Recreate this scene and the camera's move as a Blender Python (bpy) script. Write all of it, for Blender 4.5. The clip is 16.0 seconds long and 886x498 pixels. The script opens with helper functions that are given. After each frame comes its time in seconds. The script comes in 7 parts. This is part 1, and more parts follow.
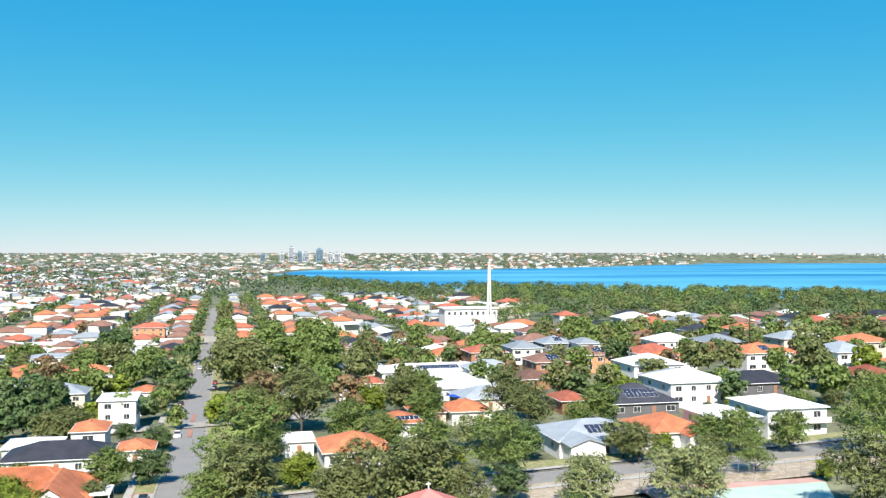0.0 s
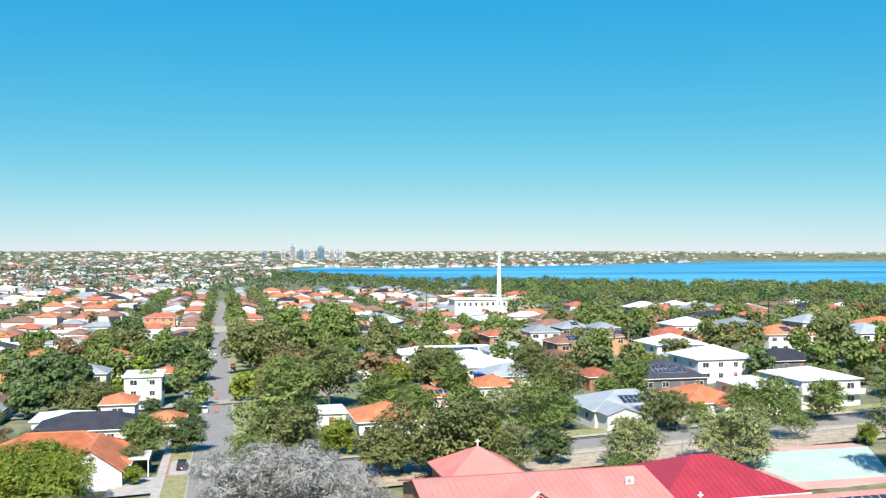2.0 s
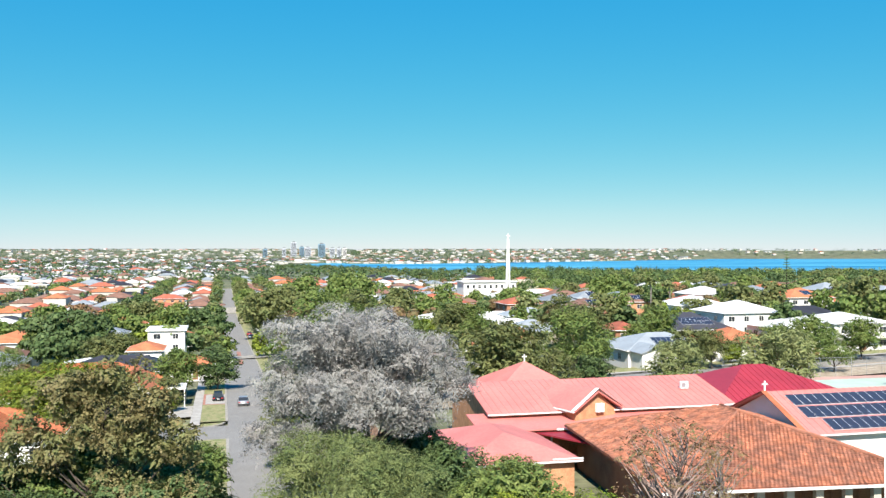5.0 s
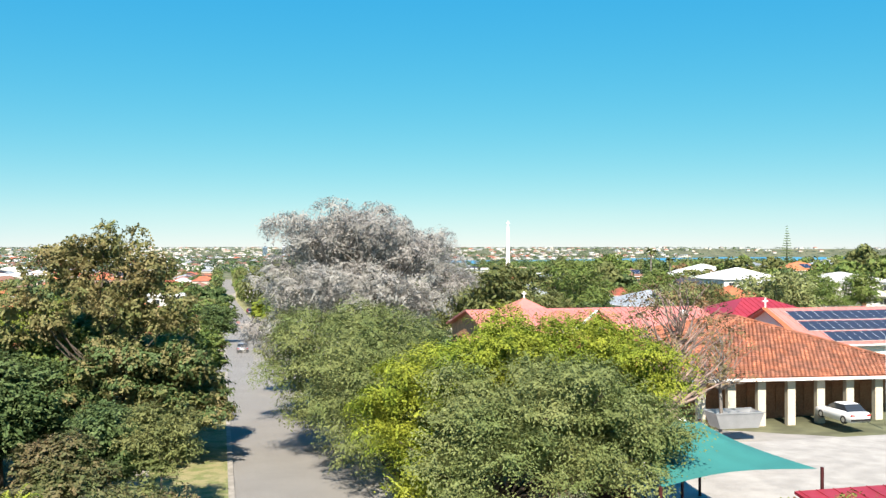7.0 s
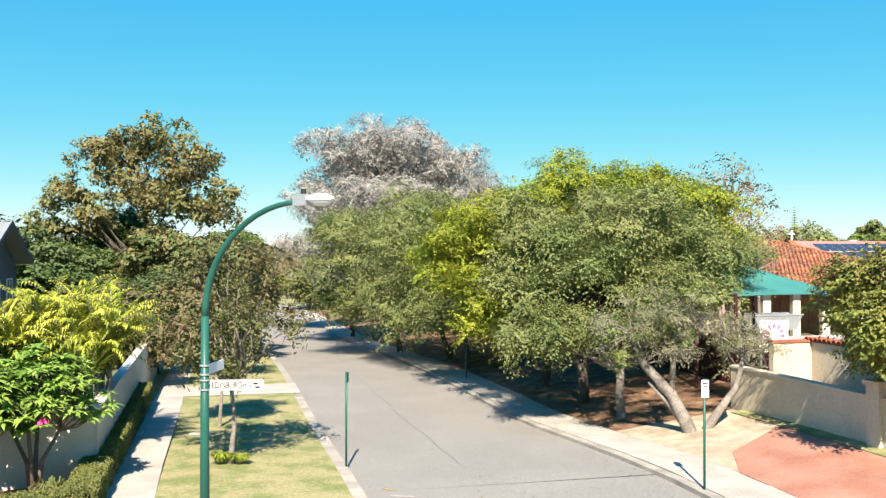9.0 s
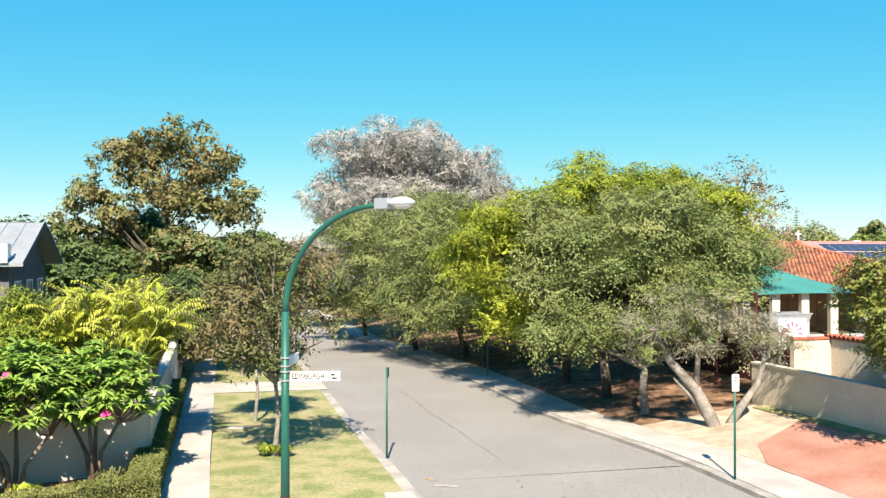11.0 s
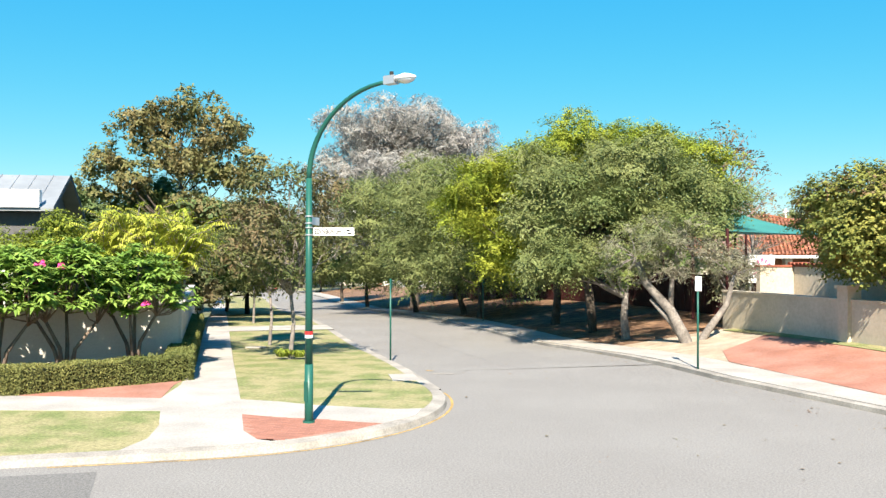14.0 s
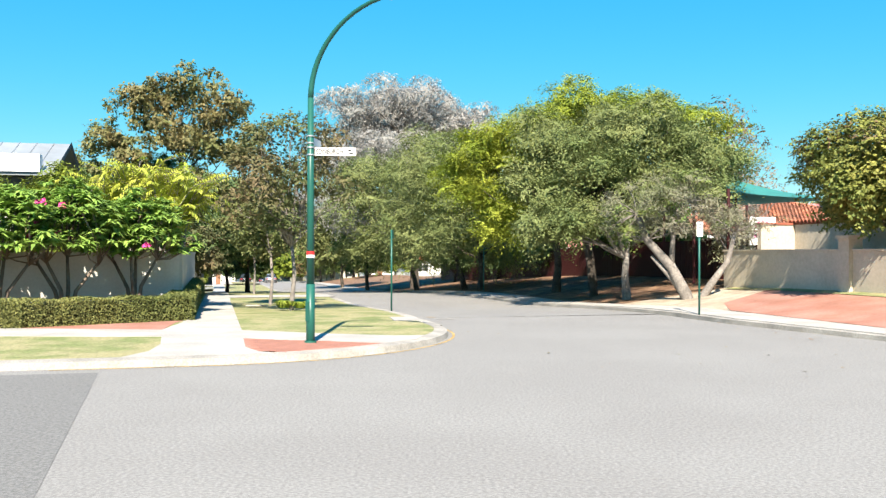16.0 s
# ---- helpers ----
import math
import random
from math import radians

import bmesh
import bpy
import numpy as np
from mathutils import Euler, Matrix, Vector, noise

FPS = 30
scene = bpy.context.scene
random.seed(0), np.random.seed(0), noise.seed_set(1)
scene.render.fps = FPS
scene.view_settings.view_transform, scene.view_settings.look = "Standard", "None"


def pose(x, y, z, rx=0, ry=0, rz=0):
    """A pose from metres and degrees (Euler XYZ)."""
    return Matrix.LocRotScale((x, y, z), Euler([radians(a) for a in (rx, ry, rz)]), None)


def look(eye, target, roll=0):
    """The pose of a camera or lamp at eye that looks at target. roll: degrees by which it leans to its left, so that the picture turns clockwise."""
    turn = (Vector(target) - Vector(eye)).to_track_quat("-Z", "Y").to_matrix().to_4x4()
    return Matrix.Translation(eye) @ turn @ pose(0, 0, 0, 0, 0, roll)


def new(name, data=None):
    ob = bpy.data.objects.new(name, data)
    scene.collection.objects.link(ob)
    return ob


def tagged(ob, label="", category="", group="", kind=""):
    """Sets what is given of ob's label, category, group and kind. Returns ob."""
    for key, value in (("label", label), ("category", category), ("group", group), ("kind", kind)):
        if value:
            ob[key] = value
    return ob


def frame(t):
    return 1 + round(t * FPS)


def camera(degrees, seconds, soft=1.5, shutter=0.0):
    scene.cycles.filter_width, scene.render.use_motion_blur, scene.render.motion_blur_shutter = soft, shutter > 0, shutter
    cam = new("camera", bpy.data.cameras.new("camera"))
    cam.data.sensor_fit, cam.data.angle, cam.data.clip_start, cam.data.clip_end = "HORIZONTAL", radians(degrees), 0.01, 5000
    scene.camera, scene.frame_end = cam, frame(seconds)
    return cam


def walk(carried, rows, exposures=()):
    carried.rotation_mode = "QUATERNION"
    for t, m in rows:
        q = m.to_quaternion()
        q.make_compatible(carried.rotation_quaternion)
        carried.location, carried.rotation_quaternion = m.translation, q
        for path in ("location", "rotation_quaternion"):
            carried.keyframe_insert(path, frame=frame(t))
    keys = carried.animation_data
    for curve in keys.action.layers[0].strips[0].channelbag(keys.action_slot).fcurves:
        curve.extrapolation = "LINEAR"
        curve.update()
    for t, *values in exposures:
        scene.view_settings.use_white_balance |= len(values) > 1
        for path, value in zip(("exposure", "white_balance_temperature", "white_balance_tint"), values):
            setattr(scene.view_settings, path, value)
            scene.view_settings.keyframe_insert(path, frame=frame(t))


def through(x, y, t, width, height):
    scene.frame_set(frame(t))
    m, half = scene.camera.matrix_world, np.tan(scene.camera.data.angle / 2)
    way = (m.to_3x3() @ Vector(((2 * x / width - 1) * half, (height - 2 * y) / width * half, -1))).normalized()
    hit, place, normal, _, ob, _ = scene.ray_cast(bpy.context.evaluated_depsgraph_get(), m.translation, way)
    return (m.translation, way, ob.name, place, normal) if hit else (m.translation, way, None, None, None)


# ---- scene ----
# camera: a drone that sinks from 40 m to eye height, facing one way
cam = camera(52.0, 16.0, soft=1.4)
PATH = [  # seconds, x, y, z, yaw, pitch, roll
    (0, 0.32, -1.09, 39.58, 0.00, 0.20, -0.00),
    (0.5, -0.78, -0.93, 38.04, -0.00, 0.20, -0.00),
    (1, -2.37, -0.76, 36.54, -0.00, 0.19, -0.00),
    (1.5, -4.32, -0.58, 35.08, -0.01, 0.18, -0.01),
    (2, -6.49, -0.35, 33.57, -0.01, 0.17, -0.01),
    (2.5, -8.70, -0.09, 32.17, -0.02, 0.16, -0.00),
    (3, -10.85, 0.15, 30.36, -0.03, 0.16, 0.00),
    (3.5, -12.46, 0.35, 28.26, -0.04, 0.15, 0.00),
    (4, -12.99, 0.50, 26.10, -0.05, 0.15, 0.01),
    (4.2, -13.03, 0.55, 25.26, -0.05, 0.15, 0.01),
    (6.3, -12.70, 0.96, 16.16, -0.05, 0.15, 0.01),
    (6.5, -12.71, 1.00, 15.31, -0.05, 0.15, 0.01),
    (7, -12.85, 1.13, 13.18, -0.05, 0.15, 0.01),
    (7.5, -12.96, 1.22, 11.07, -0.05, 0.15, 0.01),
    (8, -13.34, 1.05, 9.12, -0.05, 0.17, 0.01),
    (8.5, -14.28, 1.00, 7.47, -0.05, 0.20, 0.01),
    (9, -15.65, 0.95, 6.12, -0.05, 0.22, 0.01),
    (9.5, -16.45, 0.88, 5.87, -0.05, 0.22, 0.01),
    (9.7, -16.56, 0.82, 5.91, -0.05, 0.22, 0.01),
    (11.8, -16.76, -1.14, 6.13, -0.07, 0.23, 0.01),
    (12, -16.74, -1.52, 6.09, -0.07, 0.23, 0.01),
    (12.5, -16.73, -2.72, 5.94, -0.07, 0.23, 0.00),
    (13, -16.71, -3.22, 5.32, -0.08, 0.23, 0.00),
    (13.5, -16.71, -3.29, 4.47, -0.08, 0.23, -0.00),
    (14, -16.68, -3.25, 3.60, -0.07, 0.23, -0.00),
    (14.5, -16.68, -3.23, 3.02, -0.07, 0.23, -0.00),
    (15, -16.71, -3.22, 2.55, -0.07, 0.23, -0.00),
    (15.5, -16.71, -3.23, 2.22, -0.07, 0.23, 0.00),
    (16, -16.72, -3.22, 1.97, -0.08, 0.23, 0.00),
]
walk(cam, [(t, pose(x, y, z, 90 + pitch, roll, yaw)) for t, x, y, z, yaw, pitch, roll in PATH],
     exposures=[(0.0, 1.09, 6400, 11), (4.0, 1.09, 6450, 11), (7.0, 1.27, 6950, 12), (8.5, 1.47, 7350, 13), (9.5, 1.52, 7350, 13), (13.0, 1.51, 7250, 13), (14.5, 1.55, 7000, 11), (16.0, 1.58, 6950, 11)])

# ---- light ----
SUN_UP = radians(43)
world = bpy.data.worlds.new("world")
scene.world = world
world.use_nodes = True
_wn = world.node_tree.nodes
_sky = _wn.new("ShaderNodeTexSky")
_sky.sky_type, _sky.sun_disc = "NISHITA", False
_sky.sun_elevation, _sky.sun_rotation = SUN_UP, math.pi
_sky.altitude, _sky.air_density, _sky.dust_density, _sky.ozone_density = 0, 0.8, 0.0, 2.5
_hsv = _wn.new("ShaderNodeHueSaturation")
_hsv.inputs["Saturation"].default_value = 1.26
_tint = _wn.new("ShaderNodeMix")
_tint.data_type, _tint.blend_type = "RGBA", "MULTIPLY"
_tint.inputs["Factor"].default_value, _tint.inputs["B"].default_value = 1.0, (0.78, 1.08, 1.07, 1)
world.node_tree.links.new(_sky.outputs[0], _tint.inputs["A"])
world.node_tree.links.new(_tint.outputs["Result"], _hsv.inputs["Color"])
# the sky's deep blue overhead pales only gently towards the skyline: each colour gets its own falloff
_split, _join = _wn.new("ShaderNodeSeparateColor"), _wn.new("ShaderNodeCombineColor")
world.node_tree.links.new(_hsv.outputs[0], _split.inputs[0])
for _i, (_from, _power, _gain) in enumerate(((0, 0.91, 0.775), (1, 0.50, 1.615), (1, 0.08, 4.56))):
    _pw, _gn = _wn.new("ShaderNodeMath"), _wn.new("ShaderNodeMath")
    _pw.operation, _gn.operation = "POWER", "MULTIPLY"
    _pw.inputs[1].default_value, _gn.inputs[1].default_value = _power, _gain
    world.node_tree.links.new(_split.outputs[_from], _pw.inputs[0])
    world.node_tree.links.new(_pw.outputs[0], _gn.inputs[0])
    world.node_tree.links.new(_gn.outputs[0], _join.inputs[_i])
world.node_tree.links.new(_join.outputs[0], _wn["Background"].inputs[0])
_wn["Background"].inputs[1].default_value = 0.0725
sun = new("sun", bpy.data.lights.new("sun", "SUN"))
sun.data.energy, sun.data.angle, sun.data.color = 5.0, radians(0.53), (1.0, 0.93, 0.83)
sun.matrix_world = look((0, -30, 60), (0.6, -30 + 60 * math.cos(SUN_UP) / math.sin(SUN_UP), 0))

# ---- materials ----
def mat(name, colour, rough=0.8, metal=0.0, vary=0.25, scale=1.0, fine=40.0, bump=0.2, bump_scale=30.0, island=0.0, objrand=0.0, spec=0.3, second=None, second_scale=0.3, second_amount=0.5):
    """A surface with variation at two scales, a fine relief and, where given, a second colour in patches."""
    m = bpy.data.materials.new(name)
    m.use_nodes = True
    nt = m.node_tree
    N, L = nt.nodes, nt.links
    b = N["Principled BSDF"]
    b.inputs["Roughness"].default_value, b.inputs["Metallic"].default_value = rough, metal
    b.inputs["Specular IOR Level"].default_value = spec
    tc = N.new("ShaderNodeTexCoord")
    def noise_at(sc, detail=4.0):
        n = N.new("ShaderNodeTexNoise")
        n.inputs["Scale"].default_value, n.inputs["Detail"].default_value = sc, detail
        L.new(tc.outputs["Object"], n.inputs["Vector"])
        return n.outputs["Fac"]
    def mixc(kind, fac, a, bb):
        x = N.new("ShaderNodeMix")
        x.data_type, x.blend_type = "RGBA", kind
        for sock, val in ((x.inputs["Factor"], fac), (x.inputs["A"], a), (x.inputs["B"], bb)):
            if hasattr(val, "links"):
                L.new(val, sock)
            else:
                sock.default_value = val
        return x.outputs["Result"]
    def remap(fac, lo, hi, a=0.35, z=0.65):
        r = N.new("ShaderNodeMapRange")
        r.inputs["From Min"].default_value, r.inputs["From Max"].default_value = a, z
        r.inputs["To Min"].default_value, r.inputs["To Max"].default_value = lo, hi
        L.new(fac, r.inputs["Value"])
        return r.outputs["Result"]
    def grey(v):
        c = N.new("ShaderNodeCombineColor")
        for i in range(3):
            L.new(v, c.inputs[i])
        return c.outputs[0]
    base = (*colour, 1)
    if second:
        base = mixc("MIX", remap(noise_at(second_scale, 6.0), 0, 1, 0.5 - 0.5 * (1 - second_amount) * 0.3 - 0.04, 0.62 - 0.1 * second_amount), base, (*second, 1))
    if vary:
        base = mixc("MULTIPLY", 1.0, base, grey(remap(noise_at(scale), 1 - vary, 1 + vary * 0.6)))
        base = mixc("MULTIPLY", 1.0, base, grey(remap(noise_at(fine, 2.0), 1 - vary * 0.7, 1 + vary * 0.5)))
    for amount, out in ((island, "isl"), (objrand, "obj")):
        if amount:
            if out == "isl":
                g = N.new("ShaderNodeNewGeometry").outputs["Random Per Island"]
            else:
                g = N.new("ShaderNodeObjectInfo").outputs["Random"]
            base = mixc("MULTIPLY", 1.0, base, grey(remap(g, 1 - amount, 1 + amount, 0, 1)))
    if hasattr(base, "links"):
        L.new(base, b.inputs["Base Color"])
    else:
        b.inputs["Base Color"].default_value = base
    if bump:
        bp = N.new("ShaderNodeBump")
        bp.inputs["Strength"].default_value, bp.inputs["Distance"].default_value = bump, 0.03
        L.new(noise_at(bump_scale, 3.0), bp.inputs["Height"])
        L.new(bp.outputs[0], b.inputs["Normal"])
    return m


def leaf(name, colour, other, through=0.35, vary=0.35):
    """Leaves: two hues mixed leaf by leaf, a darker and lighter spread, light through the blade."""
    m = bpy.data.materials.new(name)
    m.use_nodes = True
    nt = m.node_tree
    N, L = nt.nodes, nt.links
    b, out = N["Principled BSDF"], N["Material Output"]
    b.inputs["Roughness"].default_value, b.inputs["Specular IOR Level"].default_value = 0.6, 0.2
    geo = N.new("ShaderNodeNewGeometry")
    tc = N.new("ShaderNodeTexCoord")
    no = N.new("ShaderNodeTexNoise")
    no.inputs["Scale"].default_value, no.inputs["Detail"].default_value = 0.45, 3.0
    L.new(tc.outputs["Object"], no.inputs["Vector"])
    add = N.new("ShaderNodeMath")
    add.operation = "MULTIPLY_ADD"
    L.new(geo.outputs["Random Per Island"], add.inputs[0])
    add.inputs[1].default_value = 0.5
    rng = N.new("ShaderNodeMapRange")
    rng.inputs["From Min"].default_value, rng.inputs["From Max"].default_value = 0.35, 0.65
    rng.inputs["To Min"].default_value, rng.inputs["To Max"].default_value = -0.15, 0.65
    L.new(no.outputs["Fac"], rng.inputs["Value"])
    L.new(rng.outputs[0], add.inputs[2])
    mix = N.new("ShaderNodeMix")
    mix.data_type = "RGBA"
    L.new(add.outputs[0], mix.inputs["Factor"])
    mix.inputs["A"].default_value, mix.inputs["B"].default_value = (*colour, 1), (*other, 1)
    hs = N.new("ShaderNodeHueSaturation")
    mr = N.new("ShaderNodeMapRange")
    mr.inputs["To Min"].default_value, mr.inputs["To Max"].default_value = 1 - vary, 1 + vary
    L.new(geo.outputs["Random Per Island"], mr.inputs["Value"])
    L.new(mix.outputs["Result"], hs.inputs["Color"])
    no2 = N.new("ShaderNodeTexNoise")
    no2.inputs["Scale"].default_value, no2.inputs["Detail"].default_value = 1.9, 2.0
    L.new(tc.outputs["Object"], no2.inputs["Vector"])
    mr2 = N.new("ShaderNodeMapRange")
    mr2.inputs["From Min"].default_value, mr2.inputs["From Max"].default_value = 0.3, 0.7
    mr2.inputs["To Min"].default_value, mr2.inputs["To Max"].default_value = 0.8, 1.2
    L.new(no2.outputs["Fac"], mr2.inputs["Value"])
    both = N.new("ShaderNodeMath")
    both.operation = "MULTIPLY"
    L.new(mr.outputs[0], both.inputs[0])
    L.new(mr2.outputs[0], both.inputs[1])
    L.new(both.outputs[0], hs.inputs["Value"])
    L.new(hs.outputs[0], b.inputs["Base Color"])
    tr = N.new("ShaderNodeBsdfTranslucent")
    L.new(hs.outputs[0], tr.inputs["Color"])
    ms = N.new("ShaderNodeMixShader")
    ms.inputs[0].default_value = through
    L.new(b.outputs[0], ms.inputs[1])
    L.new(tr.outputs[0], ms.inputs[2])
    L.new(ms.outputs[0], out.inputs["Surface"])
    return m


ASPHALT = mat("asphalt", (0.226, 0.221, 0.207), 0.92, vary=0.24, scale=26, fine=75, bump=0.2, bump_scale=90, second=(0.210, 0.204, 0.191), second_scale=0.3)
CAR_PARK = mat("pale_asphalt", (0.285, 0.275, 0.255), 0.92, vary=0.14, scale=0.6, fine=30, bump=0.1, bump_scale=60)
ASPHALT_OLD = mat("asphalt_dark", (0.158, 0.156, 0.147), 0.9, vary=0.28, scale=24, fine=70, bump=0.2, bump_scale=85)
CONCRETE = mat("concrete", (0.345, 0.33, 0.30), 0.9, vary=0.16, scale=0.8, fine=20, bump=0.1)
KERB = mat("kerb_concrete", (0.30, 0.283, 0.25), 0.9, vary=0.25, scale=1.2, fine=25, bump=0.15)
LAWN = mat("lawn", (0.165, 0.195, 0.072), 0.95, vary=0.25, scale=14, fine=50, bump=0.4, bump_scale=70, second=(0.285, 0.262, 0.135), second_scale=1.1, second_amount=0.5)
DIRT = mat("sand_and_leaf_litter", (0.252, 0.155, 0.092), 0.95, vary=0.4, scale=2.5, fine=14, bump=0.6, bump_scale=20, second=(0.151, 0.088, 0.055), second_scale=0.9)
SAND = mat("pale_sand", (0.39, 0.335, 0.26), 0.95, vary=0.2, scale=2.0, fine=20, bump=0.4, bump_scale=20, second=(0.31, 0.255, 0.185), second_scale=0.8)
EARTH = mat("suburban_ground", (0.098, 0.116, 0.066), 0.95, vary=0.4, scale=0.05, fine=0.5, bump=0.0, second=(0.15, 0.155, 0.09), second_scale=0.02, second_amount=0.35)
BRICKPAVE = mat("red_paving", (0.303, 0.137, 0.096), 0.9, vary=0.15, scale=0.6, fine=12, bump=0.3, bump_scale=14, second=(0.348, 0.177, 0.133), second_scale=0.7)
LIMESTONE = mat("cream_render", (0.49, 0.43, 0.335), 0.9, vary=0.1, scale=0.6, fine=10, bump=0.15, bump_scale=12)
WHITEWALL = mat("pale_render", (0.459, 0.444, 0.399), 0.9, vary=0.08, scale=0.5, fine=15, bump=0.1)
WHITE = mat("white_paint", (0.672, 0.664, 0.638), 0.6, vary=0.05, scale=0.4, fine=5, bump=0.03)
CREAM = mat("cream_wall", (0.50, 0.45, 0.36), 0.85, vary=0.08, scale=0.4, fine=6, bump=0.05)
BRICK = mat("brown_brick", (0.286, 0.143, 0.084), 0.9, vary=0.2, scale=0.5, fine=8, bump=0.2)
ORANGE_BRICK = mat("orange_brick", (0.462, 0.235, 0.126), 0.9, vary=0.18, scale=1.5, fine=9, bump=0.2)
# charcoal stands in for verandah shade on the corner house's front
GREYWALL = mat("shade_darkened_grey_wall", (0.101, 0.101, 0.105), 0.85, vary=0.12, scale=0.5, fine=8, bump=0.1)
OLDTILE = mat("weathered_tile", (0.42, 0.155, 0.085), 0.9, vary=0.3, scale=1.2, fine=5, bump=0.4, bump_scale=6, second=(0.29, 0.125, 0.08), second_scale=0.8, objrand=0.2, island=0.28)
PINKROOF = mat("weathered_pink_steel", (0.510, 0.176, 0.154), 0.55, vary=0.10, scale=0.25, fine=3, bump=0.05, second=(0.528, 0.185, 0.158), second_scale=0.12)
REDROOF = mat("red_steel_sheet", (0.277, 0.029, 0.042), 0.45, vary=0.12, scale=0.3, fine=3, bump=0.05)
ROOF = {
    "orange": mat("orange_tile", (0.42, 0.145, 0.068), 0.85, vary=0.2, scale=0.5, fine=4, bump=0.4, bump_scale=5, objrand=0.15),
    "red": mat("red_brown_tile", (0.302, 0.092, 0.055), 0.85, vary=0.2, scale=0.5, fine=4, bump=0.4, bump_scale=5, objrand=0.25),
    "white": mat("white_steel_sheet", (0.672, 0.672, 0.655), 0.5, vary=0.05, scale=0.2, fine=2, bump=0.03),
    "grey": mat("blue_grey_steel_sheet", (0.252, 0.277, 0.294), 0.5, vary=0.1, scale=0.3, fine=2, bump=0.03, objrand=0.2),
    "dark": mat("charcoal_tile", (0.038, 0.038, 0.046), 0.6, vary=0.2, scale=0.4, fine=4, bump=0.2, objrand=0.3),
    "brown": mat("brown_tile", (0.168, 0.092, 0.067), 0.85, vary=0.2, scale=0.5, fine=4, bump=0.4, bump_scale=5, objrand=0.25),
}
WALLS = {"white": WHITE, "cream": CREAM, "brick": BRICK, "grey": GREYWALL, "orange": ORANGE_BRICK}
GLASS = mat("window_glass", (0.030, 0.035, 0.040), 0.08, vary=0, bump=0, spec=0.6)
PANEL = mat("solar_cell", (0.028, 0.033, 0.050), 0.15, vary=0.05, scale=2, fine=6, bump=0, spec=0.5)
ALU = mat("aluminium", (0.620, 0.630, 0.640), 0.35, metal=0.8, vary=0.05, bump=0)
STEEL = mat("galvanised_steel", (0.450, 0.460, 0.470), 0.45, metal=0.7, vary=0.1, bump=0)
GREENPAINT = mat("dark_green_paint", (0.012, 0.088, 0.068), 0.4, vary=0.1, scale=2, fine=30, bump=0.03)
BLACK = mat("black_rubber", (0.020, 0.020, 0.020), 0.8, vary=0.2, scale=3, bump=0.05)
SAIL = mat("green_shade_cloth", (0.029, 0.176, 0.164), 0.85, vary=0.08, scale=0.8, fine=60, bump=0.1, bump_scale=80)
# red taken darker to carry the tree shade on the school fence
FENCE = mat("shade_darkened_red_steel", (0.050, 0.010, 0.011), 0.55, vary=0.15, scale=1, fine=10, bump=0.05)
YELLOW = mat("yellow_line_paint", (0.420, 0.286, 0.101), 0.85, vary=0.45, scale=3, fine=20, bump=0.1)
SIGNWHITE = mat("white_sign", (0.689, 0.689, 0.672), 0.45, vary=0.03, bump=0)
INK = mat("black_lettering", (0.020, 0.020, 0.020), 0.6, vary=0, bump=0)
REDTAPE = mat("red_band", (0.420, 0.025, 0.025), 0.5, vary=0.05, bump=0)
BARK = mat("grey_brown_bark", (0.078, 0.065, 0.052), 0.95, vary=0.35, scale=3, fine=18, bump=0.6, bump_scale=14)
BARK_PALE = mat("pale_bark", (0.205, 0.185, 0.165), 0.95, vary=0.3, scale=3, fine=15, bump=0.5, bump_scale=14)
TWIG = mat("pinkish_bare_twig", (0.30, 0.225, 0.195), 0.9, vary=0.2, scale=3, fine=15, bump=0.3, bump_scale=14)
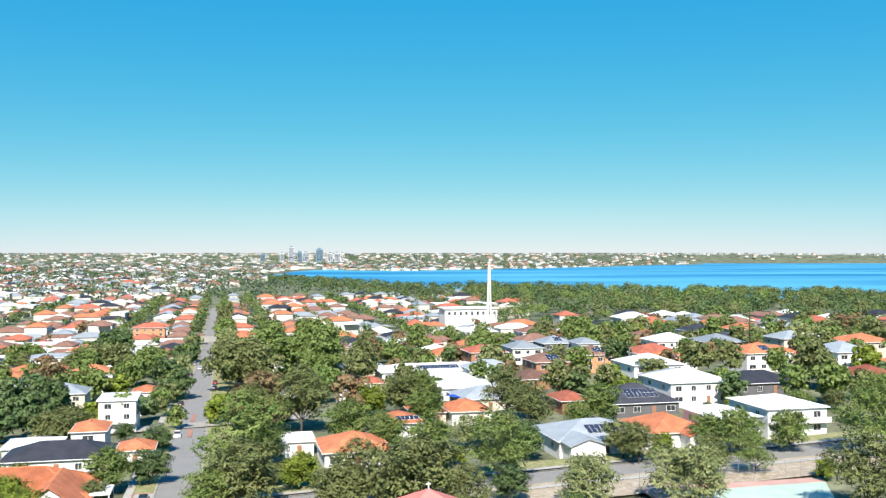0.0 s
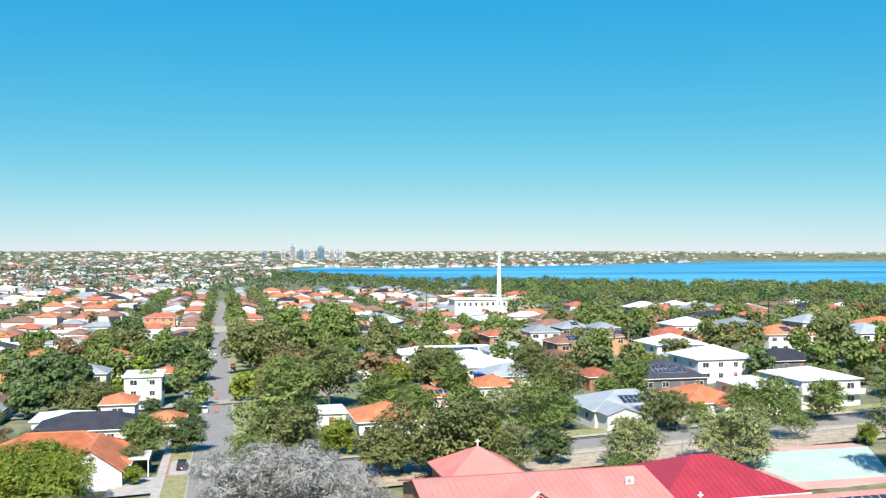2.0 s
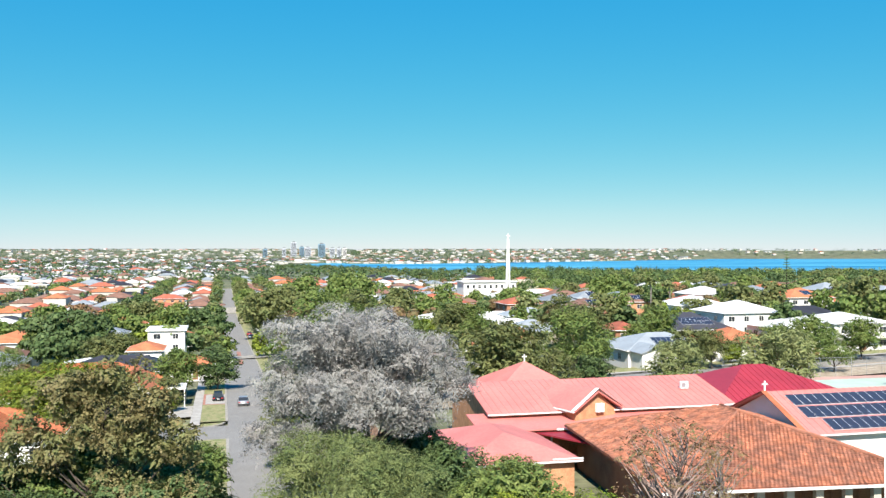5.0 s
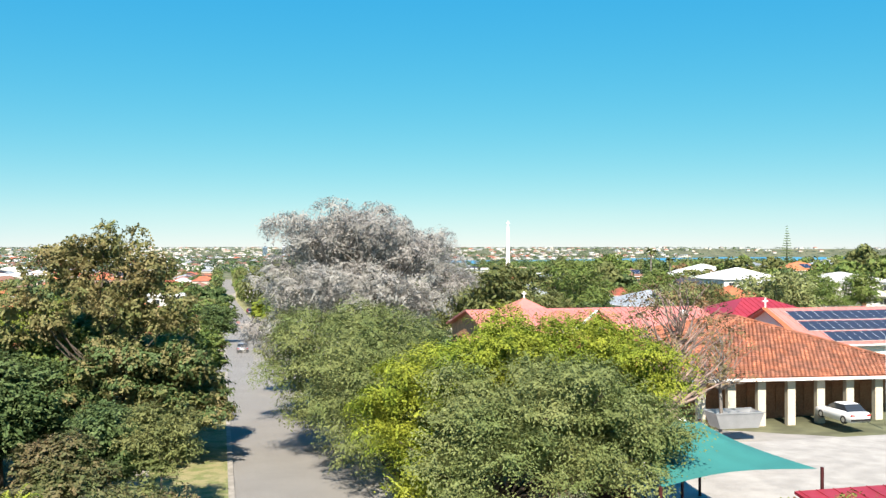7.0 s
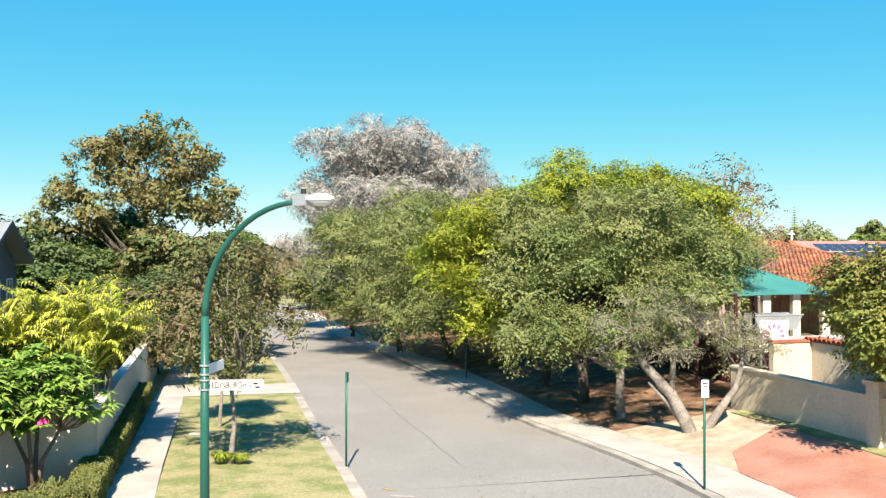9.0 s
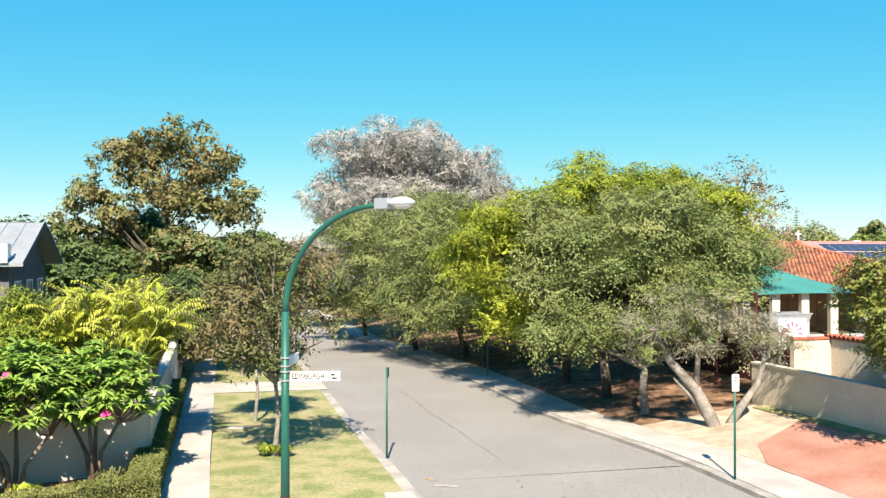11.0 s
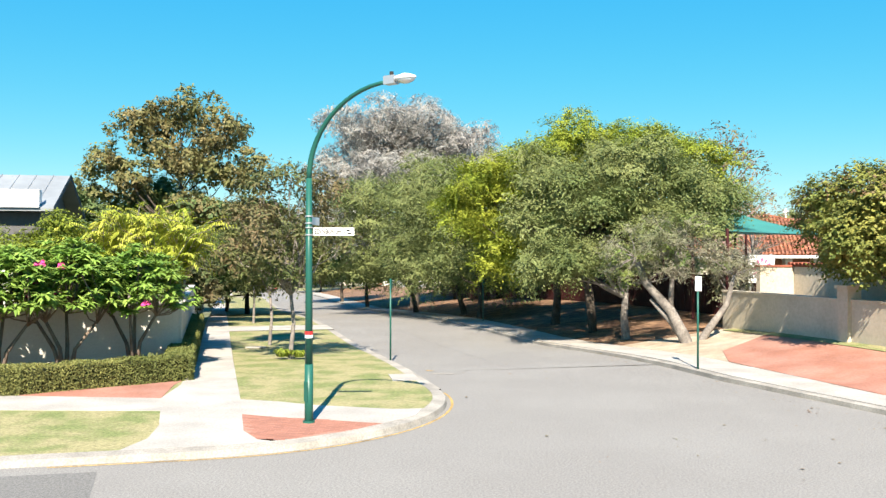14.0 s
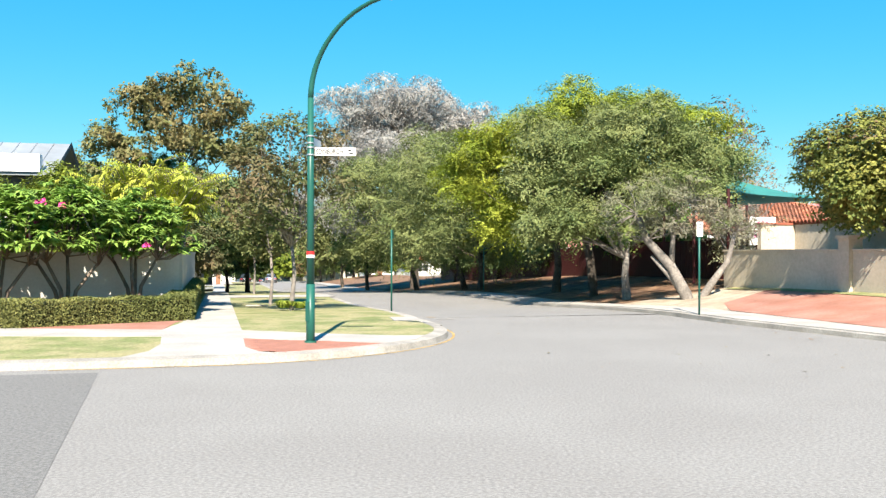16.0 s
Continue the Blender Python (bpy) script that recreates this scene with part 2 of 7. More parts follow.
LEAF = {
    "gum": leaf("silvery_gum_leaf", (0.325, 0.335, 0.315), (0.375, 0.355, 0.335), 0.32, 0.06),
    "amber": leaf("turning_amber_leaf", (0.145, 0.175, 0.062), (0.228, 0.188, 0.088), 0.29, 0.15),
    "green": leaf("mid_green_leaf", (0.104, 0.170, 0.042), (0.196, 0.238, 0.070), 0.30, 0.12),
    "feather": leaf("feathery_green_leaf", (0.132, 0.180, 0.060), (0.222, 0.250, 0.096), 0.32, 0.12),
    "willow": leaf("drooping_pale_leaf", (0.175, 0.215, 0.080), (0.270, 0.290, 0.125), 0.32, 0.12),
    "yellow": leaf("yellow_green_leaf", (0.155, 0.225, 0.026), (0.275, 0.305, 0.040), 0.28, 0.2),
    "dark": leaf("dark_green_leaf", (0.060, 0.105, 0.036), (0.105, 0.148, 0.055), 0.22, 0.2),
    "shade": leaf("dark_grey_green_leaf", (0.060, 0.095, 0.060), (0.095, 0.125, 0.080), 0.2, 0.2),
    "olive": leaf("olive_leaf", (0.105, 0.135, 0.045), (0.185, 0.195, 0.075), 0.28, 0.12),
    "rust": leaf("rust_leaf", (0.252, 0.143, 0.076), (0.160, 0.151, 0.071), 0.25, 0.15),
    "thin": leaf("thin_brown_green_leaf", (0.085, 0.120, 0.042), (0.155, 0.115, 0.062), 0.24, 0.15),
    "lime": leaf("bright_leaf", (0.108, 0.162, 0.020), (0.215, 0.255, 0.038), 0.25, 0.25),
    "glossy": leaf("glossy_long_leaf", (0.122, 0.235, 0.038), (0.269, 0.378, 0.084), 0.26, 0.22),
    "palm": leaf("golden_palm_leaf", (0.250, 0.340, 0.040), (0.440, 0.430, 0.075), 0.28, 0.15),
    "hedge": leaf("clipped_hedge_leaf", (0.114, 0.140, 0.041), (0.199, 0.200, 0.068), 0.19, 0.3),
    "scrub": leaf("grey_scrub_leaf", (0.244, 0.227, 0.176), (0.185, 0.210, 0.101), 0.25, 0.12),
    "mixed": leaf("yellow_and_green_leaf", (0.125, 0.170, 0.042), (0.260, 0.250, 0.062), 0.26, 0.2),
}
PINKFLOWER = mat("pink_flower", (0.650, 0.060, 0.250), 0.6, vary=0.2, bump=0)


# ---- geometry helpers ----
def mesh_of(name, verts, faces, material=None, smooth=False):
    me = bpy.data.meshes.new(name)
    me.from_pydata([tuple(v) for v in verts], [], [tuple(f) for f in faces])
    me.update()
    if material:
        me.materials.append(material)
    if smooth:
        me.polygons.foreach_set("use_smooth", [True] * len(me.polygons))
    return me


def put(name, me, parent=None, label="", m=None):
    ob = new(name, me)
    if parent:
        ob.parent = parent
    if m is not None:
        ob.matrix_basis = m
    if label:
        ob["label"] = label
    return ob


def thing(name, m, label, category, group="", kind=""):
    ob = new(name)
    ob.matrix_basis = m
    ob.empty_display_size = 0.2
    return tagged(ob, label, category, group, kind)


class Geo:
    """A growing list of vertices and faces, for one mesh."""
    def __init__(self):
        self.v, self.f = [], []

    def add(self, verts, faces):
        k = len(self.v)
        self.v += [tuple(p) for p in verts]
        self.f += [tuple(i + k for i in f) for f in faces]
        return self

    def box(self, x0, x1, y0, y1, z0, z1):
        return self.add([(x0, y0, z0), (x1, y0, z0), (x1, y1, z0), (x0, y1, z0), (x0, y0, z1), (x1, y0, z1), (x1, y1, z1), (x0, y1, z1)],
                        [(3, 2, 1, 0), (4, 5, 6, 7), (0, 1, 5, 4), (1, 2, 6, 5), (2, 3, 7, 6), (3, 0, 4, 7)])

    def tube(self, pts, radii, n=8, cap=True):
        """A tapered tube along points."""
        k, rings = len(self.v), []
        pts = [Vector(p) for p in pts]
        for i, p in enumerate(pts):
            d = (pts[min(i + 1, len(pts) - 1)] - pts[max(i - 1, 0)]).normalized()
            a = d.cross(Vector((0.31, 0.95, 0.05))).normalized()
            b = d.cross(a)
            for j in range(n):
                w = 2 * math.pi * j / n
                self.v.append(tuple(p + (a * math.cos(w) + b * math.sin(w)) * radii[i]))
        for i in range(len(pts) - 1):
            for j in range(n):
                q = (j + 1) % n
                self.f.append((k + i * n + j, k + i * n + q, k + (i + 1) * n + q, k + (i + 1) * n + j))
        if cap:
            self.f.append(tuple(k + j for j in range(n))[::-1])
            self.f.append(tuple(k + (len(pts) - 1) * n + j for j in range(n)))
        return self

    def mesh(self, name, material, smooth=False):
        return mesh_of(name, self.v, self.f, material, smooth)


def part(name, geo, material, parent, label="", smooth=False):
    return put(name, geo.mesh(name, material, smooth), parent, label)


# ---- the lie of the land ----
def ground_z(x, y):
    """Level round the junction, then falling away ahead and to the left, and down to the river."""
    r = min(max((y - 37) / 50, 0), 1)
    r = r * r * (3 - 2 * r)
    z = r * (0.04 * max(-130, min(130, x)) - 0.0113 * max(0, min(y, 570) - 37))
    u, w = min(max((y - 24) / 14, 0), 1), min(max((y - 60) / 60, 0), 1)
    z -= 0.33 * u * u * (3 - 2 * u) * (1 - w)
    z -= 0.014 * max(0, min(y, 570) - 160) * min(max((40 - x) / 100, 0), 1)
    z -= 0.022 * max(0, min(y, 570) - 345) * min(max((x + 90) / 100, 0), 1)
    if y > 570:
        k = min((y - 570) / 600, 1)
        land = max(-11.0, -11.0 + 38 * min(max((y - 3700) / 850, 0), 1) + 2.5 * noise.noise((x * 0.002, y * 0.002, 0)))
        z = z * (1 - k) + land * k
        near, far = shore(x)
        if near - 60 < y and x > -430:
            w = min(max((y - near) / 120, 0), 1) * min(max((x + 430) / 40, 0), 1)
            b = min(max((far + 20 - y) / 40, 0), 1)
            z = z * (1 - w * b) + -19 * w * b
            if y >= far:
                z = max(WATER_Z + 1.5, WATER_Z + (z - WATER_Z) * min((y - far) / (700 if x < 1100 else 160) + 0.12, 1))
        elif y <= near - 60:
            z = max(z, WATER_Z + 1.5)
    return z


WATER_Z = -15.0


def shore(x):
    """The near and far shores of the river at a given x."""
    near = float(np.interp(x, [-430, -300, -153, -26, 122, 445, 3000], [2060, 1800, 1500, 1290, 1190, 925, 820]))
    far = float(np.interp(x, [-700, -523, -136, 355, 1190, 1215, 4000], [2900, 2860, 2605, 3060, 4150, 4560, 4620]))
    return near, far


E_X, E_Y = -0.2357, 0.9718            # along the street
C_X, C_Y = -14.1, 25.0                # a point on its centre line


def st(s, v):
    """Plan place from metres along the street and to the right of its centre line."""
    return (C_X + E_X * s + E_Y * v, C_Y + E_Y * s - E_X * v)


def bank_z(s, v):
    """Height of the sandy bank that rises from the right footpath to the school fence."""
    k = kerb_v(s) + 2.0
    return ground_z(*st(s, 0)) + VERGE - 0.02 + 1.15 * min(max((v - k) / (15 - k), 0), 1)


VERGE = 0.13


def kerb_v(s):
    """The right kerb, which opens out towards the junction."""
    return 3.75 + 0.75 * min(max((9 - s) / 9, 0), 1) + 0.9 * min(max((-4 - s) / 8, 0), 1)


STREET = math.degrees(math.atan2(-E_X, E_Y))   # 13.6: the turn of a house that fronts the street square


# ---- ground, river and streets ----
def terrain():
    ys = [-160, -90, -50, -20, 0, 15] + [30 + 10 * i for i in range(22)] + [250 * 1.06 ** (i + 1) for i in range(51)]
    us = [i / 30 - 1 for i in range(61)]
    verts, faces = [], []
    for y in ys:
        half = 160 + 0.72 * max(y, 0)
        for u in us:
            x = u * half
            verts.append((x, y, ground_z(x, y) - 0.35))
    n = len(us)
    for i in range(len(ys) - 1):
        for j in range(n - 1):
            faces.append((i * n + j, i * n + j + 1, (i + 1) * n + j + 1, (i + 1) * n + j))
    ob = new("ground", mesh_of("ground", verts, faces, EARTH, True))
    tagged(ob, "wide suburban ground of dry grass and soil falling to the river", "ground", kind="structure")


terrain()


def water():
    m = bpy.data.materials.new("river_water")
    m.use_nodes = True
    N, L = m.node_tree.nodes, m.node_tree.links
    b = N["Principled BSDF"]
    b.inputs["Roughness"].default_value = 0.45
    b.inputs["Specular IOR Level"].default_value = 0.15
    tc, mp, no, cr = N.new("ShaderNodeTexCoord"), N.new("ShaderNodeMapping"), N.new("ShaderNodeTexNoise"), N.new("ShaderNodeValToRGB")
    mp.inputs["Scale"].default_value = (0.0012, 0.004, 1)
    no.inputs["Scale"].default_value, no.inputs["Detail"].default_value = 1.0, 3.0
    L.new(tc.outputs["Object"], mp.inputs["Vector"])
    L.new(mp.outputs[0], no.inputs["Vector"])
    L.new(no.outputs["Fac"], cr.inputs["Fac"])
    cr.color_ramp.elements[0].position, cr.color_ramp.elements[0].color = 0.36, (0.012, 0.14, 0.30, 1)
    cr.color_ramp.elements[1].position, cr.color_ramp.elements[1].color = 0.62, (0.08, 0.31, 0.43, 1)
    L.new(cr.outputs[0], b.inputs["Base Color"])
    w, bp = N.new("ShaderNodeTexNoise"), N.new("ShaderNodeBump")
    w.inputs["Scale"].default_value = 0.5
    L.new(tc.outputs["Object"], w.inputs["Vector"])
    L.new(w.outputs["Fac"], bp.inputs["Height"])
    bp.inputs["Strength"].default_value, bp.inputs["Distance"].default_value = 0.6, 0.4
    L.new(bp.outputs[0], b.inputs["Normal"])
    ob = new("river_water", mesh_of("river_water", [(-440, 780, WATER_Z), (4200, 780, WATER_Z), (4200, 4700, WATER_Z), (-900, 4700, WATER_Z), (-900, 2300, WATER_Z), (-440, 2300, WATER_Z)], [(0, 1, 2, 3, 4, 5)], m))
    tagged(ob, "broad blue river with pale wind streaks", "water", kind="structure")


water()


def sheet(name, outline, z, material, label, category, thick=0.0, cell=None, kind="structure"):
    """A flat slab of plan outline (world x, y), with a skirt of the given thickness."""
    bm = bmesh.new()
    top = [bm.verts.new((x, y, z + ground_z(x, y))) for x, y in outline]
    f = bm.faces.new(top)
    if f.normal.z < 0:
        f.normal_flip()
    bmesh.ops.triangulate(bm, faces=[f])
    if thick:
        n = len(outline)
        low = [bm.verts.new((v.co.x, v.co.y, v.co.z - thick)) for v in top]
        for i in range(n):
            bm.faces.new((top[i], top[(i + 1) % n], low[(i + 1) % n], low[i]))
    bm.normal_update()
    me = bpy.data.meshes.new(name)
    bm.to_mesh(me)
    bm.free()
    me.materials.append(material)
    return tagged(new(name, me), label, category, kind=kind)


def strip(name, s0, s1, v0, v1, dz, material, label, category, thick=0.0, step=8.0, rise=0.0):
    """A ribbon along the street between two offsets, following the ground; v0 and v1 may be functions of s."""
    n = max(int((s1 - s0) / step), 1)
    at = lambda v, s: v(s) if callable(v) else v
    g = Geo()
    for i in range(n + 1):
        s = s0 + (s1 - s0) * i / n
        a, b = st(s, at(v0, s)), st(s, at(v1, s))
        za, zb = ground_z(*(st(s, 0) if s1 - s0 > 11.5 else a)) + dz, ground_z(*(st(s, 0) if s1 - s0 > 11.5 else b)) + dz + rise
        g.v += [(a[0], a[1], za - thick), (a[0], a[1], za), (b[0], b[1], zb), (b[0], b[1], zb - thick)]
    for i in range(n):
        k = 4 * i
        for j in range(3 if thick else 1):
            j = j if thick else 1
            g.f.append((k + j, k + j + 1, k + j + 5, k + j + 4)[::-1])
    return tagged(new(name, g.mesh(name, material)), label, category, kind="structure")


# asphalt: the junction, the street ahead, the next cross street
sheet("road_junction", [st(-60, -90), st(-60, 60), st(0, 60), st(0, 6), st(0, -6), st(0, -90)], 0.0, ASPHALT, "pale worn asphalt of the street junction", "road")
strip("road_street", 0, 860, lambda s: -3.75, kerb_v, 0.0, ASPHALT, "straight grey asphalt street running down the hill", "road", 0, 4.0)
sheet("road_patch", [st(-60, -90), st(-60, -8.1), st(-11.0, -11.15), st(-10.7, -90)], 0.004, ASPHALT_OLD, "darker asphalt of the side street", "road")


def corner_kerb(grow=0.0):
    """The kerb round the left corner, from the side street to the main street, as plan offsets (s, v)."""
    pts = [(-10.4 - grow, -90), (-10.4 - grow, -12)]
    for i in range(17):
        a = math.pi / 2 * i / 16
        pts.append((-4.2 - (6.2 + grow) * math.cos(a), -9.5 + (5.78 + grow) * math.sin(a)))
    return pts


left = [st(s, v) for s, v in corner_kerb(-0.34)] + [st(-4.2, -90)]
sheet("verge_left", left, VERGE, LAWN, "dry mown lawn verge at the street corner", "lawn", 0.2)
kg = Geo()
rings = [[st(s, v) for s, v in corner_kerb(g_)] for g_ in (0.0, -0.05, -0.36)]
for (a, b), (c, d), (e, f) in zip(*[list(zip(r, r[1:])) for r in rings]):
    kg.add([(*a, -0.06), (*b, -0.06), (*d, VERGE - 0.015), (*c, VERGE - 0.015), (*f, VERGE + 0.012), (*e, VERGE + 0.012)], [(0, 1, 2, 3), (3, 2, 4, 5)])
tagged(new("kerb_corner", kg.mesh("kerb_corner", KERB)), "curved pale concrete kerb round the corner", "kerb", kind="structure")
yl = Geo()
ya, yb = [st(s, v) for s, v in corner_kerb(0.08)], [st(s, v) for s, v in corner_kerb(0.14)]
for a, b, c, d in zip(ya[1:], ya[2:], yb[2:], yb[1:]):
    yl.add([(*a, 0.006), (*b, 0.006), (*c, 0.006), (*d, 0.006)], [(0, 1, 2, 3)])
tagged(new("yellow_line", yl.mesh("yellow_line", YELLOW)), "worn yellow no-stopping line along the kerb", "road marking", kind="structure")
strip("verge_street", -4.2, 35, -11.5, -4.05, VERGE, LAWN, "dry mown lawn verge under young street trees", "lawn", 0.2, 3.0)
for a_, b_ in ((-4.2, 96.5), (110.6, 860)):
    strip("kerb_left", a_, b_, -4.05, -3.7, VERGE - 0.02, KERB, "concrete kerb along the street", "kerb", 0.16, 4.0)
strip("kerb_right", -40, 860, kerb_v, lambda s: kerb_v(s) + 0.3, VERGE - 0.02, KERB, "concrete kerb along the street", "kerb", 0.16, 3.0)
strip("verge_far_left", 35, 96.5, -9.0, -4.05, VERGE - 0.04, LAWN, "dry grass verge beside the street", "lawn")
strip("verge_far_left", 110.6, 860, -9.0, -4.05, VERGE - 0.04, LAWN, "dry grass verge beside the street", "lawn")
strip("road_side", 97.2, 108, -90, -3.0, 0.03, ASPHALT, "grey asphalt side street joining from the houses", "road", 0, 3.6)
bow = lambda s: -7.0 + math.sqrt(max(9.0 - (111.2 - s) ** 2, 0.0))      # the rounded kerb of that corner
strip("verge_side_corner", 108.2, 110.6, -9.0, lambda s: bow(s) - 0.3, VERGE - 0.04, LAWN, "rounded lawn corner at the side street", "lawn", 0, 0.3)
strip("kerb_side_corner", 108.2, 110.6, lambda s: bow(s) - 0.32, bow, VERGE - 0.02, KERB, "curved kerb at the side street", "kerb", 0.16, 0.3)
strip("kerb_side", 107.9, 108.2, -90, -7.0, VERGE - 0.02, KERB, "kerb of the side street", "kerb", 0.16, 0.3)
strip("verge_side", 108.2, 112.5, -60, -9.0, VERGE - 0.05, LAWN, "green front lawn along the side street", "lawn", 0, 4.3)
strip("verge_right", -40, 120, lambda s: kerb_v(s) + 2.0, lambda s: 15.0, VERGE - 0.02, DIRT, "sandy bank strewn with dry leaves under the trees", "ground", 0, 3.0, 1.15)
strip("verge_far_right", 120, 860, 4.05, 12.0, VERGE - 0.04, LAWN, "grass verge under street trees", "lawn")
# left corner footpaths and red paving
ramp = [st(s, v) for s, v in corner_kerb(-0.36) if s < -9.6 and -10.9 < v < -7.6]
sheet("footpath_corner", [st(-10.04, -10.9), st(-9.6, -10.72), st(-9.1, -10.5), st(-7.8, -10.38), (-22.85, 16.67), (-34, 16.95), (-34, 18.9), (-27, 18.72), (-23.36, 18.35), st(-2.1, -10.2), st(4, -10.0), st(14, -10.0), st(14, -8.8), st(4, -8.8), (-21.43, 18.19), (-20.44, 17.86), (-19.58, 17.39), (-17.73, 16.85), (-17.1, 16.95), (-17.25, 16.05), (-17.85, 15.2), (-18.36, 15.34), (-19.35, 15.72), (-20.08, 15.87), (-20.97, 16.25), (-20.53, 14.4), (-20.1, 13.6), (-19.75, 13.42)] + ramp[::-1], VERGE + 0.014, CONCRETE, "white concrete footpaths meeting at the corner", "footpath", 0.05)
sheet("paving_corner", [(-20.97, 16.25), (-20.53, 14.4), (-20.1, 13.6), (-19.75, 13.42), (-19.1, 13.85), (-18.3, 14.6), (-17.85, 15.2), (-18.36, 15.34), (-19.35, 15.72), (-20.08, 15.87)], VERGE + 0.008, BRICKPAVE, "red brick paving round the lamp post", "paving", 0.04)
sheet("paving_hedge", [(-27, 18.72), (-23.36, 18.35), (-23.7, 20.6), (-23.7, 21.6), (-27.0, 19.1)], VERGE + 0.009, BRICKPAVE, "strip of red brick paving below the hedge", "paving", 0.04)
# right driveway
def bank_patch(name, s0, s1, v0, v1, up, material, label, category):
    """A patch lying on the bank, as a small grid."""
    g, ns, nv = Geo(), 14, 5
    at = lambda v, s: v(s) if callable(v) else v
    for i in range(ns + 1):
        s = s0 + (s1 - s0) * i / ns
        for j in range(nv + 1):
            v = at(v0, s) + (at(v1, s) - at(v0, s)) * j / nv
            g.v.append((*st(s, v), bank_z(s, v) + up))
    g.f = [(i * (nv + 1) + j, (i + 1) * (nv + 1) + j, (i + 1) * (nv + 1) + j + 1, i * (nv + 1) + j + 1)[::-1] for i in range(ns) for j in range(nv)]
    tagged(new(name, g.mesh(name, material)), label, category, kind="structure")


bank_patch("sand_patch", -1.5, 6.0, lambda s: kerb_v(s) + 2.0, lambda s: 10.5, 0.018, SAND, "pale trodden sand beside the driveway", "ground")
bank_patch("driveway_right", -24, 2.9, lambda s: 6.5 + 1.6 * max(s - 0.4, 0), lambda s: 10.6, 0.03, BRICKPAVE, "red paved driveway crossing beside the wall", "driveway")
bank_patch("grass_strip", -24, 5.5, 10.1, 10.62, 0.05, LAWN, "thin strip of grass along the wall", "lawn")
strip("car_park", 30, 62, 15.2, 70, 0.35, CAR_PARK, "pale asphalt car park", "paving")
strip("school_yard", -2, 30, 15.0, 60, 1.2, CONCRETE, "paved school yard behind the fence", "paving")
# the next cross street on the right, the side street on the left, and the raised crossing further down
strip("road_cross", 121, 129, 3.6, 150, 0.02, ASPHALT, "grey asphalt cross street past the school", "road", 0, 4.0)
strip("verge_cross", 131.8, 137.5, 5, 150, 0.1, LAWN, "dry grass verge along the cross street", "lawn", 0.4, 5.7)
strip("verge_cross", 108, 117.4, 14, 150, 0.08, SAND, "bare sandy verge beside the cross street", "ground", 0.4, 9.4)
strip("verge_cross", 119.2, 121.0, 5, 150, 0.05, SAND, "bare sandy verge beside the cross street", "ground", 0.4, 1.8)
strip("footpath_cross", 130.2, 131.8, 5, 150, 0.16, CONCRETE, "pale concrete footpath along the cross street", "footpath", 0.4, 1.6)
strip("footpath_cross_near", 117.4, 119.2, 5, 150, 0.14, CONCRETE, "pale sandy footpath along the cross street", "footpath", 0.4, 1.8)
strip("kerb_cross", 129, 129.35, 5, 150, 0.14, KERB, "kerb of the cross street", "kerb", 0.4, 0.35)
strip("road_crossing", 214, 223, -60, 30, 0.03, KERB, "pale raised crossing of the next junction", "road", 0, 3.0)
strip("traffic_island", 200, 212, -0.5, 0.5, 0.12, BRICKPAVE, "narrow red traffic island", "traffic island", 0.14, 4.0)
strip("traffic_island", 225, 240, -0.5, 0.5, 0.12, BRICKPAVE, "narrow red traffic island", "traffic island", 0.14, 4.0)
strip("parking_bay", 232, 420, 4.0, 6.2, 0.03, BRICKPAVE, "red paved parking bays beside the street", "paving", 0, 8.0)


def slab_path(name, s0, s1, v0, v1, dz, step, label):
    """A footpath of cast slabs with open joints, each a piece of its own."""
    root = thing(name, pose(0, 0, 0), label, "footpath", kind="structure")
    s, rng = s0, random.Random(int(s0 * 7 + v0 if not callable(v0) else 3))
    at = lambda v, t: v(t) if callable(v) else v
    while s < s1:
        ln = step if s < 70 else step * 4
        e = min(s + ln - 0.02, s1)
        lift = rng.uniform(-0.006, 0.006)
        q = []
        for t, v in ((s, v0), (s, v1), (e, v1), (e, v0)):
            x, y = st(t, at(v, t))
            q.append((x, y, ground_z(*st(t, 0)) + dz + lift))
        g = Geo().add([(x, y, z - 0.12) for x, y, z in q] + q, [(4, 5, 6, 7)[::-1], (0, 4, 5, 1), (1, 5, 6, 2), (2, 6, 7, 3), (3, 7, 4, 0)])
        put("slab", g.mesh("slab", CONCRETE), root)
        s += ln


slab_path("footpath_left", 14, 97, -10.0, -8.8, VERGE + 0.012, 1.5, "pale concrete footpath slabs beside the lawn")
slab_path("footpath_left", 108.4, 400, -9.0, -7.6, VERGE + 0.012, 1.5, "pale concrete footpath slabs beside the lawn")
strip("parking_bay", 127.6, 140.6, -7.6, -3.7, VERGE - 0.03, BRICKPAVE, "red paved edge of a parking bay in the verge", "paving", 0, 2.6)
strip("parking_bay", 128.2, 140.0, -7.2, -4.0, VERGE - 0.024, CONCRETE, "pale concrete parking bay in the verge", "paving", 0, 2.2)
strip("driveway_left", 118.4, 120.0, -7.6, -3.7, VERGE - 0.02, CONCRETE, "pale concrete path crossing the verge", "path", 0, 1.6)
strip("forecourt", 118, 129.4, -16.0, -9.1, VERGE - 0.04, CONCRETE, "pale paved forecourt of the orange-roofed house", "paving", 0, 3.0)
slab_path("footpath_right", -40, 120, lambda s: kerb_v(s) + 0.31, lambda s: kerb_v(s) + 2.0, VERGE, 1.8, "pale concrete footpath slabs along the kerb")
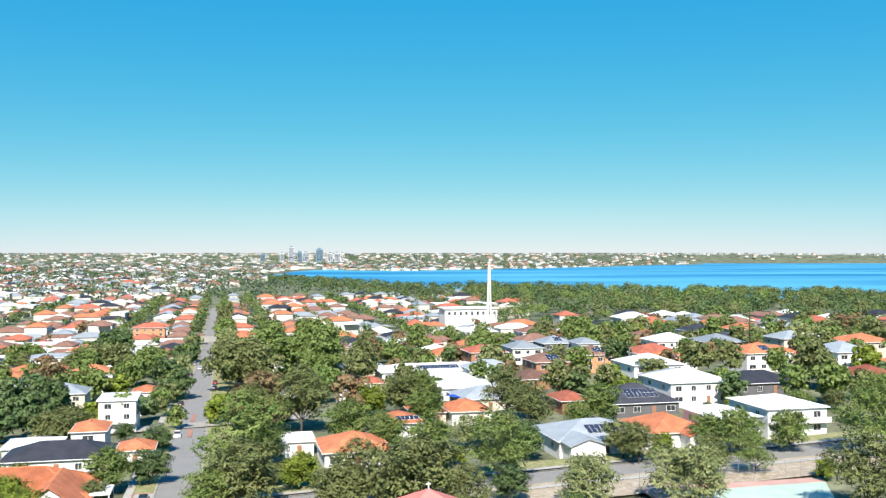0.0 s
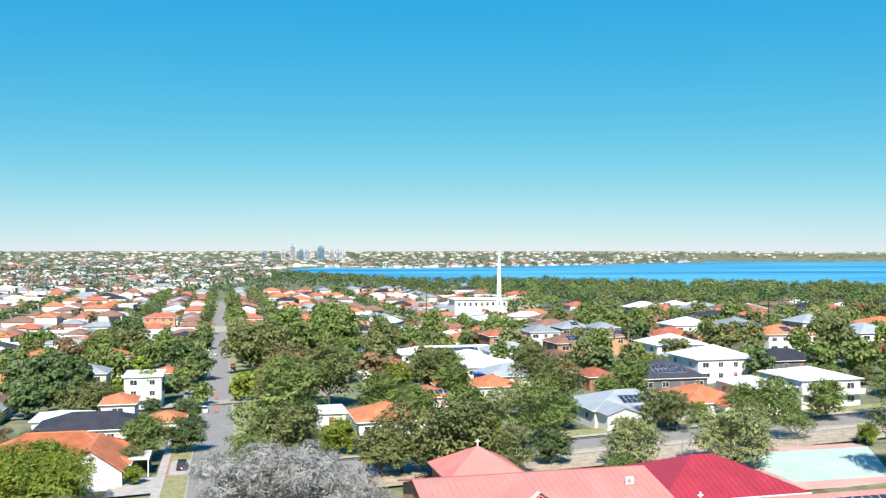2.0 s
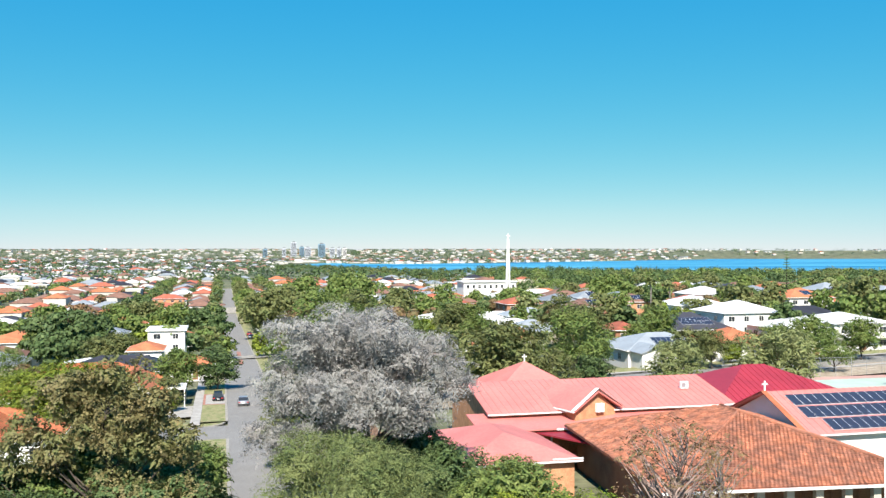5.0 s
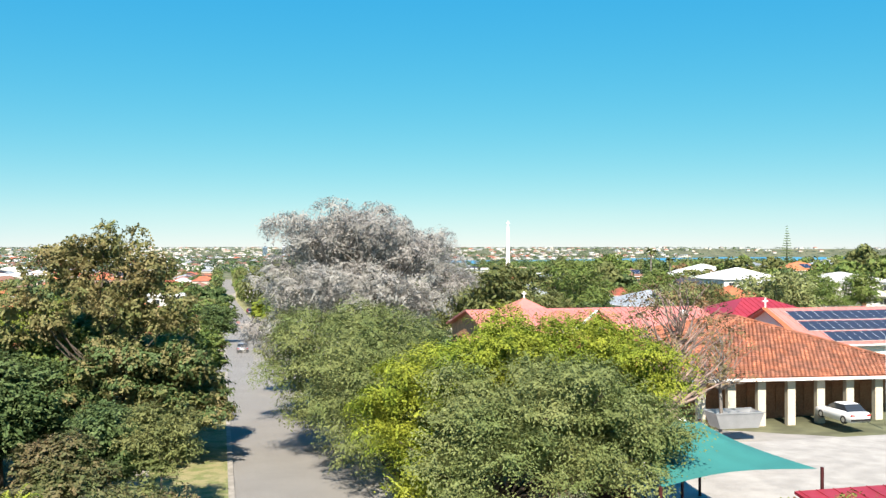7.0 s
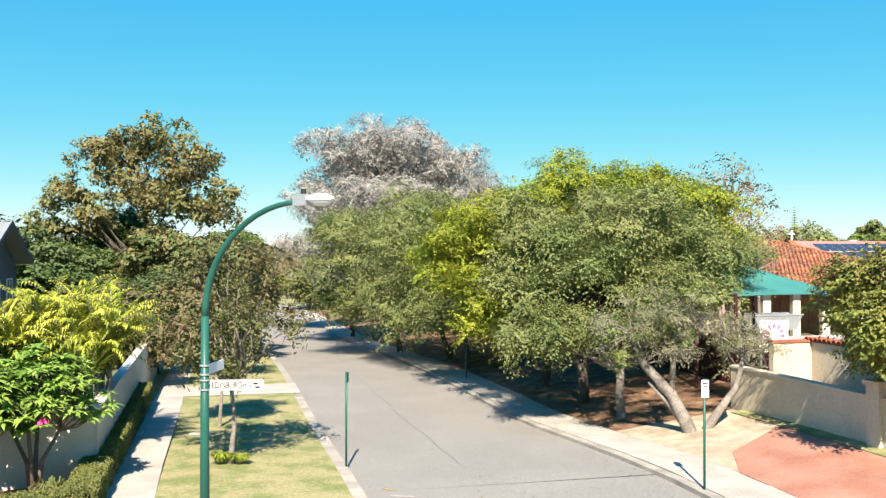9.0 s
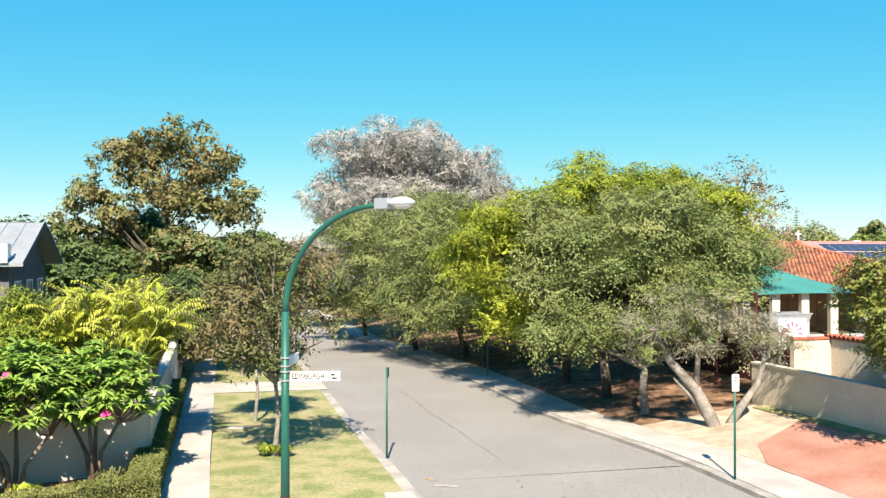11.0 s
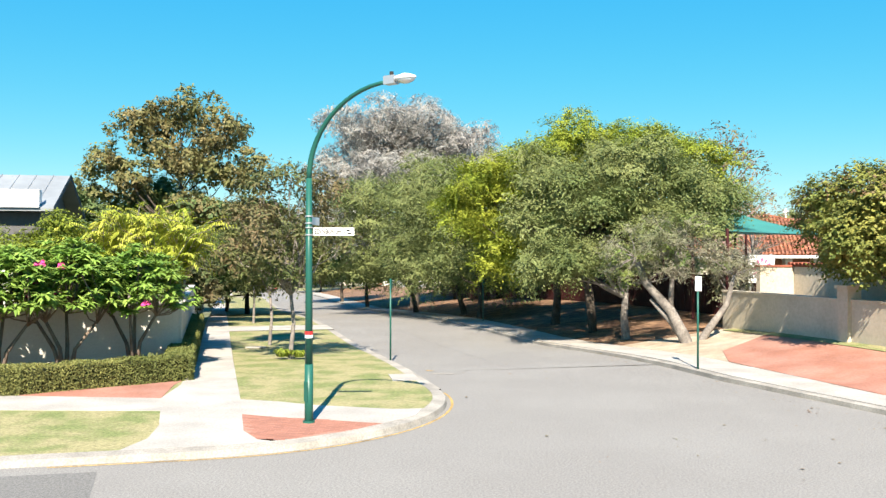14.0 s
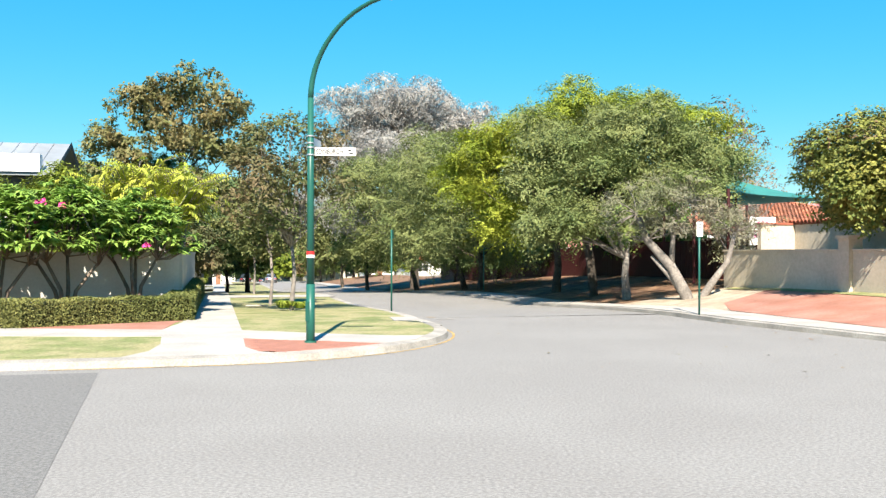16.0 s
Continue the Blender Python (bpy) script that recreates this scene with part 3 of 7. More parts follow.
for a_, b_ in ((18.5, 22.0), (47.5, 51.5), (60, 63.5), (88, 92)):
    strip("driveway_left", a_, b_, -8.8, -3.7, VERGE + 0.008, CONCRETE, "pale concrete driveway crossing the verge", "driveway", 0.1, 2.0)
sheet("pram_ramp", [(-18.2, 22.6), (-17.5, 22.75), (-17.25, 21.45), (-18.0, 21.3)], VERGE + 0.014, CONCRETE, "small pale concrete pad at the kerb", "paving", 0.05)
sheet("service_lid", [(-24.3, 32.0), (-23.6, 31.85), (-23.5, 32.25), (-24.2, 32.4)], VERGE + 0.016, CONCRETE, "small concrete service lid in the lawn", "lid", 0.05)
sheet("paint_mark", [(-16.95, 23.75), (-16.35, 23.65), (-16.35, 23.78), (-16.95, 23.88)], 0.007, KERB, "short worn white paint mark on the road", "road marking")
sheet("paint_mark", [(-17.2, 24.5), (-16.95, 24.3), (-16.9, 24.36), (-17.15, 24.58)], 0.007, YELLOW, "short yellow paint mark on the road", "road marking")


def paver_field(name, inside, x0, x1, y0, y1, z, turn, label):
    """Clay pavers laid in a running bond, each a small block with a chamfer."""
    root = thing(name, pose(0, 0, 0), label, "paving", kind="structure")
    blk = Geo().add([(0.004, 0.004, -0.03), (0.226, 0.004, -0.03), (0.226, 0.112, -0.03), (0.004, 0.112, -0.03), (0.01, 0.01, 0), (0.22, 0.01, 0), (0.22, 0.106, 0), (0.01, 0.106, 0)], [(4, 5, 6, 7), (0, 1, 5, 4), (1, 2, 6, 5), (2, 3, 7, 6), (3, 0, 4, 7)]).mesh("paver", PAVER)
    c, s, n = math.cos(radians(turn)), math.sin(radians(turn)), 0
    rng = random.Random(2)
    for j in range(int((y1 - y0) / 0.116)):
        for i in range(int((x1 - x0) / 0.23)):
            u, v = x0 + i * 0.23 + (0.115 if j % 2 else 0), y0 + j * 0.116
            x, y = u, v
            if all(inside(x + p, y + q) for p in (0.03, 0.2) for q in (0.02, 0.1)) and n < 300:
                put("paver", blk, root, "", pose(x, y, z + rng.uniform(-0.001, 0.001), 0, 0, 0))
                n += 1


PAVER = mat("clay_paver", (0.296, 0.140, 0.103), 0.9, vary=0.15, scale=4, fine=30, bump=0.2, bump_scale=40, objrand=0.10)
_poly = [(-20.97, 16.25), (-20.53, 14.4), (-20.1, 13.6), (-19.75, 13.42), (-19.1, 13.85), (-18.3, 14.6), (-17.85, 15.2), (-18.36, 15.34), (-19.35, 15.72), (-20.08, 15.87)]


def in_poly(x, y, poly=_poly):
    hit = False
    for (ax, ay), (bx, by) in zip(poly, poly[1:] + poly[:1]):
        if (ay > y) != (by > y) and x < (bx - ax) * (y - ay) / (by - ay) + ax:
            hit = not hit
    return hit


paver_field("pavers_corner", in_poly, -21.3, -17.9, 13.4, 16.3, VERGE + 0.014, 0, "red clay pavers round the lamp post")


# ---- trees ----
def blob_leaves(name, lumps, count, size, seed, material, droop=0.0, flat=0.5, wide=0.5, tuft=0.24):
    """Leaves on the skins of many overlapping lumps (x, y, z, radius x/y, radius z): one small bent blade each."""
    rng = np.random.default_rng(seed)
    L = np.array(lumps, float)
    weight = L[:, 3] * (L[:, 3] + L[:, 4])
    which = rng.choice(len(L), count, p=weight / weight.sum())
    twigs = rng.normal(size=(len(L), 18, 3))
    twigs /= np.linalg.norm(twigs, axis=2)[:, :, None]
    d = twigs[which, rng.integers(0, 18, count)] + rng.normal(size=(count, 3)) * tuft
    d /= np.linalg.norm(d, axis=1)[:, None]
    d[:, 2] = np.where((d[:, 2] < -0.2) & (rng.random(count) < 0.6), -d[:, 2], d[:, 2])
    rad = 1.0 - 0.35 * rng.random(count) ** 2 + 0.10 * rng.normal(size=count)
    c = L[which][:, :3] + d * rad[:, None] * np.stack([L[which, 3], L[which, 3], L[which, 4]], 1)
    nrm = d * 1.3 + rng.normal(size=(count, 3)) * 0.5
    nrm[:, 2] += flat * 0.5
    nrm /= np.linalg.norm(nrm, axis=1)[:, None]
    t = np.cross(nrm, rng.normal(size=(count, 3)))
    t[:, 2] -= droop
    t /= np.linalg.norm(t, axis=1)[:, None]
    b = np.cross(nrm, t)
    s = size * (0.6 + 0.8 * rng.random(count))[:, None]
    v = np.empty((count, 4, 3))
    v[:, 0], v[:, 2] = c - t * s * 0.5, c + t * s * 0.5
    v[:, 1], v[:, 3] = c + b * s * wide * 0.5 + nrm * s * 0.1, c - b * s * wide * 0.5 + nrm * s * 0.1
    me = bpy.data.meshes.new(name)
    me.vertices.add(4 * count)
    me.vertices.foreach_set("co", v.ravel())
    me.loops.add(4 * count)
    me.loops.foreach_set("vertex_index", np.arange(4 * count, dtype=np.int32))
    me.polygons.add(count)
    me.polygons.foreach_set("loop_start", np.arange(0, 4 * count, 4, dtype=np.int32))
    me.update(calc_edges=True)
    me.materials.append(material)
    return me


def leaf_mesh(name, c, t, nrm, size, wide, material):
    """One bent four-cornered blade per leaf: centre, direction, normal and length, as arrays."""
    k = len(c)
    nrm = nrm / np.linalg.norm(nrm, axis=1)[:, None]
    t = t - nrm * (t * nrm).sum(1)[:, None]
    t /= np.linalg.norm(t, axis=1)[:, None] + 1e-9
    b = np.cross(nrm, t)
    s = size[:, None]
    v = np.empty((k, 4, 3))
    v[:, 0], v[:, 2] = c - t * s * 0.5, c + t * s * 0.5
    v[:, 1], v[:, 3] = c + b * s * wide * 0.5 + nrm * s * 0.08, c - b * s * wide * 0.5 + nrm * s * 0.08
    me = bpy.data.meshes.new(name)
    me.vertices.add(4 * k)
    me.vertices.foreach_set("co", v.ravel())
    me.loops.add(4 * k)
    me.loops.foreach_set("vertex_index", np.arange(4 * k, dtype=np.int32))
    me.polygons.add(k)
    me.polygons.foreach_set("loop_start", np.arange(0, 4 * k, 4, dtype=np.int32))
    me.update(calc_edges=True)
    me.materials.append(material)
    return me


def spray_leaves(name, lumps, sprays, per, leaf_size, reach, seed, material, droop=0.3, wide=0.4, inner=0.3, up=0.7, under=0.85, cores=None):
    """Leafy sprays at the outer ends of the boughs, each a flat drooping fan of leaves, over a loose dark inside."""
    rng = np.random.default_rng(seed)
    unit = lambda x: x / (np.linalg.norm(x, axis=-1, keepdims=True) + 1e-9)
    L = np.array(lumps, float)
    R = np.stack([L[:, 3], L[:, 3], L[:, 4]], 1)
    weight = L[:, 3] * (L[:, 3] + L[:, 4])
    m = sprays * 4
    which = rng.choice(len(L), m, p=weight / weight.sum())
    d = unit(rng.normal(size=(m, 3)))
    d[:, 2] = np.where((d[:, 2] < -0.1) & (rng.random(m) < under), -d[:, 2], d[:, 2])
    p = L[which, :3] + d * R[which] * (0.82 + 0.26 * rng.random(m))[:, None]
    depth = np.full(m, 9.0)
    for i in range(len(L)):
        q = (((p - L[i, :3]) / R[i]) ** 2).sum(1)
        q[which == i] = 9.0
        depth = np.minimum(depth, q)
    keep = np.flatnonzero((depth > 0.7) | (rng.random(m) < 0.1))[:sprays]
    p, d = p[keep], d[keep]
    n = len(p)
    zed = np.array([0, 0, 1.0])
    axis = unit(d + zed * 0.1 + rng.normal(size=(n, 3)) * 0.4)
    fan = unit(zed * up + d * 0.75 + rng.normal(size=(n, 3)) * 0.22)
    side = unit(np.cross(fan, axis))
    big = reach * (0.6 + 0.8 * rng.random(n))
    rep = lambda x: np.repeat(x, per, axis=0)
    k = n * per
    u, w = rng.random(k) * 1.5 - 0.6, rng.normal(size=k) * 0.42
    A, S, F, B = rep(axis), rep(side), rep(fan), rep(big)
    c = rep(p) + A * (u * B)[:, None] + S * (w * B * (1.05 - 0.45 * np.abs(u)))[:, None] + F * (rng.normal(size=k) * 0.07 * B)[:, None]
    c[:, 2] -= droop * B * np.maximum(u, 0) ** 2 + 0.25 * droop * B * w ** 2
    t = A * 0.7 + S * (np.sign(w) * 0.8)[:, None] + rng.normal(size=(k, 3)) * 0.3
    t[:, 2] -= droop
    nrm = F + rng.normal(size=(k, 3)) * 0.22
    size = leaf_size * (0.6 + 0.8 * rng.random(k))
    j = int(k * inner)
    C = np.array(cores or lumps, float)
    share = C[:, 3] ** 2 * C[:, 4]
    pick = rng.choice(len(C), j, p=share / share.sum())
    ci = C[pick, :3] + unit(rng.normal(size=(j, 3))) * C[pick][:, (3, 3, 4)] * (0.25 + 0.65 * rng.random(j))[:, None]
    c, t, nrm = np.concatenate([c, ci]), np.concatenate([t, rng.normal(size=(j, 3))]), np.concatenate([nrm, rng.normal(size=(j, 3)) + zed * 0.5])
    size = np.concatenate([size, leaf_size * (1.0 + 0.8 * rng.random(j))])
    return leaf_mesh(name, c, t, nrm, size, wide, material)


def form_lumps(forms, seed, each=7, ragged=0.30):
    """Breaks the large forms of a crown (x, y, z, radius, half height) into boughs on their skins."""
    rng = random.Random(seed)
    out = []
    for x, y, z, r, h in forms:
        for i in range(each):
            a, u = 2 * math.pi * (i + rng.uniform(-0.4, 0.4)) / each, rng.uniform(-0.5, 0.95)
            q = math.sqrt(1 - u * u)
            k = 0.82 + rng.uniform(-ragged, ragged) * 0.6
            b = r * rng.uniform(0.24, 0.42)
            out.append((x + math.cos(a) * q * r * k, y + math.sin(a) * q * r * k, z + u * h * k, b, b * rng.uniform(0.45, 0.65)))
    return out


def crown_lumps(height, radius, base, seed, n=26, fill=0.55, lean=(0, 0), top=0.75):
    """Lumps that fill an uneven crown between base and height."""
    rng = random.Random(seed)
    out = []
    mid, hz = (height + base) / 2, (height - base) / 2
    for i in range(n):
        a, u = rng.uniform(0, 2 * math.pi), rng.uniform(-0.85, 1)
        ring = math.sqrt(max(1 - abs(u) ** (2 / top) * 0.9, 0.05)) * rng.uniform(0.35, 0.85)
        r = radius * rng.uniform(0.24, 0.42)
        out.append((math.cos(a) * ring * radius + lean[0] * (u + 1), math.sin(a) * ring * radius + lean[1] * (u + 1), mid + u * hz * 0.8, r, r * rng.uniform(0.6, 0.85)))
    out.append((lean[0], lean[1], mid, radius * fill, hz * 0.62))
    return out


def limbs(height, base, lumps, seed, girth, stems=1, lean=(0, 0), reach=9, crook=0.12, leader=False):
    """A tapered trunk that forks into limbs reaching the lumps of the crown; with a leader, the trunk runs on up through it."""
    rng = random.Random(seed)
    g = Geo()
    bend = lambda k: Vector((rng.uniform(-k, k), rng.uniform(-k, k), rng.uniform(0, k)))
    for k in range(stems):
        ox, oy = (rng.uniform(-0.25, 0.25), rng.uniform(-0.25, 0.25)) if stems > 1 else (0, 0)
        fork = Vector((ox * 3 + lean[0] * 0.5, oy * 3 + lean[1] * 0.5, base * rng.uniform(0.8, 1.05) + 0.12 * (height - base)))
        pts = [Vector((ox, oy, -0.4)), Vector((ox, oy, 0.05)), fork * 0.5 + Vector((rng.uniform(-1, 1) * crook, rng.uniform(-1, 1) * crook, 0)), fork]
        if leader:
            up = [fork + Vector((rng.uniform(-0.2, 0.2) * i, rng.uniform(-0.2, 0.2) * i, (height * 0.82 - fork.z) * i / 4)) for i in range(1, 5)]
            g.tube(pts + up, [girth * q for q in (1.35, 1.1, 0.95, 0.85, 0.66, 0.46, 0.28, 0.1)], 8)
        else:
            g.tube(pts, [girth * 1.35, girth * 1.1, girth * 0.85, girth * 0.7], 8)
        for l in rng.sample(lumps, min(reach, len(lumps))):
            end = Vector(l[:3])
            if leader:
                z0 = min(max(end.z - 0.9 * math.hypot(end.x, end.y) - 0.8, fork.z), height * 0.75)
                w = (z0 - fork.z) / (height * 0.82 - fork.z) * 4
                rail = [fork] + up
                foot = rail[int(w)].lerp(rail[min(int(w) + 1, 4)], w - int(w))
                th = girth * (0.42 - 0.07 * w)
            else:
                foot, th = fork - Vector((0, 0, 0.2)), girth * 0.5
            d = end - foot
            m1 = foot + Vector((d.x * 0.36, d.y * 0.36, d.z * 0.30)) + bend(0.3)
            m2 = foot + Vector((d.x * 0.72, d.y * 0.72, d.z * 0.66)) + bend(0.3)
            g.tube([foot, m1, m2, end], [th, th * 0.7, th * 0.42, max(girth * 0.06, 0.014)], 6, False)
    return g


def tree(x, y, height, radius, base, kind, seed, label, sprays=900, per=24, size=0.16, spread=0.6, n=26, girth=0.25, stems=1, lean=(0, 0), droop=0.3, bark=None, dz=0.0, fill=0.55, wide=0.4, name="tree", top=0.75, reach=9, skirt=None, forms=None, each=7, inner=0.3, up=0.7, under=0.75, lump=1.0, leader=False, second=None):
    """A tapered trunk, limbs and a crown of leafy sprays; forms gives the crown's large masses, second a share of sprays of another colour."""
    root = thing(name, pose(x, y, ground_z(x, y) + dz, 0, 0, 0), label, "tree", "trees")
    if forms:
        lumps, ends = form_lumps(forms, seed, each), [tuple(f) for f in forms]
        ends += lumps[::6]
    else:
        lumps = crown_lumps(height, radius, base, seed, n, fill, lean, top)
        lumps = [(a, b, c, r * lump, q * lump) for a, b, c, r, q in lumps]
        ends = list(lumps)
    part("trunk", limbs(height, base, ends, seed, girth, stems, lean, len(ends) if forms else reach, 0.12, leader), bark or BARK, root, "", True)
    if skirt:  # low hanging boughs round the edge of the crown
        rng = random.Random(seed + 5)
        for i in range(skirt[0]):
            a, k, r = 2 * math.pi * i / skirt[0] + rng.uniform(-0.2, 0.2), rng.uniform(0.7, 0.95), radius * rng.uniform(0.2, 0.28)
            lumps.append((math.cos(a) * radius * k, math.sin(a) * radius * k, skirt[1] + rng.uniform(-0.4, 1.0), r, r * 0.9))
    put("crown", spray_leaves("crown", lumps, sprays, per, size, spread, seed, LEAF[kind], droop, wide, inner, up, under, [(a, b, c, r * 0.75, q * 0.75) for a, b, c, r, q in forms] if forms else None), root)
    if second:
        kind2, share, words, cond = second
        sub = [l for l in lumps if cond(l)]
        put("crown_flush", spray_leaves("crown_flush", sub, int(sprays * share), per, size, spread, seed + 1, LEAF[kind2], droop, wide, 0.1, up), root, words)
    return root


# ---- houses ----
def hip_roof(w, d, z, rise, over, gable=False):
    """Roof with eaves, a soffit and a ridge along the longer side, as one thick shell."""
    a, b = w / 2 + over, d / 2 + over
    g = Geo()
    lo = [(-a, -b, z), (a, -b, z), (a, b, z), (-a, b, z)]
    up = [(x, y, z + 0.18) for x, y, _ in lo]
    if a >= b:
        k = a - (0 if gable else b)
        ridge = [(-k, 0, z + rise), (k, 0, z + rise)]
        faces = [(4, 5, 9, 8), (5, 6, 9), (6, 7, 8, 9), (7, 4, 8)]
    else:
        k = b - (0 if gable else a)
        ridge = [(0, -k, z + rise), (0, k, z + rise)]
        faces = [(4, 5, 8), (5, 6, 9, 8), (6, 7, 9), (7, 4, 8, 9)]
    g.add(lo + up + ridge, [(3, 2, 1, 0), (0, 1, 5, 4), (1, 2, 6, 5), (2, 3, 7, 6), (3, 0, 4, 7)] + faces)
    return g


def gable_roof(w, d, z, rise, over):
    """Two thick slopes meeting at a ridge along x, open at the gable ends."""
    a, b = w / 2 + over, d / 2 + over
    g = Geo()
    for sg in (-1, 1):
        top = [(-a, sg * b, z + 0.18), (a, sg * b, z + 0.18), (a, 0, z + rise), (-a, 0, z + rise)]
        low = [(x, y, q - 0.16) for x, y, q in top]
        f = [(0, 1, 2, 3), (7, 6, 5, 4), (0, 4, 5, 1), (1, 5, 6, 2), (3, 7, 4, 0)]
        g.add(top + low, f if sg < 0 else [q[::-1] for q in f])
    return g


def flat_roof(w, d, z, over):
    a, b = w / 2 + over, d / 2 + over
    g = Geo().box(-a, a, -b, b, z, z + 0.35)
    return g.box(-a + 0.3, a - 0.3, -b + 0.3, b - 0.3, z + 0.35, z + 0.42)


_window_mesh = {}


def window(parent, x, y, z, w, h, turn, sill=True):
    """A framed window standing 4 cm proud of a wall that faces -y before it is turned."""
    key = (round(w, 1), round(h, 1))
    if key not in _window_mesh:
        f = Geo().box(-w / 2, w / 2, -0.05, 0.02, h / 2 - 0.07, h / 2).box(-w / 2, w / 2, -0.05, 0.02, -h / 2, -h / 2 + 0.07)
        f.box(-w / 2, -w / 2 + 0.07, -0.05, 0.02, -h / 2 + 0.07, h / 2 - 0.07).box(w / 2 - 0.07, w / 2, -0.05, 0.02, -h / 2 + 0.07, h / 2 - 0.07).box(-0.03, 0.03, -0.045, 0.02, -h / 2 + 0.07, h / 2 - 0.07)
        p = Geo().box(-w / 2 + 0.07, w / 2 - 0.07, -0.02, 0.01, -h / 2 + 0.07, h / 2 - 0.07)
        _window_mesh[key] = (f.mesh("window", WHITE), p.mesh("pane", GLASS))
    f, p = _window_mesh[key]
    ob = put("window", f, parent, "", pose(x, y, z, 0, 0, turn))
    put("pane", p, ob)
    return ob


def solar(parent, rows, cols, x, y, z, tilt, turn=0.0, pw=1.05, ph=1.75):
    """A field of solar panels, each with its frame, lying on a roof slope: x along it, y up it."""
    base = put("panel_rack", Geo().box(0, cols * (pw + 0.02), 0, rows * (ph + 0.02), 0.03, 0.06).mesh("panel_rack", SIGNWHITE), parent, "pale metal rack under dark blue panels", pose(x, y, z, tilt, 0, turn))
    cell = Geo().box(0.022, pw - 0.022, 0.022, ph - 0.022, 0.062, 0.085).mesh("solar_panel", PANEL)
    for r in range(rows):
        for c in range(cols):
            put("solar_panel", cell, base, "", pose(c * (pw + 0.02), r * (ph + 0.02), 0))
    return base


def house(x, y, w, d, storeys, roof, wall, label, turn=STREET, rise=None, over=0.5, shape="hip", pv=0, seed=0, wing=None, balcony=False, dz=0.0):
    rng = random.Random(seed)
    root = thing("house", pose(x, y, ground_z(x, y) + dz, 0, 0, turn), label, "house", "houses")
    h = 2.75 * storeys + 0.15
    body = Geo().box(-w / 2, w / 2, -d / 2, d / 2, -3.5, h)
    part("house_wall", body, WALLS[wall], root)
    if shape == "flat":
        part("roof", flat_roof(w, d, h, over), ROOF[roof], root)
    else:
        rise = rise or min(0.2 * min(w, d) + 0.3, 2.9)
        part("roof", hip_roof(w, d, h, rise, over), ROOF[roof], root)
        a, b = w / 2 + over + 0.06, d / 2 + over + 0.06
        rim = [(-a, -b), (a, -b), (a, b), (-a, b)]
        gut = Geo()
        for (ax, ay), (bx, by) in zip(rim, rim[1:] + rim[:1]):
            gut.tube([(ax, ay, h + 0.1), (bx, by, h + 0.1)], [0.09, 0.09], 5)
        part("gutter", gut, SIGNWHITE, root)
        if roof in ("orange", "red", "brown"):
            k = max(w, d) / 2 - min(w, d) / 2
            ridge = Geo()
            if w >= d:
                ridge.tube([(-k, 0, h + rise), (k, 0, h + rise)], [0.13, 0.13], 6)
            else:
                ridge.tube([(0, -k, h + rise), (0, k, h + rise)], [0.13, 0.13], 6)
            part("ridge_cap", ridge, ROOF[roof], root)
    for lev in range(storeys):
        zc = 1.55 + 2.75 * lev
        n = max(int(w // 4), 1)
        for i in range(n):
            wx = -w / 2 + w * (i + 0.5) / n
            if lev == 0 and i == n // 2:
                put("door", Geo().box(-0.5, 0.5, -0.06, 0.02, 0, 2.1).mesh("door", BRICK), root, "", pose(wx, -d / 2, 0.15))
                continue
            window(root, wx, -d / 2, zc, rng.choice((1.4, 1.8, 2.4)), 1.4, 0)
        for i in range(max(int(d // 6), 1)):
            window(root, -w / 2, -d / 2 + d * (i + 0.5) / max(int(d // 6), 1), zc, 1.4, 1.2, -90)
            window(root, w / 2, -d / 2 + d * (i + 0.5) / max(int(d // 6), 1), zc, 1.4, 1.2, 90)
    if wing:
        ww, wd, wx, wh = wing[:4]
        up, into = wing[4:] or (0.22 * ww, 2.5)
        part("wing", Geo().box(wx - ww / 2, wx + ww / 2, -d / 2 - wd, -d / 2 - 0.002, -3.5, wh), WALLS[wall], root)
        g2 = gable_roof(wd + into, ww, wh, up, over)
        part("wing_roof", Geo().add([(b + wx, a - d / 2 - wd / 2 + into / 2, c) for a, b, c in g2.v], [f[::-1] for f in g2.f]), ROOF[roof], root)
        part("gable_wall", Geo().add([(wx - ww / 2, -d / 2 - wd, wh), (wx + ww / 2, -d / 2 - wd, wh), (wx, -d / 2 - wd, wh + up * 0.94)], [(0, 1, 2)]), WHITE, root)
    if balcony:
        part("balcony", Geo().box(-w / 2, w / 2, -d / 2 - 1.6, -d / 2 - 0.002, 2.75, 2.95).box(-w / 2, w / 2, -d / 2 - 1.6, -d / 2 - 1.52, 2.95, 3.9), WALLS[wall], root)
    if pv and shape != "flat":
        run, up = (min(w, d) / 2 + over), rise
        tilt = math.degrees(math.atan2(up - 0.18, run))
        solar(root, 2 if run > 5 else 1, pv, -pv * 0.5 * (0.6 if w < d else 1), -d / 2 - over + run * 0.28, h + 0.18 + (up - 0.18) * 0.28 + 0.03, tilt)
    return root


# ---- the far shore, the towers and the wider suburb ----
NEAR_S, NEAR_V = 20.0, 17.5          # the lots of the farther suburb, along and across the street


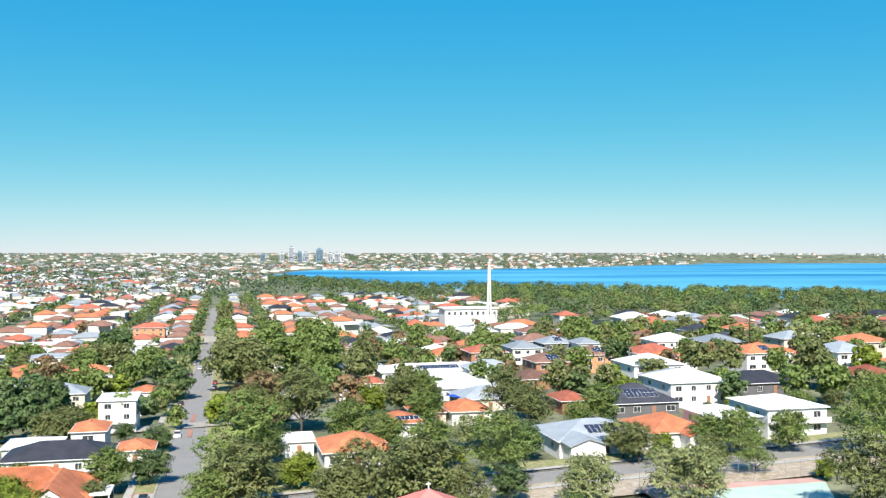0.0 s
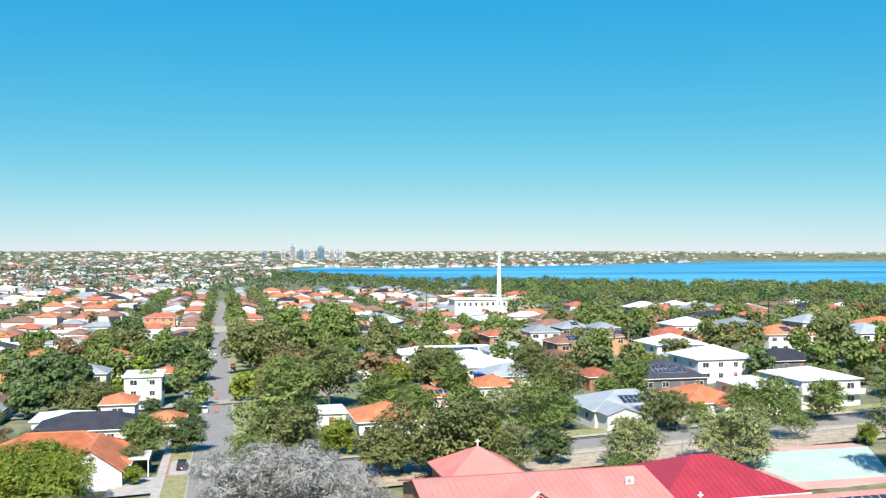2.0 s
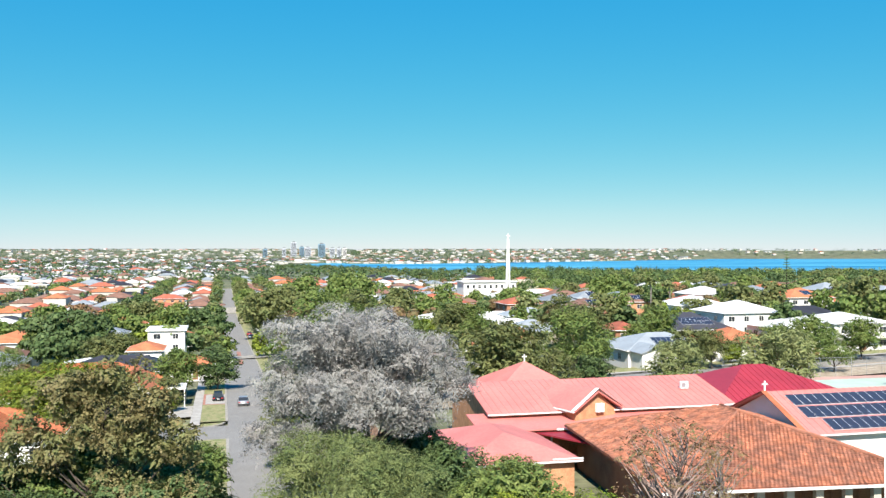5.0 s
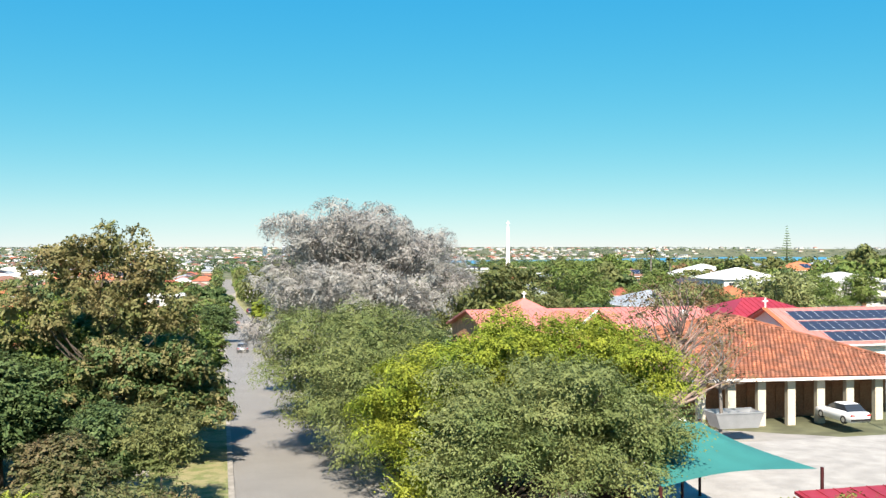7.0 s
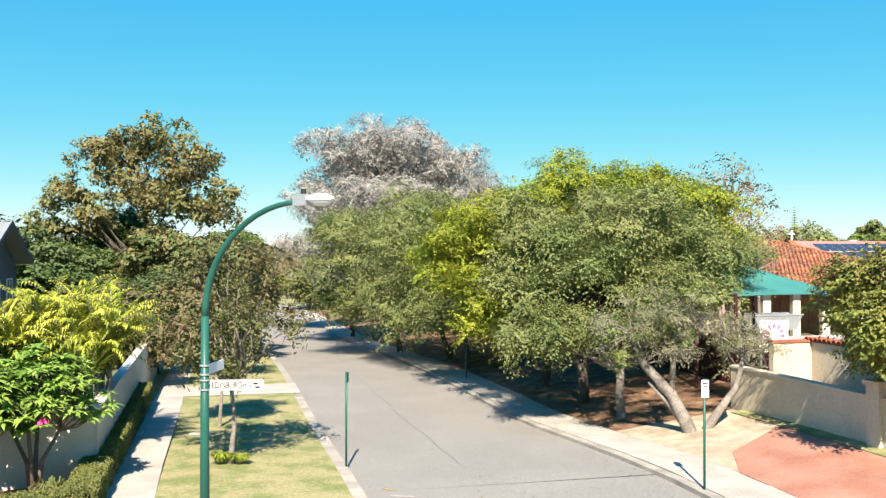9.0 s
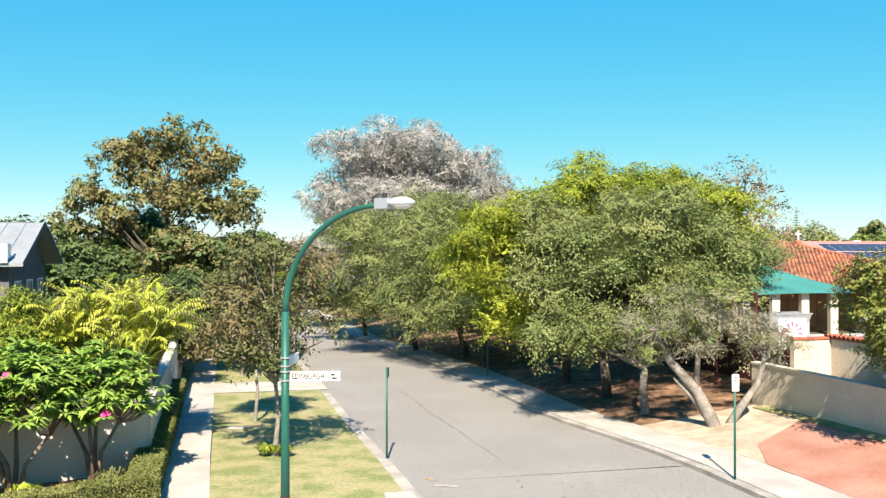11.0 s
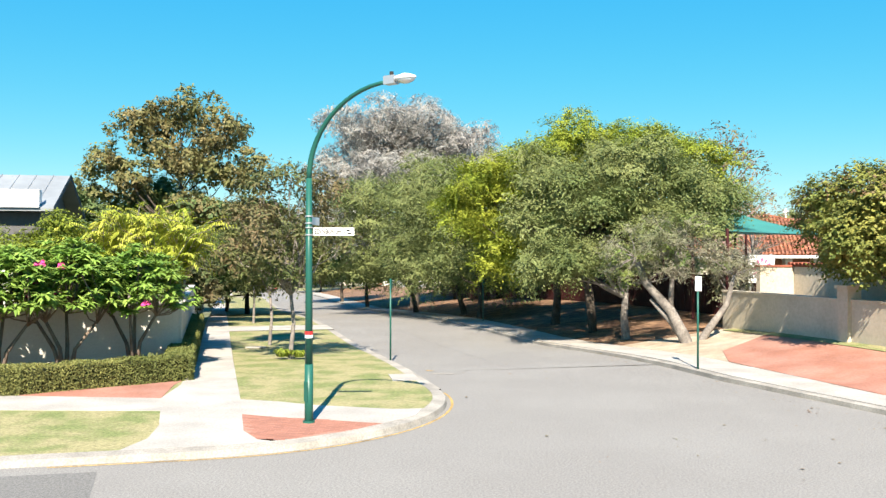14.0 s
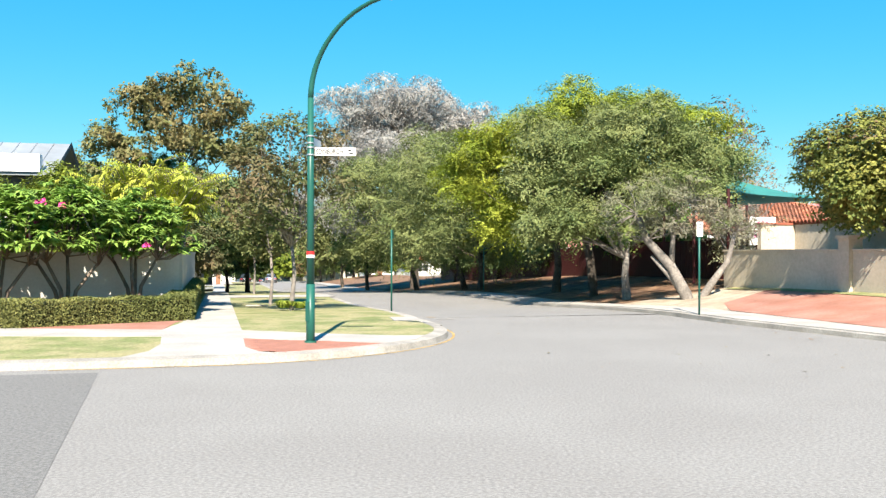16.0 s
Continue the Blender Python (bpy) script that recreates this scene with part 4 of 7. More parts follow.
def lots():
    """House lots on the street's own grid between 430 and 980 m out; every fifth row is a street lined with trees."""
    rng = random.Random(15)
    houses, verges = [], []
    for i in range(30):
        for j in range(-36, 42):
            s, v = 395 + NEAR_S * i + rng.uniform(-3, 3), NEAR_V * j + rng.uniform(-2, 2)
            x, y = st(s, v)
            if abs(v) < 13 or abs(x) > 0.56 * y + 10 or y < 430 or y > shore(x)[0] - 190 or (x > 40 + 0.03 * y and y > 610) or (x > 4 and x < 62 and 590 < y < 655):
                continue
            if j % 5 == 2:
                verges += [(x + rng.uniform(-3, 3), y + rng.uniform(-4, 4)) for k in range(2)]
            else:
                houses.append((x, y))
    return houses, verges


LOTS, VERGES = lots()


def far_suburb():
    """Roofs and walls too far off to count, each kind joined into one mesh."""
    rng = random.Random(5)
    kinds = ["orange"] * 4 + ["white"] * 4 + ["grey"] * 4 + ["brown"] * 6 + ["red"] * 3 + ["dark"] * 2
    roofs, walls = {k: Geo() for k in sorted(set(kinds))}, Geo()
    spots = [(x, y) for x, y in LOTS if rng.random() < 0.7]
    for i in range(4600):
        y = 960 * (4780 / 960) ** (rng.random() ** 0.8)
        x = rng.uniform(-0.56, 0.56) * y
        near, far = shore(x)
        if (x > -430 and near - 190 < y < far + 12) or (x > -300 and y < near):
            continue
        spots.append((x, y))
    for x, y in spots:
        w, d, h = rng.uniform(13, 21), rng.uniform(10, 15), rng.choice((3, 3, 3, 6))
        if y > 2200:
            w, d, h = w * 1.15, d * 1.15, h + 1
        a = radians(STREET + rng.choice((0, 90)) + rng.uniform(-4, 4))
        ca, sa, z = math.cos(a), math.sin(a), ground_z(x, y)
        turn = lambda vs: [(x + ca * p - sa * q, y + sa * p + ca * q, z + r) for p, q, r in vs]
        b = Geo().box(-w / 2, w / 2, -d / 2, d / 2, -1, h)
        walls.add(turn(b.v), b.f)
        kind = rng.choice(kinds if y < 960 else ("white", "grey", "brown", "white", "grey", "red", "dark", "brown"))
        r = flat_roof(w, d, h, 0.3) if kind == "white" and rng.random() < 0.5 else hip_roof(w, d, h, 0.22 * min(w, d), 0.5)
        roofs[kind].add(turn(r.v), r.f)
        if rng.random() < 0.3 and y < 1000:
            w2 = w * rng.uniform(0.4, 0.6)
            r = hip_roof(w2, d * 0.6, h - 0.3, 0.2 * w2, 0.4)
            roofs[kind].add(turn([(p + w * 0.2, q - d * 0.6, c) for p, q, c in r.v]), r.f)
    root = thing("far_suburb", pose(0, 0, 0), "distant suburb of white, orange and red roofs among trees", "suburb", kind="stuff")
    part("far_walls", walls, WHITEWALL, root)
    for k, g in roofs.items():
        part("far_roofs", g, ROOF[k], root, k + " roofs far away")


far_suburb()


def far_woods():
    """Canopies of street trees, gardens, the wooded foreshore and the far hills."""
    rng = random.Random(11)
    near_zone, far_zone = {"green": [], "olive": [], "dark": [], "rust": []}, {"dark": [], "shade": []}
    def crown(x, y, h, r, kinds):
        z, k = ground_z(x, y), rng.choice(kinds)
        for i in range(4):
            a, q = rng.uniform(0, 6.28), rng.uniform(0.2, 0.55) * r
            near_zone[k].append((x + math.cos(a) * q, y + math.sin(a) * q, z + h * rng.uniform(0.45, 0.75), r * rng.uniform(0.5, 0.7), h * rng.uniform(0.25, 0.36)))
    for x, y in VERGES:
        if rng.random() < 0.8:
            crown(x, y, rng.uniform(6, 10), rng.uniform(4, 6), ("green", "olive", "dark", "dark", "green"))
    for x, y in LOTS:
        for k in range(rng.choice((0, 1, 1, 2))):
            crown(x + rng.uniform(7, 10) * rng.choice((-1, 1)), y + rng.uniform(-9, 9), rng.uniform(4, 8), rng.uniform(2.2, 4.2), ("green", "olive", "dark", "dark", "rust"))
    for i in range(70):  # the avenue goes on down the hill
        s = 420 + 8.5 * i
        for v in (-8.5, 9.5):
            x, y = st(s + rng.uniform(-2, 2), v + rng.uniform(-1, 1))
            if y < shore(x)[0] - 40:
                crown(x, y, rng.uniform(6, 10), rng.uniform(3.5, 5), ("olive", "dark", "green", "olive"))
    for i in range(900):  # the wooded foreshore of the river
        x = rng.uniform(30, 640)
        y = rng.uniform(560 + 0.12 * max(0, 300 - x), shore(x)[0] - 12)
        crown(x, y, rng.uniform(9, 15), rng.uniform(6, 10), ("dark", "olive", "dark", "green"))
    for i in range(260):
        x = rng.uniform(-300, 60)
        near = shore(x)[0]
        crown(x, rng.uniform(near - 330, near - 20), rng.uniform(7, 12), rng.uniform(5, 8), ("dark", "olive", "dark"))
    for i in range(9000):
        y = 960 * (4800 / 960) ** (rng.random() ** 0.7)
        x = rng.uniform(-0.56, 0.56) * y
        near, far = shore(x)
        if not (x > -430 and near - 40 < y < far + 8):
            r = rng.uniform(4, 8) * (1 + y / 3500)
            far_zone[rng.choice(("dark", "shade"))].append((x, y, ground_z(x, y) + 3.5, r, rng.uniform(4, 7)))
    root = thing("far_woods", pose(0, 0, 0), "distant tree canopy between roofs and along the river", "woods", kind="stuff")
    for i, (k, lumps) in enumerate(near_zone.items()):
        put("far_canopy", blob_leaves("far_canopy", lumps, 34 * len(lumps), 1.5, 40 + i, LEAF[k], 0, 0.6, 0.7, 0.5), root)
    for i, (k, lumps) in enumerate(far_zone.items()):
        put("far_canopy", blob_leaves("far_canopy", lumps, 20 * len(lumps), 3.4, 50 + i, LEAF[k], 0, 0.6, 0.8, 0.5), root)


far_woods()


def tower(x, y, w, d, h, material, floors, label):
    root = thing("tower_block", pose(x, y, ground_z(x, y) - 1, 0, 0, 12), label, "tower", "far tower blocks")
    part("tower_wall", Geo().box(-w / 2, w / 2, -d / 2, d / 2, 0, h), material, root)
    part("roof", Geo().box(-w / 4, w / 4, -d / 4, d / 4, h, h + 4), GREYWALL, root)
    for i in range(floors):
        z = 4 + (h - 6) * i / floors
        part("window", Geo().box(-w / 2 + 1, w / 2 - 1, -d / 2 - 0.4, -d / 2 + 0.1, z, z + (h / floors) * 0.5), GLASS, root)


TOWER_A = mat("far_tower_concrete", (0.50, 0.54, 0.60), 0.8, vary=0.1, scale=0.05, fine=0.3, bump=0)
TOWER_B = mat("far_tower_blue_glass", (0.20, 0.32, 0.42), 0.4, vary=0.1, scale=0.05, fine=0.3, bump=0)
for px, pw, ph, m_, fl in ((-497, 20, 74, TOWER_A, 16), (-470, 16, 52, TOWER_B, 12), (-450, 22, 48, TOWER_A, 10), (-405, 24, 66, TOWER_B, 14), (-370, 18, 44, TOWER_A, 9), (-348, 16, 46, TOWER_A, 9), (-330, 14, 44, WHITE, 9), (-590, 16, 42, TOWER_B, 9), (-528, 14, 46, TOWER_A, 10)):
    tower(px * 1.31, 3900, pw * 1.2, pw, ph * 0.86, m_, fl, "distant apartment tower beyond the river")


def white_church(x, y):
    root = thing("white_church", pose(x, y, ground_z(x, y), 0, 0, STREET), "white modern church with a tall slender bell spire", "church")
    part("nave", Geo().box(-30, 7, 4, 22, -2, 11), WHITE, root)
    part("side_hall", Geo().box(7, 27, 12, 30, -2, 12), CREAM, root)
    part("nave_roof", Geo().box(-31, 8, 3, 23, 11, 11.7), ROOF["white"], root)
    for i in range(9):
        window(root, -27 + i * 4, 4, 8.0, 1.8, 2.6, 0)
    sp, top = Geo(), 31.5 - ground_z(x, y)
    for dx in (-1.0, 1.0):
        sp.tube([(dx * 1.3, 0, -1), (dx * 0.8, 0, 20), (dx * 0.5, 0, top - 1)], [0.8, 0.6, 0.35], 6)
    part("spire", sp, WHITE, root, "twin white concrete fins")
    part("cross", Geo().box(-0.25, 0.25, -0.25, 0.25, top - 2, top + 2.5).box(-1.3, 1.3, -0.25, 0.25, top + 0.6, top + 1.2), WHITE, root)


white_church(31.8, 618)

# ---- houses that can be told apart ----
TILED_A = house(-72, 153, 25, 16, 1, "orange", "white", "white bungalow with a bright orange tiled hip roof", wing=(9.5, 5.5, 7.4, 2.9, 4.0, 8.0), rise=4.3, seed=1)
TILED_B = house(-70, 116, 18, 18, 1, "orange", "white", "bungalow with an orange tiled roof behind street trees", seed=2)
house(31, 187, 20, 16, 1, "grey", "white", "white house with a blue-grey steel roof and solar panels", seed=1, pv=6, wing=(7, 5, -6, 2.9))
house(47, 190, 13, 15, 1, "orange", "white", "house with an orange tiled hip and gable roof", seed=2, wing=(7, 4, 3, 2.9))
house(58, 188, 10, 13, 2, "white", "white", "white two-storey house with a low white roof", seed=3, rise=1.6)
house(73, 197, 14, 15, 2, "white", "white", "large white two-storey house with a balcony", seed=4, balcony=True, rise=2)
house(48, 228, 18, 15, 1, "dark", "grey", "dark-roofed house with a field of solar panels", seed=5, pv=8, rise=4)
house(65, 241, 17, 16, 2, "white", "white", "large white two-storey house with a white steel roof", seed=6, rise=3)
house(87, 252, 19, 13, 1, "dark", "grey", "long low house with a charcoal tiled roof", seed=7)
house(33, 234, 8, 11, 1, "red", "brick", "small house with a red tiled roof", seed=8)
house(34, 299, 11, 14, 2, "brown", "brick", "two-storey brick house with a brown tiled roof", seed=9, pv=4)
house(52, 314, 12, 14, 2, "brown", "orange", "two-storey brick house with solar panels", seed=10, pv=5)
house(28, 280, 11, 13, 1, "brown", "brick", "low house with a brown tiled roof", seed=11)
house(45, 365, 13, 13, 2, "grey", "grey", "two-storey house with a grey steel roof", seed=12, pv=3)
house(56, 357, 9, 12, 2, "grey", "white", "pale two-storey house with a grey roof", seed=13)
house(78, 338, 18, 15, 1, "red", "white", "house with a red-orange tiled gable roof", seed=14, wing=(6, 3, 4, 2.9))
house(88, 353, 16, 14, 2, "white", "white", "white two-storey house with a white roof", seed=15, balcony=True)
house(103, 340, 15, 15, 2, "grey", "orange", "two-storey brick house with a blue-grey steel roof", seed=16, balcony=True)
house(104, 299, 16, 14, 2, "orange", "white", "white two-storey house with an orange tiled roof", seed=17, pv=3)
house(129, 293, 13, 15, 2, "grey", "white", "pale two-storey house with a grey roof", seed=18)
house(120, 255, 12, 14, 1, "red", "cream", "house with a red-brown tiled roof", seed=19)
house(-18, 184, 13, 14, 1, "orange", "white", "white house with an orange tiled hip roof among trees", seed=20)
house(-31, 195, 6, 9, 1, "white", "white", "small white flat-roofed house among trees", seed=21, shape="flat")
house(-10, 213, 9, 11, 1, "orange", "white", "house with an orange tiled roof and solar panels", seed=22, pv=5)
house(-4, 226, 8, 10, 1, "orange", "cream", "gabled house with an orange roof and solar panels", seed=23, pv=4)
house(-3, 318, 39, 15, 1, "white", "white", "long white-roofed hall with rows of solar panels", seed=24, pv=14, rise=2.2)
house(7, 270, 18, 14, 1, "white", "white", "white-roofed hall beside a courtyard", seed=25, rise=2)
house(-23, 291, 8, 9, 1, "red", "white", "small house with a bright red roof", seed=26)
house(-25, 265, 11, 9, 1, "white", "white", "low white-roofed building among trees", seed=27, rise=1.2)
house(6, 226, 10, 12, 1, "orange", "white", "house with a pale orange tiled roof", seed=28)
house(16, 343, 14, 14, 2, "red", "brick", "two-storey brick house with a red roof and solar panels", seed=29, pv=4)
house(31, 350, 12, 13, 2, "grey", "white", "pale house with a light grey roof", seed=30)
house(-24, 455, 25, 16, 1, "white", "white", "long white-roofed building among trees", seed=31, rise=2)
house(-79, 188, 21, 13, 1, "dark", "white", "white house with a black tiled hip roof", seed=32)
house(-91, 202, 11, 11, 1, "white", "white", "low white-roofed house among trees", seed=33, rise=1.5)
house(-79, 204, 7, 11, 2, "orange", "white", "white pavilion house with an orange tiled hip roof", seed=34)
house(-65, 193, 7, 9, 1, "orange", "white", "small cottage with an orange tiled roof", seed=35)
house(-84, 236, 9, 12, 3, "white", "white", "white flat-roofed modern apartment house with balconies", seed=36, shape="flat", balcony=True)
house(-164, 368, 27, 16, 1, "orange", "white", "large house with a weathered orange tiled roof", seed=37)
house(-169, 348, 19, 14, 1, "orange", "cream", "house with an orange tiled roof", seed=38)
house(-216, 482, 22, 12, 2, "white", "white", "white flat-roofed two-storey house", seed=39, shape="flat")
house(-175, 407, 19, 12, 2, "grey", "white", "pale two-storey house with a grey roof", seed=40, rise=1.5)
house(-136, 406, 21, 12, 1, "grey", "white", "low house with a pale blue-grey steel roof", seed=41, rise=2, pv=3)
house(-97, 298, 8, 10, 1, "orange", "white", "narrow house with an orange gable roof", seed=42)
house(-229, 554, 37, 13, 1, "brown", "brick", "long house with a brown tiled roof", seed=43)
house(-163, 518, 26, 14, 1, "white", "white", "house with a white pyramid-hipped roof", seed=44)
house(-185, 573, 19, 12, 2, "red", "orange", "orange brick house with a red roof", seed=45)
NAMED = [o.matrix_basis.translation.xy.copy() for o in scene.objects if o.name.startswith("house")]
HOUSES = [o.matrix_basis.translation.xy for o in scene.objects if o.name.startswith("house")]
# broad garden trees between these houses: place, kind and size
TREES_A = ((-75, 310, 1, 1.48), (-63, 312, 1, 1.43), (-69, 316, 1, 1.62), (-64, 353, 3, 1.7), (-48, 355, 3, 1.7), (-56, 362, 3, 1.7), (-34, 219, 1, 1.46), (-44, 221, 5, 1.65), (-59, 239, 6, 1.06), (-53, 241, 0, 1.03), (-56, 242, 6, 1.17), (-37, 166, 3, 1.39), (-31, 145, 4, 1.5), (-25, 160, 6, 0.92), (-20, 195, 0, 1.2), (-13, 145, 1, 1.02), (-4, 137, 4, 1.65), (10, 159, 3, 1.02), (-4, 221, 0, 0.99), (-9, 235, 4, 1.49), (-24, 240, 5, 1.23), (-28, 317, 1, 1.3))
TREES_B = ((11, 146, 2, 0.73), (-2, 170, 0, 1.11), (-44, 330, 3, 1.58), (-11, 191, 0, 0.83), (-36, 141, 0, 0.93), (-16, 142, 4, 1.02), (4, 138, 1, 0.74), (-35, 184, 0, 0.8), (23, 140, 7, 0.95), (38, 138, 7, 1.1), (35, 174, 4, 0.97), (53, 179, 0, 0.81), (57, 173, 0, 1.01), (67, 174, 0, 0.91), (37, 211, 0, 1.07), (47, 231, 6, 1.11), (20, 206, 1, 1.03), (65, 153, 6, 0.51), (62, 131, 1, 1.06), (80, 167, 3, 1.05), (91, 233, 0, 1.04), (98, 226, 0, 1.15))
TREES_C = ((75, 232, 2, 1.0), (32, 248, 1, 1.02), (80, 288, 4, 1.45), (16, 222, 1, 1.18), (14, 377, 0, 1.13), (22, 379, 0, 1.1), (18, 381, 0, 1.25), (104, 253, 1, 1.18), (59, 309, 2, 1.28), (91, 286, 1, 0.95), (37, 169, 1, 0.68), (95, 196, 0, 1.28), (-119, 247, 2, 1.66), (-109, 249, 2, 1.61), (-114, 253, 2, 1.7), (-93, 214, 4, 1.07), (-87, 216, 4, 1.03), (-90, 218, 4, 1.17), (-89, 233, 6, 1.1), (-83, 235, 0, 1.06), (-86, 236, 6, 1.21), (-150, 385, 4, 1.7))
TREES_D = ((-138, 387, 4, 1.7), (-144, 392, 4, 1.7), (-121, 294, 0, 1.21), (-113, 296, 0, 1.17), (-117, 299, 0, 1.33), (-108, 312, 0, 1.39), (-60, 163, 0, 0.93), (-54, 167, 2, 0.87), (-84, 292, 2, 1.21), (-101, 329, 2, 1.36), (-63, 200, 2, 0.8), (-71, 149, 6, 0.97), (-137, 315, 5, 1.56), (-59, 153, 4, 0.61), (-198, 420, 0, 1.09), (-190, 422, 0, 1.05), (-194, 424, 0, 1.19), (-182, 493, 2, 1.46), (-174, 495, 2, 1.41), (-178, 498, 2, 1.6), (-124, 428, 2, 1.06), (-118, 430, 2, 1.02))
TREES_E = ((-121, 432, 2, 1.16), (-68, 232, 0, 0.67), (-109, 223, 2, 1.11), (-105, 233, 2, 1.36))
TREE_SPOTS = TREES_A + TREES_B + TREES_C + TREES_D + TREES_E


def fill_suburb():
    """Houses and trees on the remaining lots, set out along the street's own grid."""
    rng = random.Random(21)
    kinds = [("orange", "white"), ("red", "brick"), ("white", "white"), ("white", "cream"), ("grey", "white"), ("brown", "cream"), ("white", "white"), ("dark", "white"), ("grey", "cream"), ("brown", "white"), ("orange", "cream")]
    words = {"orange": "orange tiled roof", "red": "red-brown tiled roof", "white": "white steel roof", "grey": "grey steel roof", "brown": "brown tiled roof", "dark": "charcoal tiled roof"}
    trees = []
    for i in range(14):
        for j in range(-15, 17):
            s, v = 190 + 21 * i + rng.uniform(-3, 3), 19.5 * j + rng.uniform(-2, 2)
            x, y = st(s, v)
            if abs(v) < 16 or y < 130 or abs(x) > 0.52 * y + 15 or y > 470:
                continue
            if y < 190 and x > -40:
                continue
            ok = all((Vector((x, y)) - h).length > 19 for h in HOUSES)
            ok = ok and all((x - q[0]) ** 2 + (y - q[1]) ** 2 > (7 + 3 * q[3]) ** 2 for q in TREE_SPOTS)
            if ok and rng.random() < 0.6:
                roof, wall = rng.choice(kinds)
                two = rng.random() < 0.25
                house(x, y, rng.uniform(13, 17), rng.uniform(12, 16), 2 if two else 1, roof, wall, ("two-storey " if two else "single-storey ") + wall.replace("brick", "brick-walled") + " house with a " + words[roof], seed=100 + 40 * i + j, shape="flat" if roof == "white" and rng.random() < 0.35 else "hip", pv=rng.choice((0, 0, 0, 4)))
                if rng.random() < 0.55:
                    trees.append((x + rng.uniform(-3, 3), y - rng.uniform(8.5, 11)))
            elif ok:
                trees += [(x + rng.uniform(-6, 6), y + rng.uniform(-6, 6)) for k in range(2)]
            elif rng.random() < 0.5:
                trees.append((x + rng.uniform(-9, 9), y + rng.uniform(-9, 9)))
    return [t for t in trees if all((Vector(t) - h).length > 9.5 for h in HOUSES)]


SPARE = fill_suburb()

# ---- trees of the middle distance ----
MASTERS, FAR_LUMPS = [], {}
for k, (kind, hh, rr, bb) in enumerate((("green", 9, 4.6, 0.9), ("olive", 11, 5.0, 1.2), ("dark", 8, 4.0, 0.6), ("green", 12, 6.2, 1.2), ("olive", 8, 4.2, 0.8), ("rust", 9, 4.0, 1.0), ("lime", 7, 3.6, 0.8), ("willow", 9, 5.2, 0.8))):
    lm = crown_lumps(hh, rr, bb, 300 + k, 30, top=0.55)
    MASTERS.append((limbs(hh, bb, lm, 300 + k, 0.2).mesh("trunk", BARK, True), spray_leaves("crown", lm, 430, 17, 0.36, 0.85, 300 + k, LEAF[kind], 0.3, 0.55, 0.25), kind, lm))
WORD = {"green": "leafy green tree in a garden", "olive": "olive-green gum tree in a garden", "dark": "dense dark green tree", "rust": "garden tree with rust-coloured leaves", "lime": "bright green tree in a garden", "willow": "drooping pale green street tree"}


def mid_tree(x, y, k, size, turn):
    tm, cm, kind, lumps = MASTERS[k]
    if math.hypot(x, y) > 240:
        c, s_, z = math.cos(radians(turn)), math.sin(radians(turn)), ground_z(x, y)
        FAR_LUMPS.setdefault(kind, []).extend((x + size * (c * a - s_ * b), y + size * (s_ * a + c * b), z + size * h, size * r, size * q) for a, b, h, r, q in lumps)
        return
    root = thing("tree", Matrix.Translation((x, y, ground_z(x, y) - 0.2)) @ pose(0, 0, 0, 0, 0, turn) @ Matrix.Scale(size, 4), WORD[kind], "tree", "suburban trees")
    put("trunk", tm, root)
    put("crown", cm, root)


_r = random.Random(77)
for x, y in SPARE:
    mid_tree(x, y, _r.choice((0, 0, 1, 1, 2, 3, 4, 5, 6, 7)), _r.uniform(0.75, 1.2), _r.uniform(0, 360))
for i in range(70):  # street trees on both sides
    s = 95 + 9.5 * i
    for v in (-8.6, 9.0):
        if s < (228 if v < 0 else 300) or _r.random() < 0.2:
            continue
        x, y = st(s + _r.uniform(-2, 2), v + _r.uniform(-0.5, 2.5) * (1 if v > 0 else -0.4))
        mid_tree(x, y, _r.choice((0, 1, 3, 7, 4)) if v > 0 else _r.choice((2, 4, 0)), _r.uniform(0.85, 1.25) if v > 0 else _r.uniform(0.6, 0.9), _r.uniform(0, 360))
for x, y, k, sz in TREE_SPOTS:
    mid_tree(x, y, k, sz, _r.uniform(0, 360))


def scatter_trees():
    """Garden trees wherever no house, street or other tree stands."""
    rng = random.Random(99)
    taken = [(o.matrix_basis.translation.x, o.matrix_basis.translation.y, 11.0 if o.name.startswith("house") else 5.0) for o in scene.objects if o.parent is None and (o.name.startswith("house") or o.name.startswith("tree"))]
    made = 0
    for i in range(6000):
        y = rng.uniform(128, 480)
        x = rng.uniform(-0.52, 0.52) * y - 5
        s, v = (x - C_X) * E_X + (y - C_Y) * E_Y, (x - C_X) * E_Y - (y - C_Y) * E_X
        if -8 < v < 8.5 or (v > 0 and 114 < s < 134) or (96 < s < 104 and v < 0) or 211 < s < 226 or (x > 20 and y < 152):
            continue
        if v < 0 and v > -22 and s < 200:
            continue
        if any((x - a) ** 2 + (y - b) ** 2 < r * r for a, b, r in taken):
            continue
        if any(abs(x - q.x + 0.1 * (q.y - y)) < 8 and 0 < q.y - y < 24 for q in NAMED) and rng.random() < 0.8:
            continue
        taken.append((x, y, 5.0))
        near_gap = rng.uniform(0.4, 0.75) if x > 20 else rng.uniform(0.45, 0.9)
        mid_tree(x, y, rng.choice((0, 2, 1, 2, 3, 4, 4, 5, 6, 7)), near_gap, rng.uniform(0, 360))
        made += 1
        if made > 210:
            break


